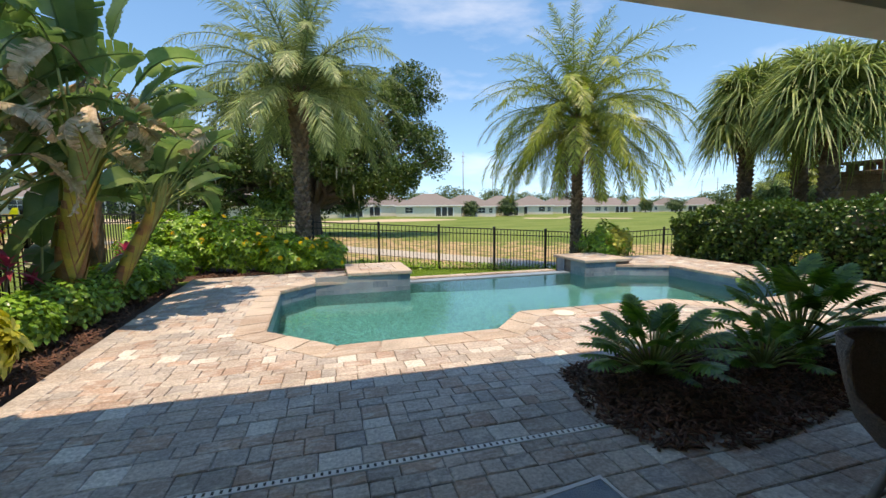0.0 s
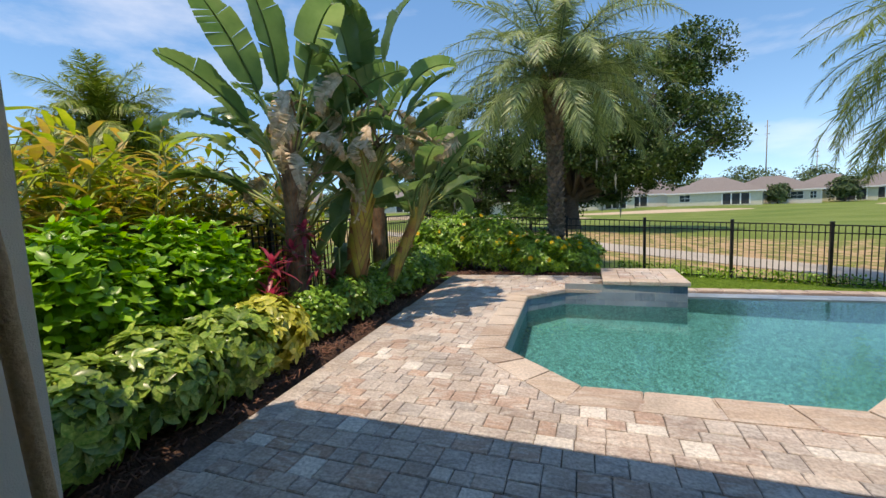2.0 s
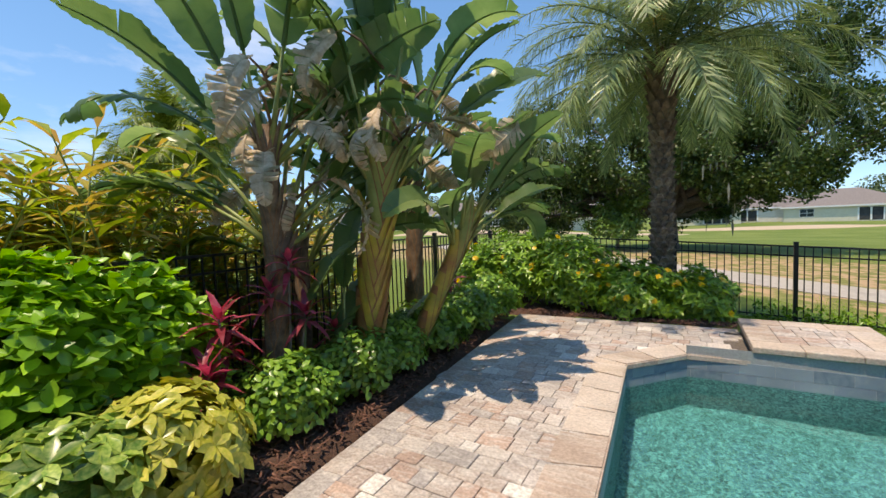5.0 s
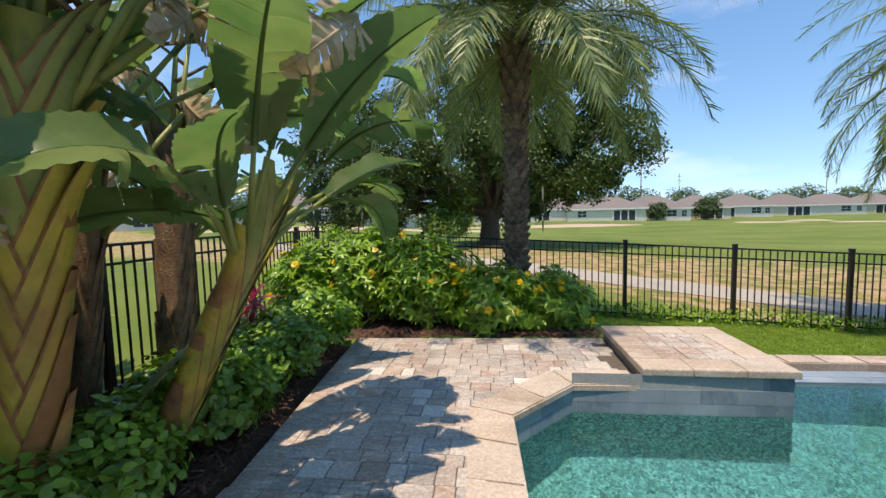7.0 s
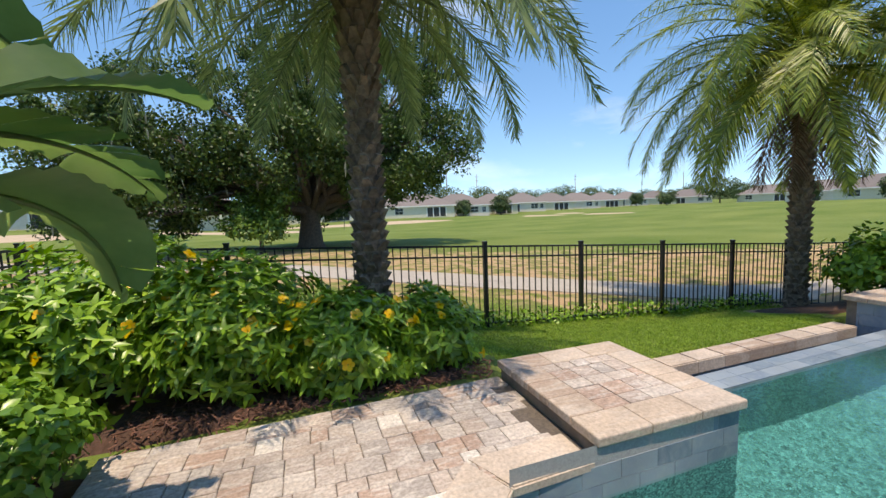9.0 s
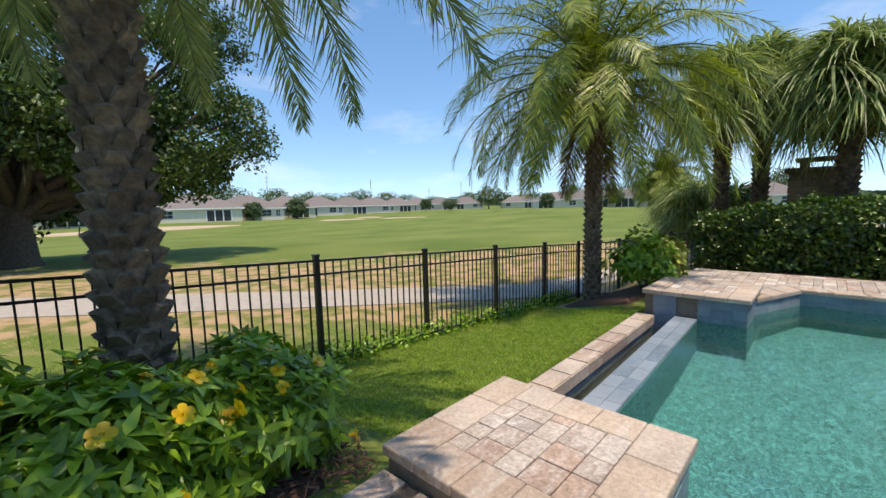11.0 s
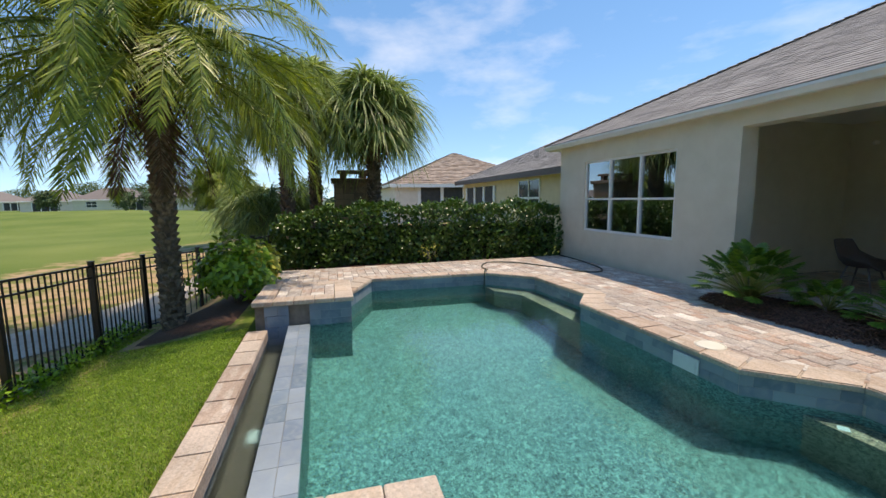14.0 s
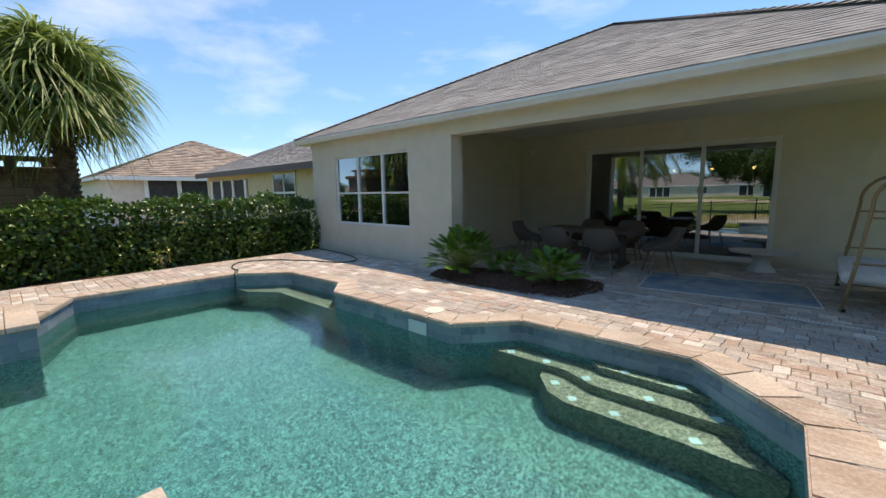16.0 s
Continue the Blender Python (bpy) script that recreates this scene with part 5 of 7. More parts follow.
def date_palm(name, x, y, z, top, length, seed, material, r0, label, low=True, fruit=False, full=1.0, sag=0):
    p = empty(name, x, y, z)
    tagged(p, label, "palm tree", "date palms")
    H = top - z
    tube("trunk", [(0, 0, -0.2), (0, 0, 0.25), (0, 0, 0.7), (0, 0, H * 0.6), (0, 0, H), (0, 0, H + 0.5)], [r0 * 1.35, r0 * 1.2, r0 * 0.95, r0 * 0.85, r0 * 1.0, r0 * 0.5], M_PALMBARK, p, sides=14)
    V, F = boots(H * 0.80, r0 * 1.02, r0 * 0.92, int(H * 0.80 / 0.115), 7, seed, 0.15, 0.42)
    raw("scaly_bark", V, F, M_PALMBARK, p)["kind"] = "stuff"
    V, F = boots(H * 0.36, r0 * 0.95, r0 * 1.35, 9, 8, seed + 1, 0.24, 0.30)
    ob = raw("rough_bark", V, F, M_SHEATHDRY, p)
    ob["kind"] = "stuff"
    ob.location = (0, 0, H * 0.72)
    g = random.Random(seed)
    rings = ((8, 84, 48, 0.95), (11, 70, 76, 1.0), (14, 53, 94, 1.0), (16, 35, 98, 1.0), (17, 16, 90, 1.0), (13, -6, 72, 0.95))[:6 if low else 5]
    for ri, (n, a0, bend, k) in enumerate(rings):
        n, bend = int(n * full), bend + sag
        me = [frond_mesh("frond", length * k, a0, bend, material, seed * 10 + ri * 2 + v) for v in range(2)]
        for i in range(n):
            ob = new("frond", me[i % 2])
            ob.parent = p
            az = 360 * (i + 0.37 * ri) / n + g.uniform(-9, 9)
            s = g.uniform(0.86, 1.08)
            ob.matrix_basis = pose(0, 0, H + 0.30 - ri * 0.07, g.uniform(-14, 14), g.uniform(-7, 7), az) @ Matrix.Diagonal((s, s, s, 1))
    me = frond_mesh("dead_frond", length * 0.62, -55, 30, M_DEADPALM, seed * 10 + 77, per_side=40)
    for i in range(6 if low else 0):
        ob = new("dead_frond", me)
        ob.parent = p
        ob.matrix_basis = pose(0, 0, H - 0.05, g.uniform(-10, 10), 0, 72 * i + g.uniform(-20, 20))
    if fruit:
        for a in (150, 265):
            V, F = leaf_ball(130, (0.16, 0.16, 0.20), 5 + a, 0.03, 0.012, prof=SHORT, inner=0.3, low=-1)
            ob = quads("fruit_cluster", V, F, M_FRUIT, p, "hanging cluster of orange fruit")
            ob.location = (0.55 * math.cos(radians(a)), 0.55 * math.sin(radians(a)), H + 0.75)
    return p


M_FRUIT = leafm("orange_fruit", (0.75, 0.24, 0.02), (0.8, 0.34, 0.03), island=0.2, leaf=0.1)
date_palm("date_palm", -0.38, 10.45, -0.30, 3.95, 3.15, 81, M_PALM, 0.160, "date palm with scaly trunk and arching grey-green fronds by the fence", low=False, fruit=True, full=1.0)
date_palm("date_palm", 7.74, 10.98, -0.60, 3.85, 3.65, 82, M_PALM2, 0.145, "tall date palm with yellow-green drooping fronds by the pool", full=1.25, sag=6)

# ---- fan palms beyond the hedge ----


def fan_mesh(seed, petiole=0.85, n=46, L=1.05, el=0.0):
    g = np.random.RandomState(seed)
    a = np.radians(np.linspace(-150, 150, n) + g.normal(size=n) * 5)
    c, s = math.cos(radians(el)), math.sin(radians(el))
    R = np.array([[c, 0, -s], [0, 1, 0], [s, 0, c]])
    base = R @ np.array([petiole, 0, 0.0])
    D = np.stack([np.cos(a) , np.sin(a), 0.18 - 0.35 * np.abs(a / 2.6) + g.normal(size=n) * 0.16], 1)
    V, F = blades(np.tile(base, (n, 1)), D @ R.T, np.tile(R @ np.array((0.0, 0, 1.0)), (n, 1)), L * (0.72 + 0.28 * np.cos(a / 2)) * g.uniform(0.9, 1.1, n), 0.028, [(0, 0.3), (0.3, 1.0), (0.5, 0.75), (0.7, 0.45), (0.85, 0.3), (1, 0.08)], bend=0.1, drop=g.uniform(0.5, 1.0, n), fold=0.35)
    tv, tf = tube_data([(0, 0, 0), tuple(base * 0.5 + np.array((0, 0, 0.05))), tuple(base)], [0.022, 0.015, 0.012], 5, False)
    V, F = merge((V, F), (np.array([tuple(v) for v in tv]), np.array(tf)))
    ob = quads("fan_leaf", V, F, M_SABAL)
    me = ob.data
    bpy.data.objects.remove(ob)
    return me


FAN_EL = (72, 52, 34, 16, -2, -22)
FANS = [[fan_mesh(91 + 7 * j + k, el=e) for k in range(2)] for j, e in enumerate(FAN_EL)]


def fan_palm(x, y, z, top, seed, scale=1.0, n=36):
    p = empty("fan_palm", x, y, z)
    tagged(p, "cabbage palm with drooping fan leaves and a rough trunk", "palm tree", "fan palms")
    H = top - z
    tube("trunk", [(0, 0, -0.2), (0.02, 0, H * 0.5), (0, 0, H)], [0.19, 0.155, 0.17], M_SABALBARK, p, sides=12)
    V, F = boots(H * 0.97, 0.16, 0.185, int(H / 0.13), 7, seed, 0.15, 0.42)
    raw("rough_bark", V, F, M_SABALBARK, p)["kind"] = "stuff"
    g = random.Random(seed)
    for i in range(n):
        k = i / n
        j = min(5, int(6 * k ** 0.85))
        ob = new("fan_leaf", FANS[j][i % 2])
        ob.parent = p
        s = scale * g.uniform(0.85, 1.15)
        ob.matrix_basis = pose(0, 0, H + 0.15 - 0.3 * k, 0, 0, i * 137.5 + g.uniform(-12, 12)) @ pose(0, 0, 0, g.uniform(-12, 12), g.uniform(-8, 8), 0) @ Matrix.Diagonal((s, s, s, 1))
    me = fan_mesh(seed + 50, 0.7, 22, 0.7)
    me.materials[0] = M_DEADPALM
    for i in range(4):
        ob = new("dead_fan_leaf", me)
        ob.parent = p
        ob.matrix_basis = pose(0, 0, H - 0.2, 0, 0, i * 95 + g.uniform(-20, 20)) @ pose(0, 0, 0, 0, 62, 0)
    return p


fan_palm(12.7, 9.5, -0.1, 4.3, 101, 1.02, 52)
fan_palm(12.25, 7.02, -0.1, 4.0, 102, 1.02, 60)
fan_palm(13.9, 8.75, -0.1, 4.7, 103, 1.0, 50)

# ---- giant bird-of-paradise clump ----


def paddle_mesh(seed, length, width, tear, droop, curl, strips=34):
    """A long paddle leaf along +x: midrib, two rows of cross strips, ribbed by the veins, that part where the blade is torn."""
    g = np.random.RandomState(seed)
    m = strips
    ang = np.radians(-droop * np.linspace(0, 1, m + 1) ** 1.5)
    pts = np.zeros((m + 1, 3))
    for i in range(1, m + 1):
        pts[i] = pts[i - 1] + length / m * np.array([math.cos(ang[i]), 0, math.sin(ang[i])])
    cols = (0, 0.22, 0.45, 0.7, 0.88, 1.0)
    nc = len(cols)
    V, F = [], []
    wave = g.uniform(0, 6.28)
    for s in (-1, 1):
        fall, goal, slit = 0.15, 0.15, 0
        prev = None
        for i in range(m):
            if g.rand() < tear:
                goal = np.clip(g.normal(0.40, 0.40), -0.25, 1.25)
                fall, prev = goal, None
                gap = length / m * g.uniform(0.15, 0.5)
            else:
                goal += g.normal() * 0.05
                fall = lerp(fall, goal, 0.4)
                gap = 0.0
            for e in ((0, 1) if prev is None else (1,)):
                u = (i + e) / m
                w = width * max(0.03, math.sin(math.pi * min(1, 0.05 + u * 0.95)) ** 0.52)
                a = ang[i + e]
                way, up = np.array([math.cos(a), 0, math.sin(a)]), np.array([-math.sin(a), 0, math.cos(a)])
                row = len(V)
                for f in cols:
                    rib = 0.006 * (1 if (i + e) % 2 else -1) * min(1, f * 3)
                    ruffle = 0.05 * width * f * f * math.sin(u * 17 + wave + s)
                    y = s * w * f * math.cos(fall * 0.8 * f)
                    z = w * (0.34 * f * curl - fall * 0.75 * f * f) + rib + ruffle
                    V.append(pts[i + e] + way * ((gap * f if e == 0 else 0) + 0.22 * width * f) + np.array([0, y, 0]) + up * z)
                if e == 0:
                    prev = row
            row = len(V) - nc
            F += [(prev + j, row + j, row + j + 1, prev + j + 1) if s > 0 else (prev + j, prev + j + 1, row + j + 1, row + j) for j in range(nc - 1)]
            prev = row
    V = np.array(V)
    rib = [tuple(p + np.array((0, 0, -0.004))) for p in pts[::2]]
    tv, tf = tube_data(rib, [0.019 * (1 - 0.85 * i / len(rib)) for i in range(len(rib))], 6, False)
    V, F = merge((V, np.array(F)), (np.array([tuple(v) for v in tv]), np.array(tf)))
    return V, F


def paddle_data(name, seed, length, width, tear, droop, curl, material):
    V, F = paddle_mesh(seed, length, width, tear, droop, curl)
    ob = quads(name, V, F, material, smooth=False)
    me = ob.data
    bpy.data.objects.remove(ob)
    return me


PADDLES = [paddle_data("leaf", 111, 1.10, 0.20, 0.05, 40, 0.9, M_BANANA), paddle_data("leaf", 112, 1.1, 0.21, 0.14, 60, 0.6, M_BANANA),
           paddle_data("leaf", 113, 1.0, 0.20, 0.42, 85, 0.3, M_BANANA), paddle_data("leaf", 114, 1.05, 0.20, 0.10, 90, 0.7, M_BANLIT), paddle_data("leaf", 115, 0.95, 0.19, 0.40, 60, 0.4, M_BANLIT)]
DRYPADDLES = [paddle_data("dry_leaf", 116, 0.85, 0.15, 0.55, 120, -0.4, M_DEAD), paddle_data("dry_leaf", 117, 0.75, 0.13, 0.65, 150, -0.7, M_DEAD), paddle_data("dry_leaf", 118, 0.95, 0.17, 0.35, 95, 1.6, M_DEAD)]


def fan_plant(name, base, node, seed, leaves, spread, fan_az, stem_w, label, pet=(0.7, 1.2), dry=2, lit=False, scale=1.0, sheath=None):
    """A stem of overlapping leaf sheaths with a fan of long-stalked paddle leaves at its head."""
    p = empty(name, *base)
    tagged(p, label, "plant", "bird-of-paradise clump")
    g = random.Random(seed)
    b, nd = Vector((0, 0, 0)), Vector(node) - Vector(base)
    axis = nd.normalized()
    fan = Vector((math.cos(radians(fan_az)), math.sin(radians(fan_az)), 0))
    fan = (fan - axis * fan.dot(axis)).normalized()
    across = axis.cross(fan)
    H = nd.length
    sm = sheath or M_SHEATH
    tube("stem", [b - axis * 0.1, b + axis * H * 0.4, nd], [stem_w * 0.50, stem_w * 0.42, stem_w * 0.34], sm, p, sides=10)
    # leaf bases in two rows: each clasps the stem low down and narrows to one side as it rises, older ones outside
    step = 0.125
    ns = int((H * 0.98 - 0.05) / step)
    phis = (-1.0, -0.93, -0.7, -0.4, 0.0, 0.4, 0.7, 0.93, 1.0)
    for i in range(ns):
        s = 1 if i % 2 else -1
        z0, Ls = -0.12 + step * i, 0.85 * g.uniform(0.9, 1.12)
        Ls = min(Ls, H + 0.12 - z0)
        old = i < ns * 0.45
        V, F = [], []
        m = 11
        for j in range(m):
            k = j / (m - 1)
            zz = z0 + Ls * k
            thin = lerp(1.0, 0.78, min(1.0, max(0.0, zz / H)))
            reach = radians(lerp(158, 24, k ** 0.75))
            ra = stem_w * thin * (0.52 + 0.16 * k + (0.03 if old else 0.40) * k ** 4)
            rb = stem_w * thin * (0.46 + 0.13 * k)
            for ph in phis:
                t = reach * ph
                keel = 1.0 + 0.10 * math.exp(-(t / 0.35) ** 2) * k
                V.append(b + axis * zz + fan * (s * math.cos(t) * ra * keel) + across * (math.sin(t) * rb))
            if j:
                q = (j - 1) * 9
                F += [(q + t, q + t + 1, q + 10 + t, q + 9 + t) if s > 0 else (q + t, q + 9 + t, q + 10 + t, q + t + 1) for t in range(8)]
        at = i / ns + g.uniform(-0.12, 0.12)
        ob = raw("leaf_sheath", V, F, sheath or (M_SHEATHRED if at < 0.16 else M_SHEATH if at < 0.55 else M_SHEATHGREEN), p, smooth=True)
        ob.data.materials.append(M_MARGIN)
        for fi, f in enumerate(ob.data.polygons):
            if fi % 8 in (0, 7) or old and fi >= 8 * 9:
                f.material_index = 1
    for i in range(leaves):
        k = (i + 0.5) / leaves * 2 - 1
        tilt = k * spread + g.uniform(-6, 6)
        d = (axis * math.cos(radians(tilt)) + fan * math.sin(radians(tilt)) + across * g.uniform(-0.16, 0.16)).normalized()
        L = lerp(pet[1], pet[0], abs(k)) * g.uniform(0.9, 1.1)
        droop = Vector((0, 0, -1))
        start = nd - axis * (0.25 + 0.2 * g.random()) + fan * 0.6 * stem_w * k
        out = 0.08 + 0.16 * abs(k)
        mid, end = start + d * L * 0.55 + droop * out * 0.12 * L, start + d * L + droop * out * 0.55 * L
        tube("petiole", [start, mid, end], [0.027 * scale, 0.018 * scale, 0.012 * scale], M_PETIOLE, p, sides=6)
        way = (end - mid).normalized()
        up = Vector((0, 0, 1)) if abs(way.z) < 0.93 else -fan * (1 if k > 0 else -1)
        side = up.cross(way).normalized()
        up = way.cross(side)
        m = Matrix((way, side, up)).transposed().to_4x4()
        # lit plants draw more leaves in the colour lightened for sun
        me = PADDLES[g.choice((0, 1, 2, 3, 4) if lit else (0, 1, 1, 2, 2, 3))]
        ob = new("leaf", me)
        ob.parent = p
        s = scale * g.uniform(0.85, 1.12)
        ob.matrix_basis = Matrix.Translation(end - way * 0.02) @ m @ pose(0, 0, 0, g.uniform(-50, 50), 0, 0) @ Matrix.Diagonal((s, s, s, 1))
    for i in range(dry):
        a = g.uniform(0, 6.28)
        d = (Vector((math.cos(a), math.sin(a), 0.5))).normalized()
        start = nd + axis * g.uniform(-0.15, 0.7) + fan * g.uniform(-0.25, 0.25)
        end = start + d * 0.45
        tube("dry_stalk", [start, start + d * 0.25 + Vector((0, 0, 0.06)), end], [0.016, 0.012, 0.008], M_SHEATHDRY, p, sides=5)
        ob = new("dry_leaf", DRYPADDLES[i % 3])
        ob.parent = p
        ob.matrix_basis = Matrix.Translation(end) @ pose(0, 0, 0, g.uniform(-60, 60), g.uniform(0, 35), math.degrees(a)) @ Matrix.Scale(g.uniform(0.6, 0.95), 4)
    return p


BOP = "giant bird-of-paradise with torn paddle leaves and a ribbed stem"
fan_plant("bird_of_paradise", (-2.88, 5.62, 0.0), (-2.40, 5.50, 2.30), 121, 11, 34, 48, 0.245, BOP, pet=(0.9, 1.5), dry=9, scale=0.95)
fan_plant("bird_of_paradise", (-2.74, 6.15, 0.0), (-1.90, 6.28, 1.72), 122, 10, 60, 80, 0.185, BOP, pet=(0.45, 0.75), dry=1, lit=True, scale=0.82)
fan_plant("bird_of_paradise", (-3.10, 4.70, 0.0), (-3.20, 4.98, 1.85), 123, 13, 58, 45, 0.17, "giant bird-of-paradise with a dark fibrous stem and torn leaves", pet=(0.6, 1.15), dry=7, sheath=M_SHEATHDRY)
fan_plant("bird_of_paradise", (-3.25, 6.25, 0.0), (-3.15, 6.35, 1.9), 124, 6, 50, 60, 0.13, "slender bird-of-paradise stem behind the clump", pet=(0.8, 1.2), dry=2, sheath=M_SHEATHDRY)
fan_plant("bird_of_paradise", (-3.45, 5.35, 0.0), (-3.55, 5.45, 1.5), 125, 9, 60, 20, 0.15, "slender bird-of-paradise stem behind the clump", pet=(0.7, 1.2), dry=2, sheath=M_SHEATHDRY)
fan_plant("bird_of_paradise", (-3.40, 5.05, 0.0), (-3.05, 4.75, 2.45), 126, 8, 50, 50, 0.14, "tall bird-of-paradise stem with browned torn leaves", pet=(0.6, 1.0), dry=6, sheath=M_SHEATHDRY)
fan_plant("bird_of_paradise", (-3.15, 5.80, 0.0), (-2.75, 5.95, 2.15), 127, 5, 42, 60, 0.14, "tall bird-of-paradise stem with browned torn leaves", pet=(0.7, 1.2), dry=4)
fan_plant("bird_of_paradise", (-3.02, 6.72, 0.0), (-3.05, 6.90, 2.25), 128, 9, 52, 40, 0.17, "tall bird-of-paradise with a dark fibrous stem in the clump", pet=(0.6, 1.1), dry=4, sheath=M_SHEATHDRY)
fan_plant("bird_of_paradise", (-3.35, 7.25, 0.0), (-3.45, 7.45, 1.75), 129, 8, 60, 70, 0.14, "slender bird-of-paradise stem behind the clump", pet=(0.5, 0.9), dry=2, sheath=M_SHEATHDRY)
# low young leaves at the foot
for k, (x, y, h, az, ti) in enumerate(((-2.95, 5.15, 0.45, 80, 55), (-2.75, 5.95, 0.30, 40, 70), (-3.0, 4.95, 0.75, 60, 70), (-3.1, 5.7, 0.5, 120, 60), (-2.9, 5.35, 1.0, 90, 85))):
    s = empty("young_paddle_leaf", x, y, 0.0)
    tagged(s, "single young paddle leaf at the foot of the clump", "plant", "young paddle leaves")
    tube("petiole", [(0, 0, -0.03), (0, 0.02, h * 0.6), (0.03, 0.02, h)], [0.02, 0.016, 0.012], M_PETIOLE, s, sides=6)
    ob = new("leaf", PADDLES[k % 2])
    ob.parent = s
    ob.matrix_basis = pose(0.03, 0.02, h, 0, -ti, az) @ Matrix.Diagonal((0.8, 0.8, 0.8, 1))

# ---- red ti plants ----


def ti_plant(x, y, tops, seed):
    p = empty("ti_plant", x, y, 0.0)
    tagged(p, "red-leaved ti plant on thin bare stems", "plant", "red ti plants")
    g = np.random.RandomState(seed)
    for dx, dy, h in tops:
        tube("stem", [(0, 0, -0.03), (dx * 0.6, dy * 0.3, h * 0.35), (dx, dy, h)], [0.014, 0.012, 0.010], M_STEM, p, sides=6)
        n = 17
        a = np.arange(n) * 2.4 + g.rand()
        el = np.linspace(1.3, -0.25, n) + g.normal(size=n) * 0.1
        D = np.stack([np.cos(a) * np.cos(el), np.sin(a) * np.cos(el), np.sin(el)], 1)
        N = np.stack([-np.cos(a) * np.sin(el), -np.sin(a) * np.sin(el), np.cos(el)], 1)
        V, F = blades(np.tile((dx, dy, h), (n, 1)) - np.outer(np.linspace(0, 1, n), (0, 0, 0.10)), D, N, g.uniform(0.2, 0.34, n), 0.032, LANCE, bend=0.25, fold=0.3, drop=0.25)
        quads("rosette", V, F, M_TI, p)


ti_plant(-3.0, 4.15, [(0.05, 0.05, 0.95), (0.16, -0.12, 0.62), (-0.05, 0.15, 0.72)], 131)
ti_plant(-3.05, 4.85, [(0.0, 0.05, 1.30), (0.12, 0.1, 0.85), (-0.1, -0.08, 1.05)], 132)
ti_plant(-3.25, 7.9, [(0.1, 0.05, 0.75), (0.0, 0.2, 0.6)], 133)
ti_plant(-3.05, 5.25, [(0.1, 0.05, 0.62)], 134)

# ---- ginger thicket beyond the west fence ----


def ginger(x, y, seed, n, h):
    p = empty("ginger_clump", x, y, -0.03)
    tagged(p, "tall shell ginger with yellowing strap leaves behind the fence", "plant", "ginger thicket")
    g = np.random.RandomState(seed)
    cv, green, dry = [], [], []
    for i in range(n):
        bx, by = g.uniform(-0.6, 0.6), g.uniform(-0.6, 0.6)
        az, lean, H = g.rand() * 6.28, g.uniform(0.05, 0.45), h * g.uniform(0.7, 1.08)
        pts = [np.array([bx + math.cos(az) * lean * H * k * k, by + math.sin(az) * lean * H * k * k, H * k * (1 - 0.12 * k)]) for k in np.linspace(0, 1, 7)]
        tv, tf = tube_data([tuple(q) for q in pts], [0.014, 0.013, 0.012, 0.011, 0.009, 0.007, 0.005], 5, False)
        cv.append((np.array([tuple(v) for v in tv]), np.array(tf)))
        m = 21
        u = np.linspace(0.06, 1, m)
        P = np.array([[np.interp(t, np.linspace(0, 1, 7), [q[c] for q in pts]) for c in range(3)] for t in u])
        sgn = np.where(np.arange(m) % 2, 1, -1)
        pa = az + 1.57 + g.uniform(-0.5, 0.5)
        D = np.stack([np.cos(pa) * sgn, np.sin(pa) * sgn, np.full(m, 0.75) * (0.5 + u)], 1) + g.normal(size=(m, 3)) * 0.15
        N = np.stack([-np.cos(pa) * sgn * 0.7, -np.sin(pa) * sgn * 0.7, np.ones(m)], 1)
        item = blades(P, D, N, g.uniform(0.34, 0.55, m), g.uniform(0.035, 0.055, m), LANCE, bend=0.2, fold=0.3, drop=0.35)
        V, F = item
        k = 3 * 2
        sel = np.repeat(g.rand(m) < 0.16 + 0.25 * u, k)
        green.append((V, F[~sel]))
        dry.append((V, F[sel]))
    V, F = merge(*cv)
    quads("cane_thicket", V, F, M_PETIOLE, p)["kind"] = "stuff"
    V, F = merge(*green)
    quads("leaves", V, F, M_GINGER, p)
    V, F = merge(*dry)
    quads("yellow_leaves", V, F, M_GINGERDRY, p)


for k, (x, y, n, h) in enumerate(((-4.75, 2.0, 30, 2.55), (-4.8, 3.0, 32, 2.75), (-4.7, 4.0, 32, 2.7), (-4.8, 5.0, 30, 2.5), (-4.9, 6.0, 26, 2.2), (-5.4, 2.5, 20, 2.6), (-5.4, 3.6, 20, 2.6), (-4.7, 1.0, 28, 2.5), (-5.5, 4.6, 22, 2.4), (-5.6, 5.6, 22, 2.2), (-5.0, 6.9, 24, 1.7))):
    ginger(x, y, 141 + k, n, h)

# ---- lobed philodendrons in the mulch island ----


def philo_leaf(seed, L=0.17):
    g = np.random.RandomState(seed)
    n = 9
    u = np.linspace(0.02, 1.0, n)
    P, D, LL = [], [], []
    for s in (-1, 1):
        for i, t in enumerate(u):
            P.append((L * t * 0.85, 0, -0.10 * L * t * t))
            a = lerp(115, 18, t) * s
            D.append((math.cos(radians(a)), math.sin(radians(a)), -0.12))
            LL.append(L * 0.62 * (0.55 + 0.6 * math.sin(math.pi * min(1, 0.25 + t * 0.7))))
    V, F = blades(P, D, np.tile((0, 0, 1.0), (len(P), 1)), LL, L * 0.085, [(0, 1.3), (0.4, 1.0), (0.75, 0.8), (1, 0.15)], bend=0.15, fold=0.2)
    return V, F


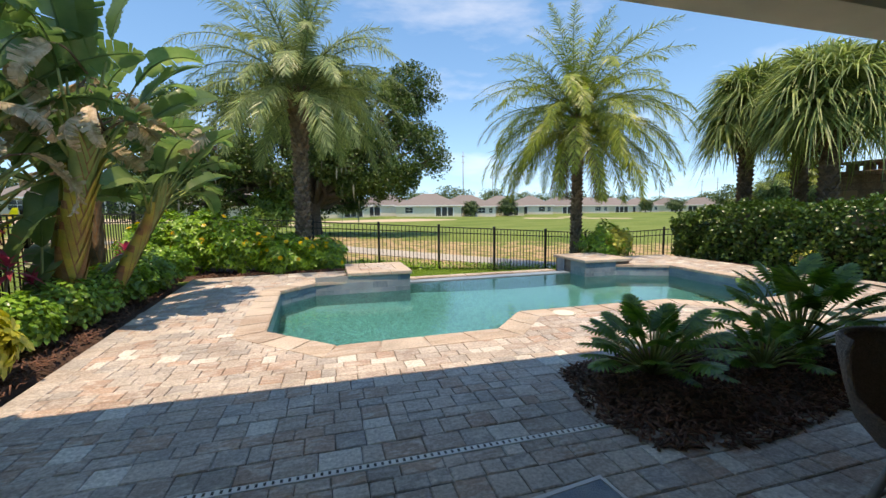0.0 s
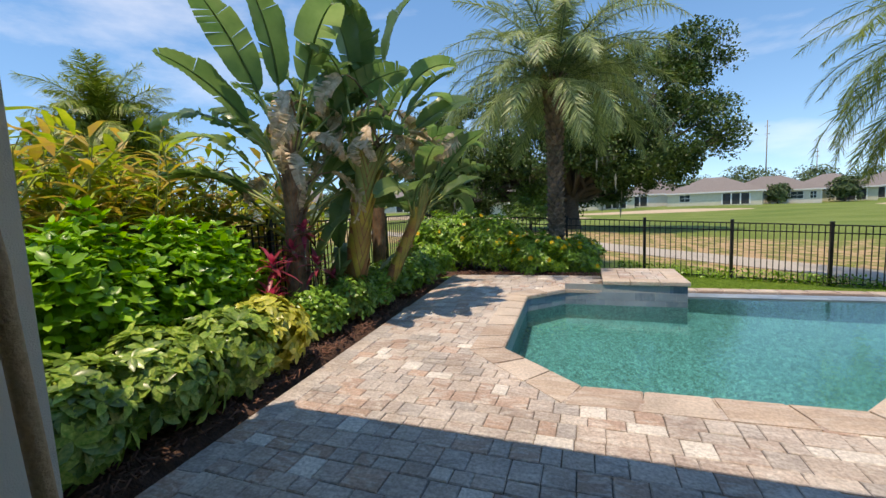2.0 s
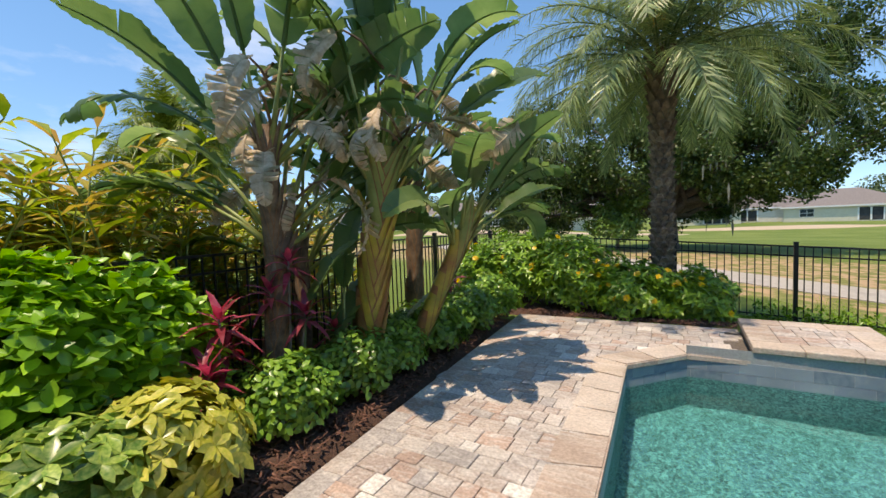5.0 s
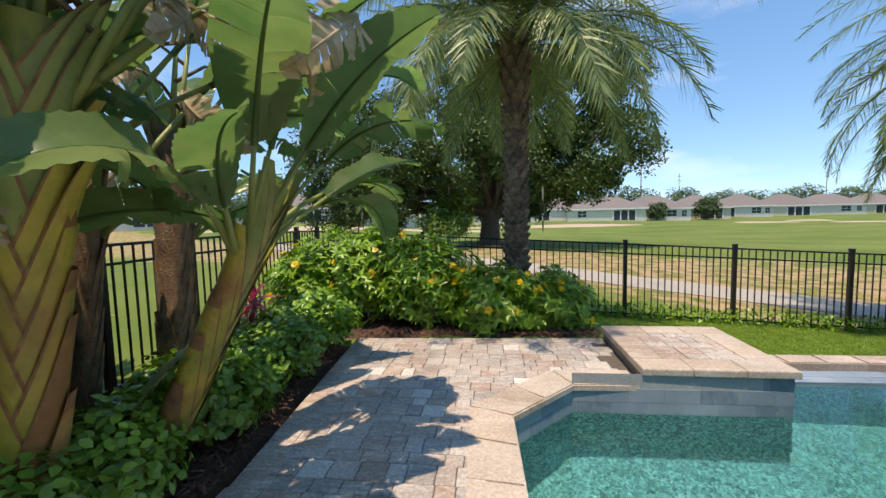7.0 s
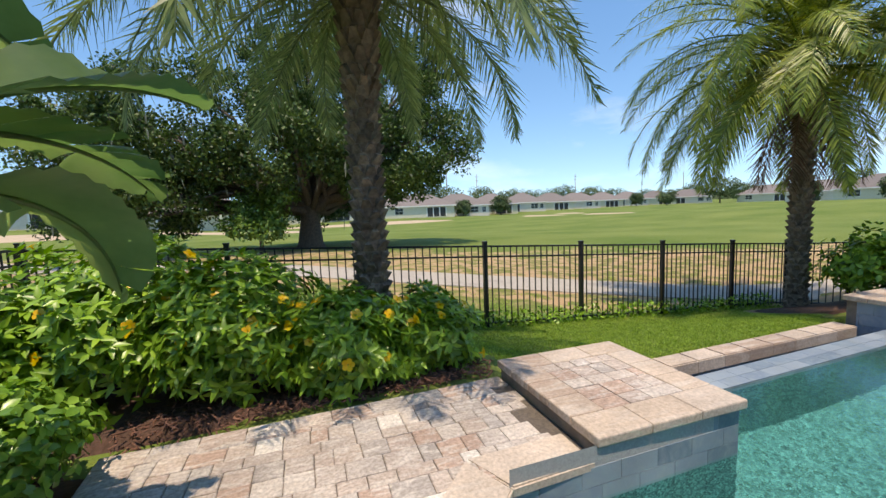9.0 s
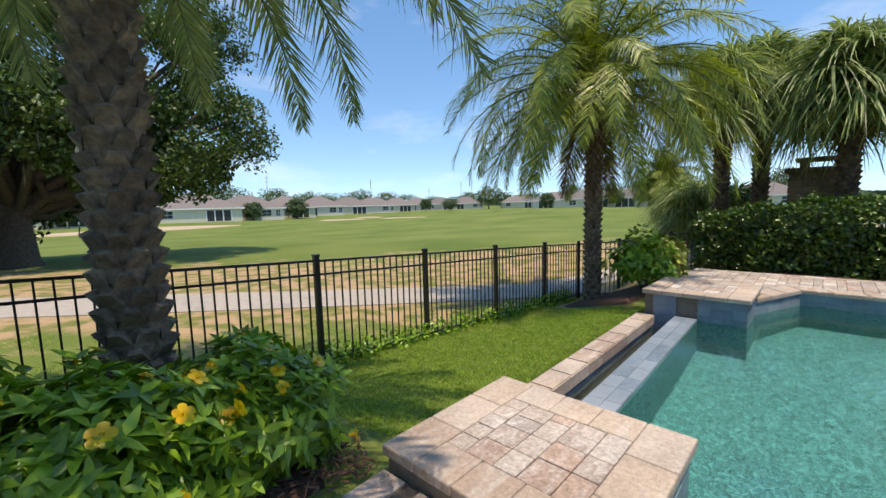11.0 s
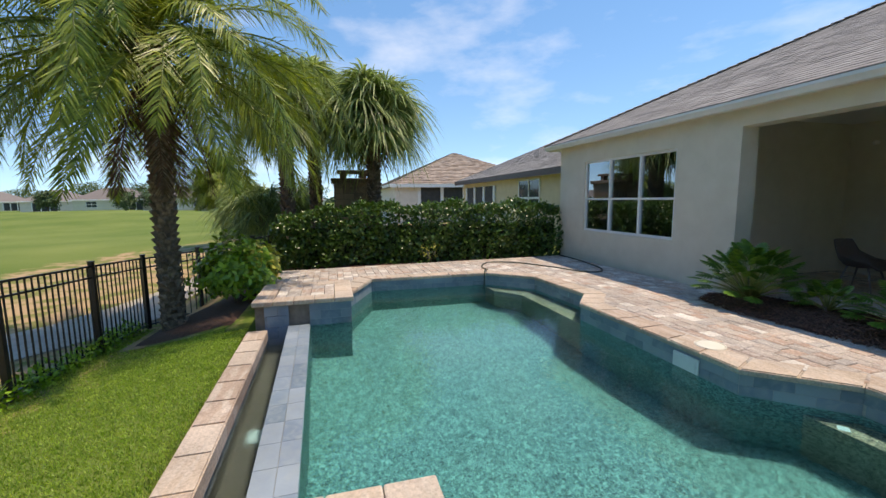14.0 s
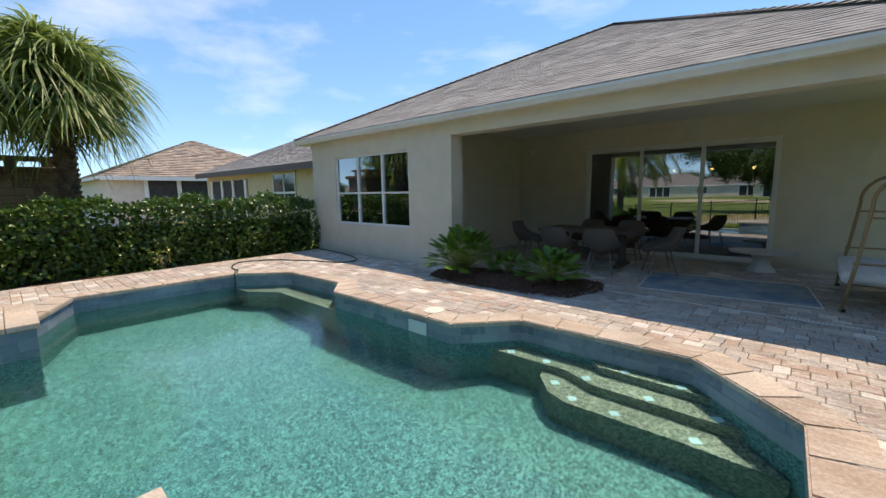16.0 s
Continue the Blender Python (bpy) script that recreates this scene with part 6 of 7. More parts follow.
def philodendron(x, y, z, n, seed, h, label):
    p = empty("philodendron", x, y, z)
    tagged(p, label, "plant", "philodendrons in the mulch")
    g = random.Random(seed)
    base = [philo_leaf(seed + k) for k in range(2)]
    tube("stem", [(0, 0, -0.05), (0.02, 0.03, h * 0.25)], [0.035, 0.03], M_STEM, p, sides=7)
    mes = []
    for V, F in base:
        ob = quads("leaf", V, F, M_PHILO)
        mes.append(ob.data)
        bpy.data.objects.remove(ob)
    for i in range(n):
        az, el = i * 137.5 + g.uniform(-15, 15), lerp(82, 14, (i / n) ** 0.8) + g.uniform(-8, 8)
        d = Vector((math.cos(radians(az)) * math.cos(radians(el)), math.sin(radians(az)) * math.cos(radians(el)), math.sin(radians(el))))
        L = h * g.uniform(0.75, 1.05)
        end = d * L + Vector((0, 0, 0.04))
        tube("petiole", [(0, 0, 0.02), d * L * 0.55 + Vector((0, 0, 0.06)), end], [0.010, 0.008, 0.006], M_PETIOLE, p, sides=5)
        ob = new("leaf", mes[i % 2])
        ob.parent = p
        s = g.uniform(0.75, 1.15) * (h / 0.6) ** 0.5
        ob.matrix_basis = Matrix.Translation(end) @ pose(0, 0, 0, g.uniform(-20, 20), lerp(-60, 5, i / n), az) @ Matrix.Diagonal((s, s, s, 1))


philodendron(4.35, 2.40, 0.07, 72, 151, 0.66, "large split-leaf philodendron in dark mulch")
philodendron(2.62, 2.28, 0.07, 52, 152, 0.46, "split-leaf philodendron with upright dark leaves in mulch")
philodendron(3.55, 2.12, 0.07, 26, 153, 0.32, "small split-leaf philodendron in dark mulch")

# ---- oak beyond the fence ----


def oak():
    x0, y0 = -0.95, 30.4
    z0 = ground_z(x0, y0)
    t = empty("oak_tree", x0, y0, z0)
    tagged(t, "old spreading live oak with dark leaves and hanging moss", "tree")
    g = np.random.RandomState(161)
    tube("trunk", [(0, 0, -0.3), (0, 0, 0.3), (0.05, 0, 1.5), (0.1, 0, 3.0)], [1.0, 0.70, 0.55, 0.5], M_BARK, t, sides=14)
    centres = []
    lobes = [((3.5, 0, 8.2), (4.8, 4.2, 3.2)), ((-5.5, 0, 6.6), (7.0, 4.5, 3.2)), ((6.8, -1, 6.2), (3.0, 3.0, 2.2)), ((0.5, 1, 9.6), (4.0, 3.6, 3.2)), ((-8.5, -1, 5.2), (4.2, 3.2, 2.4)), ((3.6, -3, 4.8), (3.6, 2.5, 1.9)), ((7.2, 0, 10.6), (2.0, 2.0, 1.9)), ((-1.5, -3.5, 5.0), (3.4, 2.0, 1.8)), ((-7.0, -2, 3.2), (3.2, 2.4, 1.9)), ((-10.0, -1, 3.0), (2.2, 2.0, 1.6)), ((4.6, -2, 3.6), (2.6, 2.0, 1.2)), ((0.5, 3, 3.4), (4.0, 1.5, 2.2))]
    for (cx, cy, cz), r in lobes:
        m = int(14 + 5.2 * r[0] * r[2])
        d = unit(g.normal(size=(m, 3)))
        for q in d * (0.55 + 0.45 * g.rand(m) ** 0.5)[:, None] * np.array(r):
            centres.append(np.array((cx, cy, cz)) + q)
    centres = np.array(centres)
    per = 240
    ball = unit(g.normal(size=(len(centres) * per, 3))) * (g.rand(len(centres) * per) ** 0.45)[:, None]
    P = np.repeat(centres, per, 0) + ball * np.repeat(g.uniform(0.45, 1.15, len(centres)), per)[:, None] * np.array([1.0, 1.0, 0.85])
    n = len(P)
    V, F = blades(P, unit(g.normal(size=(n, 3)) + np.array([0, 0, -0.1])), unit(g.normal(size=(n, 3)) * 0.7 + np.array([0, 0, 1.0])), g.uniform(0.12, 0.22, n), g.uniform(0.04, 0.075, n), SHORT, bend=0.15)
    quads("crown", V, F, M_OAK, t)["kind"] = "stuff"
    items = []
    pick = centres[g.choice(len(centres), 70, replace=False)]
    for q in pick:
        a = np.array((0.1, 0, g.uniform(1.8, 3.0)))
        m1, m2 = a + (q - a) * 0.4 + g.normal(size=3) * 0.4, a + (q - a) * 0.75 + g.normal(size=3) * 0.3
        tv, tf = tube_data([tuple(a), tuple(m1), tuple(m2), tuple(q)], [0.28, 0.17, 0.09, 0.03], 7, False)
        items.append((np.array([tuple(v) for v in tv]), np.array(tf)))
    V, F = merge(*items)
    quads("branching", V, F, M_BARK, t, smooth=True)
    low = centres[centres[:, 2] < 6.5]
    low = low[low[:, 0] < 3.5]
    m = 420
    P = low[g.choice(len(low), m)] + g.normal(size=(m, 3)) * 0.5
    V, F = blades(P, np.tile((0.05, 0, -1.0), (m, 1)) + g.normal(size=(m, 3)) * 0.08, unit(g.normal(size=(m, 3)) * np.array([1, 1, 0.05])), g.uniform(0.3, 0.9, m), g.uniform(0.03, 0.07, m), LANCE)
    quads("hanging_moss", V, F, M_MOSS, t)["kind"] = "stuff"


oak()


def small_tree(x, y, r, seed, label):
    t = empty("small_tree", x, y, ground_z(x, y))
    tagged(t, label, "tree")
    tube("trunk", [(0, 0, -0.2), (0.05, 0, r * 0.9)], [0.12, 0.08], M_BARK, t, sides=7)
    balls = []
    g = random.Random(seed)
    for k in range(15):
        a, q = g.uniform(0, 6.28), g.uniform(0.2, 0.75) * r
        c = (q * math.cos(a), q * math.sin(a), r * g.uniform(0.55, 1.75))
        balls.append(leaf_ball(420, (0.40 * r, 0.40 * r, 0.34 * r), seed + k, 0.17, 0.05, up=0.5, lump=0.3, centre=c))
    V, F = merge(*balls)
    quads("crown", V, F, M_SMALLTREE, t)["kind"] = "stuff"


M_SMALLTREE = leafm("small_tree_leaf", (0.07, 0.15, 0.022), (0.15, 0.25, 0.04), island=0.45)
small_tree(-3.3, 27.6, 1.75, 165, "low bushy bright green tree beside the oak trunk")

# ---- houses ----
M_YELLOW = mat("yellow_stucco", (0.62, 0.50, 0.33), (0.68, 0.56, 0.38), scale=3, rough=0.9, bump=0.2, bump_scale=120)
M_CREAM = mat("cream_stucco", (0.62, 0.57, 0.44), (0.68, 0.63, 0.50), scale=3, rough=0.9, bump=0.1)
M_GREYWALL = mat("pale_grey_stucco", (0.66, 0.59, 0.51), (0.73, 0.66, 0.58), scale=3, rough=0.9, bump=0.1)
M_BROWN = mat("brown_fascia", (0.06, 0.035, 0.028), (0.09, 0.05, 0.04), scale=8, rough=0.5, bump=0.05)
M_FARROOF = mat("far_shingle", (0.17, 0.145, 0.13), (0.225, 0.195, 0.178), scale=6, rough=0.95, bump=0.2, bump_scale=20, rand=0.12)
M_TILEROOF = pieces_mat("concrete_roof_tile", [(0.34, 0.25, 0.19), (0.40, 0.30, 0.23), (0.30, 0.22, 0.17), (0.44, 0.34, 0.27), (0.36, 0.29, 0.24)], scale=10, rough=0.9, bump=0.3, per_object=False, cloud=(0.46, 0.40, 0.34))
M_GREYTILE = pieces_mat("grey_roof_tile", [(0.20, 0.18, 0.165), (0.25, 0.225, 0.20), (0.17, 0.155, 0.145)], scale=10, rough=0.9, bump=0.3, per_object=False, cloud=(0.32, 0.29, 0.26))
M_DARKGLASS = mat("dark_window_glass", (0.03, 0.045, 0.055), (0.05, 0.065, 0.075), scale=2, rough=0.06, bump=0.0, spec=0.8)
M_SCREEN = mat("dark_porch_screen", (0.025, 0.027, 0.03), (0.05, 0.052, 0.055), scale=3, rough=0.7, bump=0.0)


def hip_house(name, x, y, z, rz, w, d, wall_h, slope, wall_m, roof_m, label, windows=(), fascia=None, courses=0, course_h=0.02, gable=False, group="", over=0.45):
    """A one-storey house: walls, hip roof with fascia, windows on its front (the -y side of its own axes)."""
    h = empty(name, x, y, z, rz)
    tagged(h, label, "house", group)
    W, D = w / 2, d / 2
    for nm, dims in (("wall", (-W, W, -D, -D + 0.2, -0.5, wall_h)), ("wall", (-W, W, D - 0.2, D, -0.5, wall_h)), ("wall", (-W, -W + 0.2, -D + 0.2, D - 0.2, -0.5, wall_h)), ("wall", (W - 0.2, W, -D + 0.2, D - 0.2, -0.5, wall_h))):
        boxed(nm, dims, wall_m, h)
    E0, E1, e = W + over, D + over, wall_h + 0.02
    run = min(E0, E1)
    top = e + run * slope
    if E0 >= E1:
        r0, r1 = Vector((-E0 + run, 0, top)), Vector((E0 - run, 0, top))
    else:
        r0, r1 = Vector((0, -E1 + run, top)), Vector((0, E1 - run, top))
    c = [Vector((-E0, -E1, e)), Vector((E0, -E1, e)), Vector((E0, E1, e)), Vector((-E0, E1, e))]
    if E0 >= E1:
        planes = [(c[0], c[1], r1, r0), (c[1], c[2], r1, r1), (c[2], c[3], r0, r1), (c[3], c[0], r0, r0)]
    else:
        planes = [(c[0], c[1], r0, r0), (c[1], c[2], r1, r0), (c[2], c[3], r1, r1), (c[3], c[0], r0, r1)]
    V, F = [], []
    for q in planes:
        o = len(V)
        V += [q[0], q[1], q[2]] + ([q[3]] if (q[3] - q[2]).length > 1e-4 else [])
        F.append(tuple(range(o, len(V))))
    roof = raw("roof", V + [v - Vector((0, 0, 0.16)) for v in c], F + [(len(V) + 3, len(V) + 2, len(V) + 1, len(V))], roof_m, h)
    if courses:
        for k, q in enumerate(planes):
            shingle_roof(roof, *q, courses, roof_m, tab=0.35, seed=k + 3, lift=course_h)
    bm = bmesh.new()
    for dims in ((-E0, E0, -E1 - 0.03, -E1, e - 0.24, e + 0.02), (-E0, E0, E1, E1 + 0.03, e - 0.17, e + 0.02), (-E0 - 0.03, -E0, -E1, E1, e - 0.17, e + 0.02), (E0, E0 + 0.03, -E1, E1, e - 0.17, e + 0.02)):
        box(bm, *dims)
    part("fascia", bm, fascia or M_WHITE, h)
    for (cx, z0, ww, hh, kind) in windows:
        if kind == "porch":
            s = boxed("porch_screen", (cx - ww / 2, cx + ww / 2, -D - 0.02, -D + 0.05, z0, z0 + hh), M_SCREEN, h, "dark screened porch opening")
            for k in range(int(ww / 2.2) + 2):
                xx = lerp(cx - ww / 2, cx + ww / 2, k / (int(ww / 2.2) + 1))
                boxed("porch_post", (xx - 0.12, xx + 0.12, -D - 0.09, -D - 0.025, z0, z0 + hh), M_WHITE, s)
        else:
            wn = boxed("window", (cx - ww / 2, cx + ww / 2, -D - 0.02, -D + 0.04, z0, z0 + hh), M_DARKGLASS, h)
            bm = bmesh.new()
            t = 0.07
            for a, b, p, q in ((cx - ww / 2 - t, cx + ww / 2 + t, z0 - t, z0), (cx - ww / 2 - t, cx + ww / 2 + t, z0 + hh, z0 + hh + t), (cx - ww / 2 - t, cx - ww / 2, z0, z0 + hh), (cx + ww / 2, cx + ww / 2 + t, z0, z0 + hh),
                               (cx - 0.03, cx + 0.03, z0, z0 + hh), (cx - ww / 2, cx + ww / 2, z0 + hh * 0.47, z0 + hh * 0.53)):
                box(bm, a, b, -D - 0.045, -D - 0.021, p, q)
            part("frame", bm, M_WHITE, wn)
    if gable:
        V = [(-3.2, -D - 1.3, wall_h), (3.2, -D - 1.3, wall_h), (0, -D - 1.3, wall_h + 1.9), (-3.2, 0, wall_h), (3.2, 0, wall_h), (0, 0, wall_h + 1.9)]
        raw("gable_wall", [(x_ * 0.88, y_, z_ - (0.22 if z_ > wall_h else 0)) for x_, y_, z_ in V], [(0, 1, 2)], wall_m, h)
        raw("gable_roof", V, [(0, 2, 5, 3), (1, 4, 5, 2)], roof_m, h)
        for sx in (-2.6, 2.6):
            boxed("porch_column", (sx - 0.2, sx + 0.2, -D - 1.25, -D - 0.9, -0.3, wall_h), wall_m, h)
    return h


# neighbours
hip_house("neighbour_house", 19.4, -6.2, -0.02, 180, 12.6, 12.0, 2.72, 0.46, M_YELLOW, M_SHINGLE, "yellow stucco house with a shingle roof and brown fascia",
          windows=((3.0, 0.85, 1.9, 1.55, "window"), (-3.2, 0.0, 4.6, 2.3, "porch")), fascia=M_BROWN, courses=40)
hip_house("neighbour_house", 38.0, -3.2, -0.02, -90, 13.5, 14.0, 2.75, 0.45, M_GREYWALL, M_TILEROOF, "pale stucco house with a brown concrete tile roof and screened porch",
          windows=((0.6, 0.25, 11.0, 2.3, "porch"),), courses=24, course_h=0.05)
hip_house("neighbour_house", -13.8, -4.2, 0.3, 180, 13.4, 14.0, 2.85, 0.45, M_CREAM, M_GREYTILE, "cream stucco house with a grey tile roof beyond the ginger",
          windows=((-4.0, 0.9, 1.6, 1.4, "window"),), courses=24, course_h=0.05)

# row of houses across the golf course
rng = random.Random(17)
for k, (az, dist) in enumerate(((-41, 82), (-28.5, 86), (-12.3, 82), (2, 104), (8.5, 108), (15.2, 104), (20.5, 112), (25.2, 122), (29.4, 134), (33.2, 148), (36.6, 162), (39.8, 176), (42.8, 190), (46, 200), (49.5, 205), (57, 190), (61.5, 160), (66, 140), (71.5, 128), (77.5, 120), (84, 128))):
    x, y = -1 + dist * math.sin(radians(az)), 6 + dist * math.cos(radians(az))
    wm = (M_GREYWALL, M_CREAM, M_GREYWALL, M_CREAM)[k % 4] if az > 0 else (M_GREYWALL, M_GREYWALL, M_CREAM)[k % 3]
    w = rng.uniform(14.5, 17.5)
    wins = [(-w * 0.30, 0.9, 1.9, 1.4, "window"), (w * 0.24, 0.1, 4.6, 2.2, "porch")] if k % 2 else [(w * 0.27, 0.9, 1.9, 1.4, "window"), (-w * 0.20, 0.1, 5.0, 2.2, "porch"), (w * 0.42, 0.9, 0.9, 1.3, "window")]
    hip_house("distant_house", x, y, ground_z(x, y), -az, w, 13.0, 2.75, 0.46, wm, M_FARROOF, "distant one-storey stucco house with a grey-brown hip roof", wins, group="houses across the golf course", gable=(az == -12.3))

# ---- distant trees ----


def far_tree_mesh(seed, r, n=2400, leaf=0.42):
    return leaf_ball(n, r, seed, leaf, leaf * 0.42, prof=SHORT, up=0.4, spread=0.6, fold=0.0, inner=0.4, lump=0.28, low=-0.8, centre=(0, 0, r[2] * 1.25))


def far_tree(name, r, seed, label):
    t = empty(name)
    tagged(t, label, "tree", "distant trees")
    tube("trunk", [(0, 0, -0.3), (0, 0, r[2] * 0.7)], [0.22, 0.14], M_BARK, t, sides=6)
    V, F = far_tree_mesh(seed, r)
    quads("crown", V, F, M_FARTREE, t)["kind"] = "stuff"
    return t


protos = [far_tree("distant_tree", (2.3, 2.3, 2.1), 171, "rounded green tree beside a distant house"), far_tree("distant_tree", (3.2, 3.2, 2.4), 172, "broad dark green tree beside a distant house"), far_tree("distant_tree", (5.5, 4.0, 3.0), 173, "broad dark tree behind the distant roofs")]
spots = [(21.3, 104, 0), (26.6, 112, 0), (-20, 75, 1), (-36, 72, 1), (-6, 92, 1), (43.9, 165, 0), (47.3, 160, 1), (52.7, 180, 2), (60.5, 140, 0), (66.5, 118, 0), (69, 122, 1), (74.5, 112, 0), (80, 108, 0), (3.5, 98, 1), (18, 132, 2), (24, 140, 2),
         (30.5, 160, 2), (35, 185, 2), (38.5, 190, 2), (41, 205, 2), (45, 230, 2), (50, 235, 2), (55, 230, 2), (59, 220, 2), (64, 190, 2), (68.5, 170, 2), (73, 160, 2), (-15, 105, 2), (-25, 110, 2), (-32, 105, 2), (10.5, 135, 2), (0, 130, 2), (13, 150, 2), (79, 150, 2), (86, 140, 2), (-47, 90, 2), (-60, 70, 2), (-70, 60, 2), (28, 175, 2), (33, 200, 2), (48.5, 250, 2)]
for k, (az, dist, kind) in enumerate(spots):
    x, y = -1 + dist * math.sin(radians(az)), 6 + dist * math.cos(radians(az))
    s = (0.85 + 0.3 * ((k * 37) % 10) / 10) * (1.25 if kind == 2 else 1.0)
    m = pose(x, y, ground_z(x, y), 0, 0, 53 * k)
    ob = protos[kind]
    if k in (0, 2, 7):
        ob.matrix_basis = m
        c = ob
    else:
        c = copy_thing(ob, m)
    c.scale = (s, s, s)

# a wooded skyline all round, far off
def treeline():
    g = np.random.RandomState(181)
    n = 42000
    az = g.uniform(0, 2 * np.pi, n)
    d = g.uniform(420, 560, n)
    h = 4.2 + 2.2 * np.sin(az * 23) + 1.4 * np.sin(az * 61)
    P = np.stack([d * np.sin(az), d * np.cos(az), g.rand(n) * h - 1.0], 1)
    V, F = blades(P, unit(g.normal(size=(n, 3)) + np.array([0, 0, 0.6])), unit(np.stack([-np.sin(az), -np.cos(az), g.rand(n)], 1)), g.uniform(2.5, 4.0, n), g.uniform(1.8, 2.8, n), OVAL)
    tagged(quads("distant_woods", V, F, M_FARTREE), "low line of distant woods on the horizon", "woods", kind="stuff")


treeline()

# poles and mast on the skyline
for az, dist, hgt, r in ((19.1, 300, 44, 0.45), (23.3, 280, 24, 0.3), (36.5, 300, 22, 0.3), (49.0, 320, 20, 0.3), (50.5, 330, 22, 0.3), (44.5, 330, 16, 0.3)):
    x, y = -1 + dist * math.sin(radians(az)), 6 + dist * math.cos(radians(az))
    m = empty("mast", x, y, -0.8)
    tagged(m, "thin grey mast on the skyline", "mast", "skyline masts")
    tube("pole", [(0, 0, 0), (0, 0, hgt)], [r, r * 0.5], M_STEM, m, sides=5)
    for q in (0.82, 0.92):
        boxed("crossarm", (-r * 3, r * 3, -0.15, 0.15, hgt * q, hgt * q + 0.25), M_STEM, m)

# bunkers
M_BUNKER = mat("bunker_sand", (0.46, 0.34, 0.22), (0.54, 0.42, 0.29), scale=2, rough=0.95, bump=0.2)


def bunker(az, dist, w, d, seed):
    g = random.Random(seed)
    x, y = -1 + dist * math.sin(radians(az)), 6 + dist * math.cos(radians(az))
    pts = []
    for k in range(22):
        a = 2 * math.pi * k / 22
        r = 1 + 0.18 * math.sin(3 * a + seed) + g.uniform(-.05, .05)
        u, v = math.cos(a) * w / 2 * r, math.sin(a) * d / 2 * r
        c, s = math.cos(-radians(az)), math.sin(-radians(az))
        pts.append((x + u * c - v * s, y + u * s + v * c))
    patch("sand_bunker", pts, lambda px, py: ground_z(px, py) + 0.12, M_BUNKER, "pale sand bunker on the fairway", 0.0, "bunker")


for q in ((32, 88, 9, 7, 1), (40.3, 92, 10, 8, 2), (35.8, 105, 7, 6, 3), (8, 80, 34, 9, 4), (-9, 62, 26, 7, 5), (-27, 60, 24, 8, 6)):
    bunker(*q)

# ---- stone chimney beyond the hedge ----
M_STONE = pieces_mat("brown_stone", [(0.16, 0.10, 0.07), (0.22, 0.14, 0.10), (0.28, 0.19, 0.13), (0.19, 0.13, 0.10), (0.34, 0.24, 0.17)], scale=12, rough=0.9, bump=0.5, cloud=(0.36, 0.28, 0.21))
ch = empty("outdoor_fireplace", 14.9, 7.5, -0.1, 0)
tagged(ch, "brown stacked stone outdoor fireplace beyond the hedge", "fireplace")
boxed("core", (-0.60, 0.60, -0.60, 0.60, 0, 2.28), M_SAND, ch)
rng = random.Random(23)
for face in range(4):
    z = 0.0
    row = 0
    while z < 2.2:
        s = -0.64
        while s < 0.6:
            w = min(rng.uniform(0.25, 0.5), 0.64 - s)
            bm = bmesh.new()
            box(bm, s + 0.006, s + w - 0.006, -0.66 - rng.uniform(0, 0.02), -0.6, z + 0.006, z + 0.184, bevel=0.0)
            ob = part("stone", bm, M_STONE, ch)
            ob.matrix_basis = pose(0, 0, 0, 0, 0, face * 90)
            s += w
        z += 0.19
boxed("cap", (-0.76, 0.76, -0.76, 0.76, 2.28, 2.42), M_STONE, ch, bevel=0.02)
for sx in (-0.35, 0.35):
    for sy in (-0.35, 0.35):
        boxed("flue_leg", (sx - 0.1, sx + 0.1, sy - 0.1, sy + 0.1, 2.42, 2.62), M_STONE, ch)
boxed("top_slab", (-0.55, 0.55, -0.55, 0.55, 2.62, 2.70), M_STONE, ch, bevel=0.015)

# palms and palmettos of the neighbours
m_small = date_palm("small_palm", 20.5, 13.0, -0.3, 2.3, 1.8, 191, M_PALM2, 0.16, "small feathery palm beyond the hedge")
copy_thing(m_small, pose(-14.6, 9.9, 0.3, 0, 0, 40)).scale = (1.45, 1.45, 1.45)
for x, y, h, sd in ((15.2, 10.6, 1.1, 193), (15.0, 9.4, 0.9, 194), (16.5, 11.4, 1.3, 195)):
    fan_palm(x, y, -0.1, h, sd, 0.8, 30)

# ---- covered patio furniture ----
M_WICKER = mat("brown_woven_resin", (0.15, 0.11, 0.095), (0.25, 0.19, 0.165), scale=90, rough=0.7, bump=0.9, bump_scale=160)
M_TABLE = mat("dark_table_wood", (0.085, 0.055, 0.045), (0.14, 0.095, 0.075), scale=14, rough=0.5, bump=0.15)
M_LEG = mat("taupe_metal", (0.20, 0.17, 0.16), (0.25, 0.22, 0.20), scale=20, rough=0.45, bump=0.05)
M_RATTAN = mat("rattan", (0.34, 0.22, 0.11), (0.46, 0.31, 0.17), scale=60, rough=0.6, bump=0.5, bump_scale=90)
M_CUSHION = mat("white_cushion", (0.66, 0.66, 0.66), (0.74, 0.74, 0.74), scale=6, rough=0.95, bump=0.25, bump_scale=40)
M_RUG = mat("blue_rug", (0.20, 0.27, 0.33), (0.34, 0.40, 0.44), scale=5, rough=1.0, bump=0.5, bump_scale=140, c3=(0.10, 0.19, 0.32), c3_scale=1.6, c3_at=0.5)
M_TERRAZZO = mat("pale_terrazzo", (0.55, 0.54, 0.52), (0.66, 0.65, 0.63), scale=40, rough=0.4, bump=0.03)


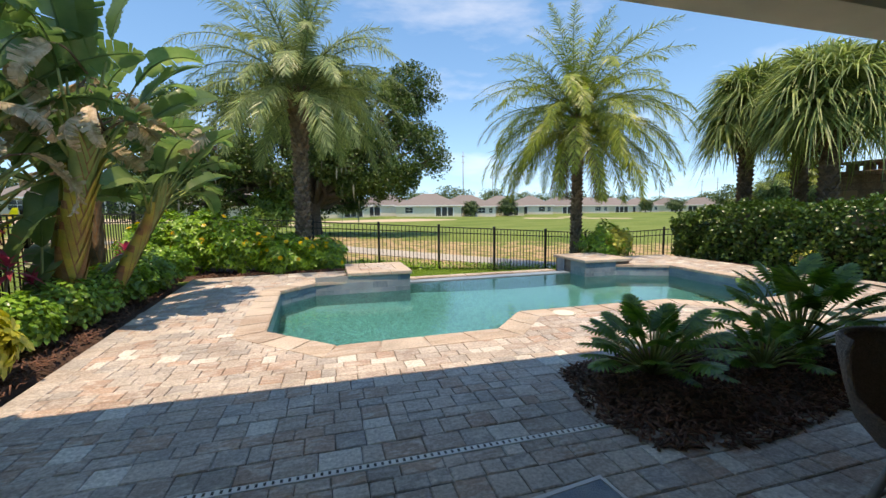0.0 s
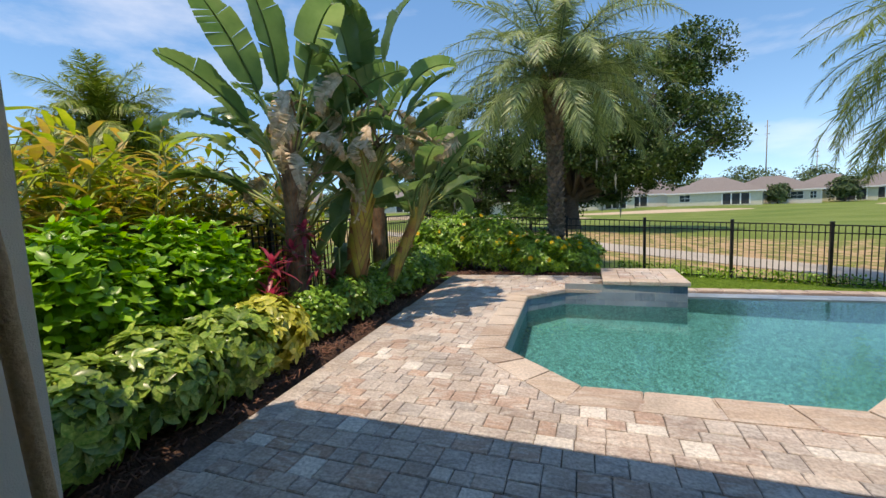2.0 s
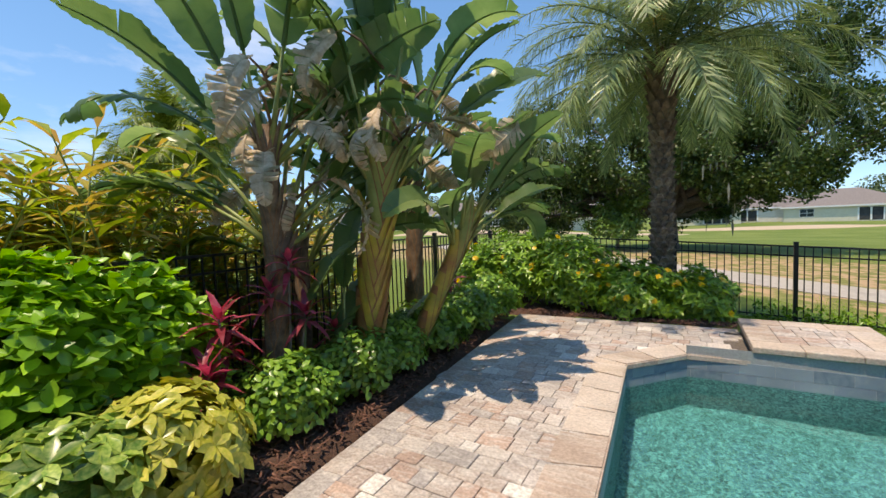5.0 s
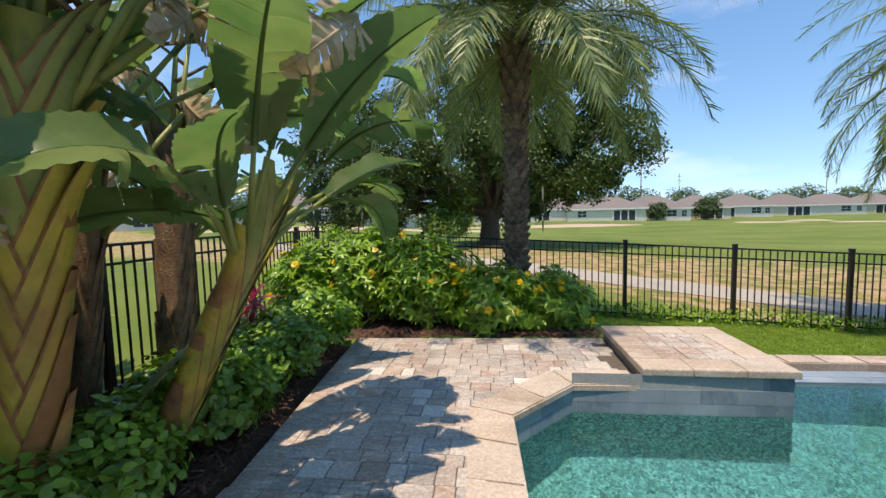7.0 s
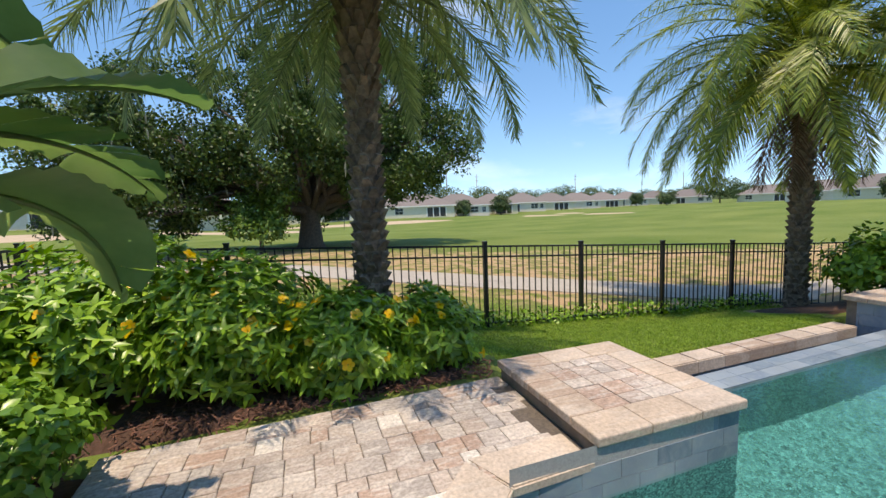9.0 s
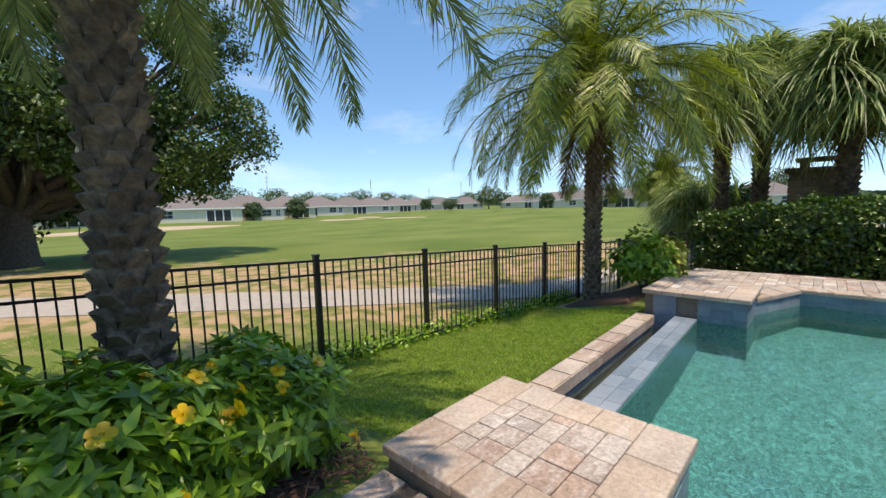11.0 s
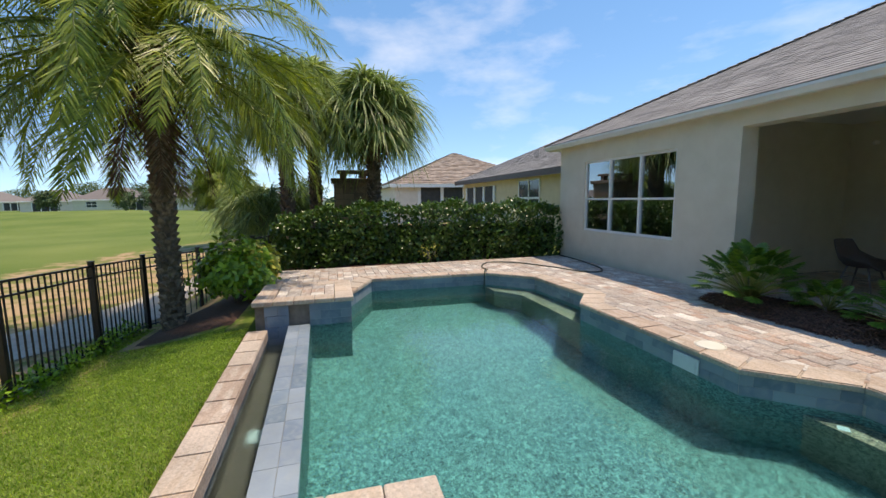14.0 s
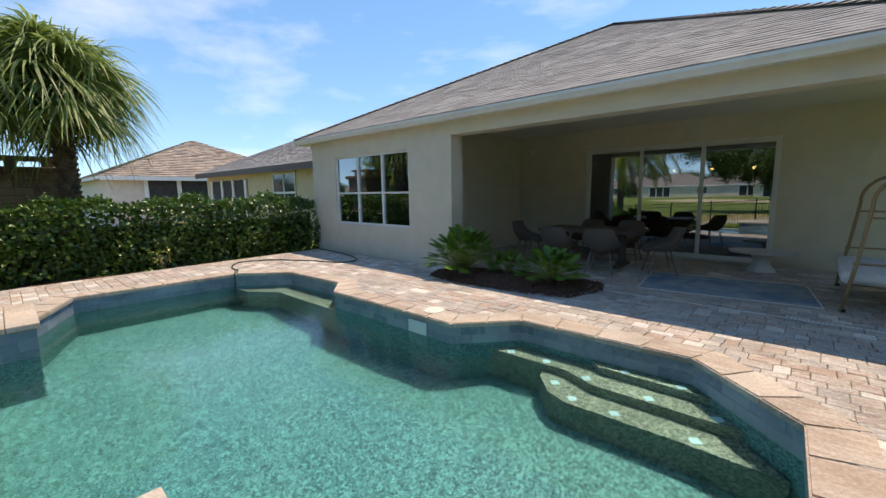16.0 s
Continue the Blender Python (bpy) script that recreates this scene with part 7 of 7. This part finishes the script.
def dining_chair():
    c = empty("dining_chair")
    tagged(c, "brown woven bucket chair with slim metal legs at the patio table", "chair", "chairs round the patio table")
    prof = [(0.27, 0.43, 0.25), (0.18, 0.455, 0.28), (0.0, 0.43, 0.29), (-0.17, 0.44, 0.285), (-0.25, 0.52, 0.28), (-0.30, 0.65, 0.265), (-0.345, 0.78, 0.24), (-0.37, 0.85, 0.20)]
    V, F, nu = [], [], 11
    for layer in (0, 1):
        for i, (y, z, w) in enumerate(prof):
            for j in range(nu):
                u = j / (nu - 1) * 2 - 1
                rise = 0.20 * abs(u) ** 3 * max(0, 1 - abs(i - 3.2) / 3.4)
                fwd = 0.10 * abs(u) ** 2.5 * max(0, (i - 2) / 5)
                yy, zz = y + fwd, z + rise
                if layer:
                    yy, zz = yy - 0.02 * (i / 7), zz - 0.022 * (1 - i / 9)
                V.append((u * w * (1 + 0.10 * rise / 0.2), yy, zz))
    n = len(prof) * nu
    for i in range(len(prof) - 1):
        for j in range(nu - 1):
            a = i * nu + j
            F += [(a, a + 1, a + nu + 1, a + nu), (n + a, n + a + nu, n + a + nu + 1, n + a + 1)]
    rim = [j for j in range(nu)] + [i * nu + nu - 1 for i in range(1, len(prof))] + [(len(prof) - 1) * nu + j for j in range(nu - 2, -1, -1)] + [i * nu for i in range(len(prof) - 2, 0, -1)]
    F += [(rim[k], n + rim[k], n + rim[(k + 1) % len(rim)], rim[(k + 1) % len(rim)]) for k in range(len(rim))]
    raw("shell", V, F, M_WICKER, c, smooth=True)
    tube("rim", [V[k] for k in rim] + [V[rim[0]]], 0.013, M_WICKER, c, sides=6)
    for sx, sy in ((-1, 1), (1, 1), (-1, -1), (1, -1)):
        tube("leg", [(sx * 0.16, sy * 0.13, 0.44), (sx * 0.25, sy * 0.24, 0.0)], [0.016, 0.011], M_LEG, c, sides=8)
    for sy in (-1, 1):
        tube("stretcher", [(-0.2, sy * 0.18, 0.25), (0.2, sy * 0.18, 0.25)], 0.009, M_LEG, c, sides=6)
    return c


chair = dining_chair()
TX, TY = 3.0, -0.25
seats = [(TX - 0.55, TY + 0.86, 186), (TX + 0.30, TY + 0.92, 176), (TX - 0.45, TY - 0.85, 4), (TX + 0.45, TY - 0.85, -6), (TX + 1.38, TY + 0.25, 96), (TX - 1.40, TY + 0.30, -62)]
for k, (x, y, rz) in enumerate(seats):
    if k == 0:
        chair.matrix_basis = pose(x, y, 0.0, 0, 0, rz)
    else:
        copy_thing(chair, pose(x, y, 0.0, 0, 0, rz))

tb = empty("dining_table", TX, TY, 0.0)
tagged(tb, "dark brown rectangular patio table on trestle legs", "table")
for k in range(6):
    boxed("tabletop_plank", (-0.98, 0.98, -0.52 + k * 0.174, -0.52 + k * 0.174 + 0.170, 0.70, 0.75), M_TABLE, tb, bevel=0.004)
for sx in (-0.62, 0.62):
    bm = bmesh.new()
    box(bm, sx - 0.05, sx + 0.05, -0.36, 0.36, 0.0, 0.07, bevel=0.01)
    part("foot", bm, M_TABLE, tb)
    bm = bmesh.new()
    box(bm, sx - 0.055, sx + 0.055, -0.11, 0.11, 0.07, 0.64, bevel=0.01)
    part("leg", bm, M_TABLE, tb)
    boxed("bearer", (sx - 0.05, sx + 0.05, -0.40, 0.40, 0.64, 0.70), M_TABLE, tb)
boxed("stretcher", (-0.57, 0.57, -0.03, 0.03, 0.24, 0.34), M_TABLE, tb, bevel=0.005)

rug = empty("rug", 0.55, 0.60, 0.004, 7)
tagged(rug, "blue and grey patterned outdoor rug on the pavers", "rug")
boxed("weave", (-1.08, 1.08, -0.72, 0.72, 0.0, 0.010), M_RUG, rug)
bm = bmesh.new()
for q in ((-1.10, 1.10, -0.745, -0.722), (-1.10, 1.10, 0.722, 0.745), (-1.10, -1.082, -0.722, 0.722), (1.082, 1.10, -0.722, 0.722)):
    box(bm, q[0], q[1], q[2], q[3], 0.0, 0.013)
part("border", bm, M_CUSHION, rug, "pale bound edge of the rug")

ct = empty("coffee_table", 0.22, -1.35, 0.0)
tagged(ct, "low oval coffee table with a pale terrazzo top", "table")
bm = bmesh.new()
bmesh.ops.create_cone(bm, cap_ends=True, segments=48, radius1=0.50, radius2=0.52, depth=0.045, matrix=pose(0, 0, 0.365))
bmesh.ops.scale(bm, vec=(1, 0.72, 1), verts=bm.verts)
part("tabletop", bm, M_TERRAZZO, ct)
tube("pedestal", [(0, 0, 0.0), (0, 0, 0.03), (0, 0, 0.15), (0, 0, 0.345)], [0.24, 0.22, 0.12, 0.18], M_TERRAZZO, ct, sides=20)


def swing_lounger():
    s = empty("canopy_lounger", -1.36, 0.28, 0.0)
    tagged(s, "rattan canopy lounger with white cushions against the patio wall", "lounger")
    arch = []
    for k in range(15):
        a = math.pi * k / 14
        arch.append((0.42 * math.cos(a) * (1.0 + 0.12 * math.sin(a)), 1.30 + 0.42 * math.sin(a)))
    for y in (-0.92, 0.92):
        pts = [(0.58, y, 0.0), (0.49, y, 0.65)] + [(u, y, v) for u, v in arch] + [(-0.49, y, 0.65), (-0.58, y, 0.0)]
        tube("frame_pole", pts, 0.022, M_RATTAN, s, sides=8)
        for zz in (0.32, 0.62, 1.18):
            ww = 0.53 if zz < 1 else 0.44
            tube("crossbar", [(-ww, y, zz), (ww, y, zz)], 0.013, M_RATTAN, s, sides=6)
        for sx in (-0.56, 0.56):
            tube("foot_cap", [(sx, y, 0.0), (sx, y, 0.04)], 0.026, M_BLACK, s, sides=8)
    V, F = [], []
    m, n = 15, 13
    for i in range(m):
        for j in range(n):
            u, v = arch[i]
            V.append((u, lerp(-0.92, 0.92, j / (n - 1)), v + 0.012))
    F = [(i * n + j, (i + 1) * n + j, (i + 1) * n + j + 1, i * n + j + 1) for i in range(4, m - 1) for j in range(n - 1)]
    ob = raw("canopy", V, F, M_RATTAN, s, smooth=True)
    sol = ob.modifiers.new("thick", "SOLIDIFY")
    sol.thickness = 0.014
    for y0, y1 in ((-0.92, 0.92),):
        for sx in (-0.53, 0.53):
            tube("seat_rail", [(sx, y0, 0.32), (sx, y1, 0.32)], 0.018, M_RATTAN, s, sides=8)
        tube("back_rail", [(-0.5, y0, 0.75), (-0.5, y1, 0.75)], 0.016, M_RATTAN, s, sides=8)
    for k in range(16):
        y = lerp(-0.88, 0.88, k / 15)
        tube("seat_slat", [(-0.53, y, 0.325), (0.53, y, 0.325)], 0.009, M_RATTAN, s, sides=5)
    bm = bmesh.new()
    box(bm, -0.50, 0.62, -0.86, 0.86, 0.34, 0.50, bevel=0.06)
    part("seat_cushion", bm, M_CUSHION, s, "thick white seat cushion", smooth=True)
    for y in (-0.45, 0.45):
        bm = bmesh.new()
        box(bm, -0.09, 0.09, -0.36, 0.36, -0.24, 0.24, bevel=0.075, m=pose(-0.30, y, 0.72, 0, -22, 0))
        part("pillow", bm, M_CUSHION, s, "soft white back pillow", smooth=True)
    return s


swing_lounger()

# small fixed things
cam_box = empty("security_camera", 5.60, -2.20, 2.62)
tagged(cam_box, "small white dome security camera on the patio wall", "camera")
boxed("mount", (-0.03, 0.03, -0.08, -0.02, -0.03, 0.03), M_WHITE, cam_box, bevel=0.005)
bm = bmesh.new()
bmesh.ops.create_uvsphere(bm, u_segments=16, v_segments=10, radius=0.045)
part("dome", bm, M_WHITE, cam_box, smooth=True)
lid = empty("skimmer_lid", 3.20, 4.42, 0.0)
tagged(lid, "round cream skimmer lid set in the pavers", "lid")
tube("cover", [(0, 0, -0.02), (0, 0, 0.008), (0, 0, 0.011)], [0.135, 0.135, 0.12], M_SOFFIT, lid, sides=32)
tube("ring", [(0.145 * math.cos(a * math.pi / 12), 0.145 * math.sin(a * math.pi / 12), 0.006) for a in range(25)], 0.006, M_SOFFIT, lid, sides=6)

hose_pts = [(9.85, 2.20, 0.015), (9.2, 2.22, 0.015), (8.4, 2.32, 0.015), (7.7, 2.48, 0.015), (7.28, 2.78, 0.015), (7.45, 3.15, 0.015), (8.2, 3.45, 0.015), (9.0, 3.95, 0.015), (9.25, 4.5, 0.015), (8.9, 4.85, 0.015), (8.5, 4.98, 0.015), (8.2, 5.0, 0.03), (8.05, 5.08, 0.06), (7.96, 5.14, 0.06), (7.90, 5.18, -0.02), (7.87, 5.2, -0.25), (7.85, 5.25, -0.6)]
hp = [Vector(p) for p in hose_pts]
smooth_pts = []
for i in range(len(hp) - 1):
    p0, p1, p2, p3 = hp[max(i - 1, 0)], hp[i], hp[i + 1], hp[min(i + 2, len(hp) - 1)]
    for k in range(6):
        t = k / 6
        smooth_pts.append(0.5 * ((2 * p1) + (p2 - p0) * t + (2 * p0 - 5 * p1 + 4 * p2 - p3) * t * t + (3 * p1 - p0 - 3 * p2 + p3) * t ** 3))
M_HOSE = mat("dark_green_hose", (0.015, 0.035, 0.025), (0.03, 0.05, 0.035), scale=30, rough=0.5, bump=0.1)
hose = tube("garden_hose", smooth_pts, 0.013, M_HOSE, sides=7)
tagged(hose, "dark green garden hose trailing over the deck into the pool", "hose")

# lamps seen inside the living room
for x in (0.9, 1.9, 2.9):
    l = empty("pendant_lamp", x, -6.2, 2.9)
    tagged(l, "lit warm pendant lamp inside the living room", "lamp", "pendant lamps")
    tube("cord", [(0, 0, 0), (0, 0, -0.75)], 0.005, M_BLACK, l, sides=5)
    bm = bmesh.new()
    bmesh.ops.create_uvsphere(bm, u_segments=14, v_segments=9, radius=0.04, matrix=pose(0, 0, -0.79))
    part("bulb", bm, M_LAMP, l, smooth=True)

# window curtain
cv = empty("curtain", 8.80, 1.55, 0.3)
tagged(cv, "pale curtain inside the bedroom window", "curtain")
V, F = [], []
for i in range(25):
    for z in (0.0, 2.2):
        V.append((-0.25 + i * 0.02, 0.03 * math.sin(i * 1.1), z))
F = [(2 * i, 2 * i + 2, 2 * i + 3, 2 * i + 1) for i in range(24)]
raw("cloth", V, F, M_CUSHION, cv, smooth=True)

# ---- grass, weeds and mulch ----


def grass(name, n, x0, x1, y0, y1, L, seed, label, keep=None):
    g = np.random.RandomState(seed)
    x, y = g.uniform(x0, x1, n), g.uniform(y0, y1, n)
    if keep:
        m = np.array([keep(a, b) for a, b in zip(x, y)])
        x, y = x[m], y[m]
    n = len(x)
    z = np.array([ground_z(a, b) for a, b in zip(x, y)]) - 0.006
    D = unit(np.stack([g.normal(size=n) * 0.45, g.normal(size=n) * 0.45, np.ones(n)], 1))
    V, F = blades(np.stack([x, y, z], 1), D, unit(g.normal(size=(n, 3))), g.uniform(0.6, 1.3, n) * L, 0.0035, [(0, 1), (0.5, 0.8), (1, 0.1)], drop=0.3)
    tagged(quads(name, V, F, M_GRASS), label, "grass", kind="stuff")


north = lambda x, y: y > lerp(9.46, 9.52, (x - 1.8) / 4.2) + (0.35 if x > 6.3 else 0) and not (x < 0.9 and y < 11.4)
grass("lawn_grass", 120000, 0.5, 8.4, 9.4, 11.75, 0.045, 201, "short bright green lawn between the basin and the fence", lambda x, y: north(x, y) and not inside(x, y, [(6.5, 9.75), (8.5, 9.55), (9.6, 9.7), (9.3, 10.7), (8.3, 11.5), (7.0, 11.5), (6.6, 10.6)]))
grass("rough_grass", 26000, -3.0, 9.0, 11.8, 16.0, 0.06, 202, "patchy rough grass outside the fence", lambda x, y: math.sin(x * 2.1 + 0.5 * y) * math.cos(y * 1.7) + 0.6 * math.sin(x * 5.3) > 0.0 and abs(y - (18.6 - 0.60 * (x + 1.0))) > 1.6)


def weeds():
    g = np.random.RandomState(203)
    n = 2600
    x = g.uniform(1.0, 8.4, n)
    y = 11.80 + g.normal(size=n) * 0.09
    z = np.array([ground_z(a, b) for a, b in zip(x, y)]) + g.rand(n) ** 2 * 0.26
    D = unit(g.normal(size=(n, 3)) + np.array([0, 0, 0.5]))
    V, F = blades(np.stack([x, y, z], 1), D, unit(g.normal(size=(n, 3)) * 0.5 + np.array([0, 0, 1])), 0.07, 0.02, OVAL, fold=0.2)
    tagged(quads("fence_weeds", V, F, M_ALLA), "low weeds growing along the foot of the fence", "weeds", kind="stuff")


weeds()


def chips(name, n, poly, z, seed, label):
    g = np.random.RandomState(seed)
    x0, x1 = min(p[0] for p in poly), max(p[0] for p in poly)
    y0, y1 = min(p[1] for p in poly), max(p[1] for p in poly)
    V, F = [], []
    while len(V) < n * 8:
        x, y = g.uniform(x0, x1), g.uniform(y0, y1)
        if not inside(x, y, poly):
            continue
        zz = (z(x, y) if callable(z) else z) + g.rand() * 0.025
        L, w, t = g.uniform(0.015, 0.05), g.uniform(0.004, 0.010), 0.003
        m = pose(x, y, zz, g.normal() * 22, g.normal() * 22, g.rand() * 360)
        o = len(V)
        V += [tuple(m @ Vector(q)) for q in ((-L, -w, -t), (L, -w * 0.7, -t), (L, w * 0.7, -t), (-L, w, -t), (-L, -w, t), (L, -w * 0.7, t), (L, w * 0.7, t), (-L, w, t))]
        F += [(o + 4, o + 5, o + 6, o + 7), (o, o + 1, o + 5, o + 4), (o + 1, o + 2, o + 6, o + 5), (o + 2, o + 3, o + 7, o + 6), (o + 3, o, o + 4, o + 7)]
    tagged(quads(name, V, F, M_MULCH), label, "mulch", kind="stuff")


icx, icy = sum(p[0] for p in ISLAND) / len(ISLAND), sum(p[1] for p in ISLAND) / len(ISLAND)
chips("island_mulch", 5200, [(icx + (x - icx) * 1.05, icy + (y - icy) * 1.05) for x, y in ISLAND], lambda x, y: 0.02 + 0.07 * step01(min(1, edge_distance(x, y, ISLAND) / 0.35)) if inside(x, y, ISLAND) else 0.004, 211, "dark brown shredded mulch on the planting island")
chips("bed_mulch", 5200, [(-2.02, 1.7), (-2.11, 3.1), (-2.31, 6.0), (-2.57, 9.05), (-3.2, 9.1), (-3.7, 6), (-3.7, 1.7)], 0.025, 212, "reddish brown shredded mulch along the patio edge")
chips("north_mulch", 1500, [(-2.5, 9.14), (0.50, 9.22), (0.72, 9.7), (0.3, 10.4), (-2.5, 9.7)], lambda x, y: ground_z(x, y) + 0.04, 213, "dark shredded mulch under the flowering bushes")

# ---- deck: base, coping, border and pavers ----


def build_deck():
    deck = empty("patio_deck")
    tagged(deck, "tumbled tan and grey paver patio round the pool", "patio", kind="structure")
    outline = [(-1.70, -2.27), (6.04, -2.27), (6.04, 1.69), (6.04, 2.04), (9.90, 2.04), (9.58, 9.40), (7.30, 9.40), (6.0, 9.40), (0.56, 9.17), (-2.47, 9.05), (-2.26, 6.0), (-2.04, 3.1), (-1.94, 1.64), (-1.70, 1.6)]
    # sand bed under the joints: strips round the pool hole
    V, F = [], []
    st = 0.1
    nx, ny = 122, 118
    grid = {}
    for j in range(ny):
        for i in range(nx):
            x, y = -2.5 + (i + 0.5) * st, -2.3 + (j + 0.5) * st
            if not inside(x, y, outline) or edge_distance(x, y, outline) < 0.06:
                continue
            if inside(x, y, POOL) or (edge_distance(x, y, POOL) < 0.08) or (1.7 < x < 6.1 and 8.4 < y < 9.6):
                continue
            q = []
            for a, b in ((0, 0), (1, 0), (1, 1), (0, 1)):
                key = (i + a, j + b)
                if key not in grid:
                    grid[key] = len(V)
                    V.append((-2.5 + key[0] * st, -2.3 + key[1] * st, -0.014))
                q.append(grid[key])
            F.append(tuple(q))
    raw("sand_bed", V, F, M_SAND, deck)
    # coping round the pool, mitred, cut into pieces
    n = len(POOL)
    W = 0.33

    def shift(i, off):
        p, a, b = Vector(POOL[i]), Vector(POOL[i - 1]), Vector(POOL[(i + 1) % n])
        n1 = Vector(((p - a).y, -(p - a).x)).normalized()
        n2 = Vector(((b - p).y, -(b - p).x)).normalized()
        s = n1 + n2
        return p + s * (off / max(0.35, s.dot(n1)))
    for i in range(n):
        if i in (9, 10, 11, 12):
            continue
        j = (i + 1) % n
        a0, b0, a1, b1 = shift(i, -0.025), shift(j, -0.025), shift(i, W), shift(j, W)
        if i == 13:
            a0, a1 = Vector((0.54, a0.y)), Vector((0.54, a1.y))
        m = max(1, round((b0 - a0).length / 0.42))
        for k in range(m):
            f0, f1 = k / m, (k + 1) / m
            gap = 0.003
            c = [a0.lerp(b0, f0), a0.lerp(b0, f1), a1.lerp(b1, f1), a1.lerp(b1, f0)]
            cen = sum(c, Vector((0, 0))) / 4
            c = [q + (cen - q).normalized() * gap for q in c]
            bm = bmesh.new()
            lo = [bm.verts.new((q.x, q.y, -0.055)) for q in c]
            hi = [bm.verts.new((q.x, q.y, 0.004)) for q in c]
            if (c[1] - c[0]).cross(c[2] - c[0]) < 0:
                lo.reverse(), hi.reverse()
            bm.faces.new(hi)
            bm.faces.new(lo[::-1])
            for s in range(4):
                bm.faces.new((lo[s], lo[(s + 1) % 4], hi[(s + 1) % 4], hi[s]))
            bmesh.ops.bevel(bm, geom=[e for e in bm.edges if all(v.co.z > 0 for v in e.verts)], offset=0.012, segments=2, affect="EDGES")
            part("coping_piece", bm, M_COPING, deck)
    # border course along the outer edges
    rng = random.Random(11)
    border = [((-1.95, 1.66), (-2.47, 9.05), 0.19), ((-2.47, 9.05), (0.55, 9.17), 0.19), ((7.36, 9.40), (9.58, 9.40), 0.19), ((9.58, 9.40), (9.88, 2.08), 0.19)]
    for (x0, y0), (x1, y1), w in border:
        L = math.hypot(x1 - x0, y1 - y0)
        m = round(L / 0.30)
        ang = math.degrees(math.atan2(y1 - y0, x1 - x0))
        for k in range(m):
            bm = bmesh.new()
            box(bm, L * k / m + 0.002, L * (k + 1) / m - 0.002, -w, 0.0, -0.07, 0.003 + rng.uniform(-0.001, 0.001), bevel=0.006)
            ob = part("border_paver", bm, M_PAVER, deck)
            ob.matrix_basis = pose(x0, y0, 0, 0, 0, ang)
    # field pavers in courses along x
    cells = []
    y, row = -2.26, 0
    while y < 9.4:
        h = (0.122, 0.180, 0.122, 0.180, 0.180)[row % 5]
        if y < 1.884 < y + h:
            h = 1.885 - y
        elif 1.884 < y < 1.93:
            h = 0.05
        x = -2.6 - rng.random() * 0.2
        while x < 9.6:
            w = rng.choice((0.122, 0.180, 0.180, 0.240))
            cx, cy = x + w / 2, y + h / 2
            ok = inside(cx, cy, outline) and not inside(cx, cy, POOL) and edge_distance(cx, cy, POOL) > 0.17
            ok = ok and not (0.45 < cx < 6.2 and cy > 7.72) and not (5.95 < cx < 7.42 and cy > 7.92)
            ok = ok and not (inside(cx, cy, ISLAND) and edge_distance(cx, cy, ISLAND) > 0.10)
            ok = ok and not (1.885 < cy < 1.935 and -1.7 < cx < 2.0)
            ok = ok and edge_distance(cx, cy, [(x0, y0) for x0, y0 in outline]) > 0.09
            if ok:
                cells.append((x, y, w, h))
            x += w
        y += h
        row += 1
    near = [c for c in cells if -1.95 < c[0] < 0.45 and 4.6 < c[1] < 9.1 or -0.8 < c[0] < 1.6 and 2.4 < c[1] < 3.9]
    near = set(near[:300])
    shared = {}
    V, F = [], []
    for c in cells:
        x, y, w, h = c
        g, z, b = 0.0026, rng.uniform(-0.003, 0.0015), 0.007
        tilt = (rng.uniform(-0.002, 0.002), rng.uniform(-0.002, 0.002))
        jit = [(rng.uniform(-1, 1) * 0.002, rng.uniform(-1, 1) * 0.002) for _ in range(4)]
        base = [(-w / 2 + g, -h / 2 + g), (w / 2 - g, -h / 2 + g), (w / 2 - g, h / 2 - g), (-w / 2 + g, h / 2 - g)]
        ins = [(-w / 2 + g + b, -h / 2 + g + b), (w / 2 - g - b, -h / 2 + g + b), (w / 2 - g - b, h / 2 - g - b), (-w / 2 + g + b, h / 2 - g - b)]
        vs = [(px + q[0], py + q[1], -0.03) for (px, py), q in zip(base, jit)]
        vs += [(px + q[0], py + q[1], -b * 0.8) for (px, py), q in zip(base, jit)]
        vs += [(px, py, tilt[0] * (1 if px > 0 else -1) + tilt[1] * (1 if py > 0 else -1)) for px, py in ins]
        fs = [(8, 9, 10, 11)] + [(4 + k, 4 + (k + 1) % 4, 8 + (k + 1) % 4, 8 + k) for k in range(4)] + [(k, (k + 1) % 4, 4 + (k + 1) % 4, 4 + k) for k in range(4)]
        cx, cy = x + w / 2, y + h / 2
        if c in near:
            key = (w, h, rng.randrange(4))
            if key not in shared:
                me = bpy.data.meshes.new("paver")
                me.from_pydata(vs, [], fs)
                me.materials.append(M_PAVER)
                shared[key] = me
            ob = new("paver", shared[key])
            ob.parent = deck
            ob.location = (cx, cy, z)
        else:
            o = len(V)
            V += [(px + cx, py + cy, pz + z) for px, py, pz in vs]
            F += [tuple(o + k for k in f) for f in fs]
    raw("paver_field", V, F, M_PAVER_JOIN, deck)["kind"] = "stuff"
    # slot drain
    bm = bmesh.new()
    box(bm, -1.7, 1.98, 1.888, 1.932, -0.03, -0.001)
    dr = part("slot_drain", bm, M_WHITE, deck, "white plastic slot drain between the pavers")
    V, F = [], []
    for k in range(92):
        x = -1.68 + k * 0.04
        o = len(V)
        V += [(x, 1.896, 0.0005), (x + 0.014, 1.896, 0.0005), (x + 0.014, 1.924, 0.0005), (x, 1.924, 0.0005)]
        F.append((o, o + 1, o + 2, o + 3))
    raw("slots", V, F, M_BLACK, dr)["kind"] = "stuff"


build_deck()
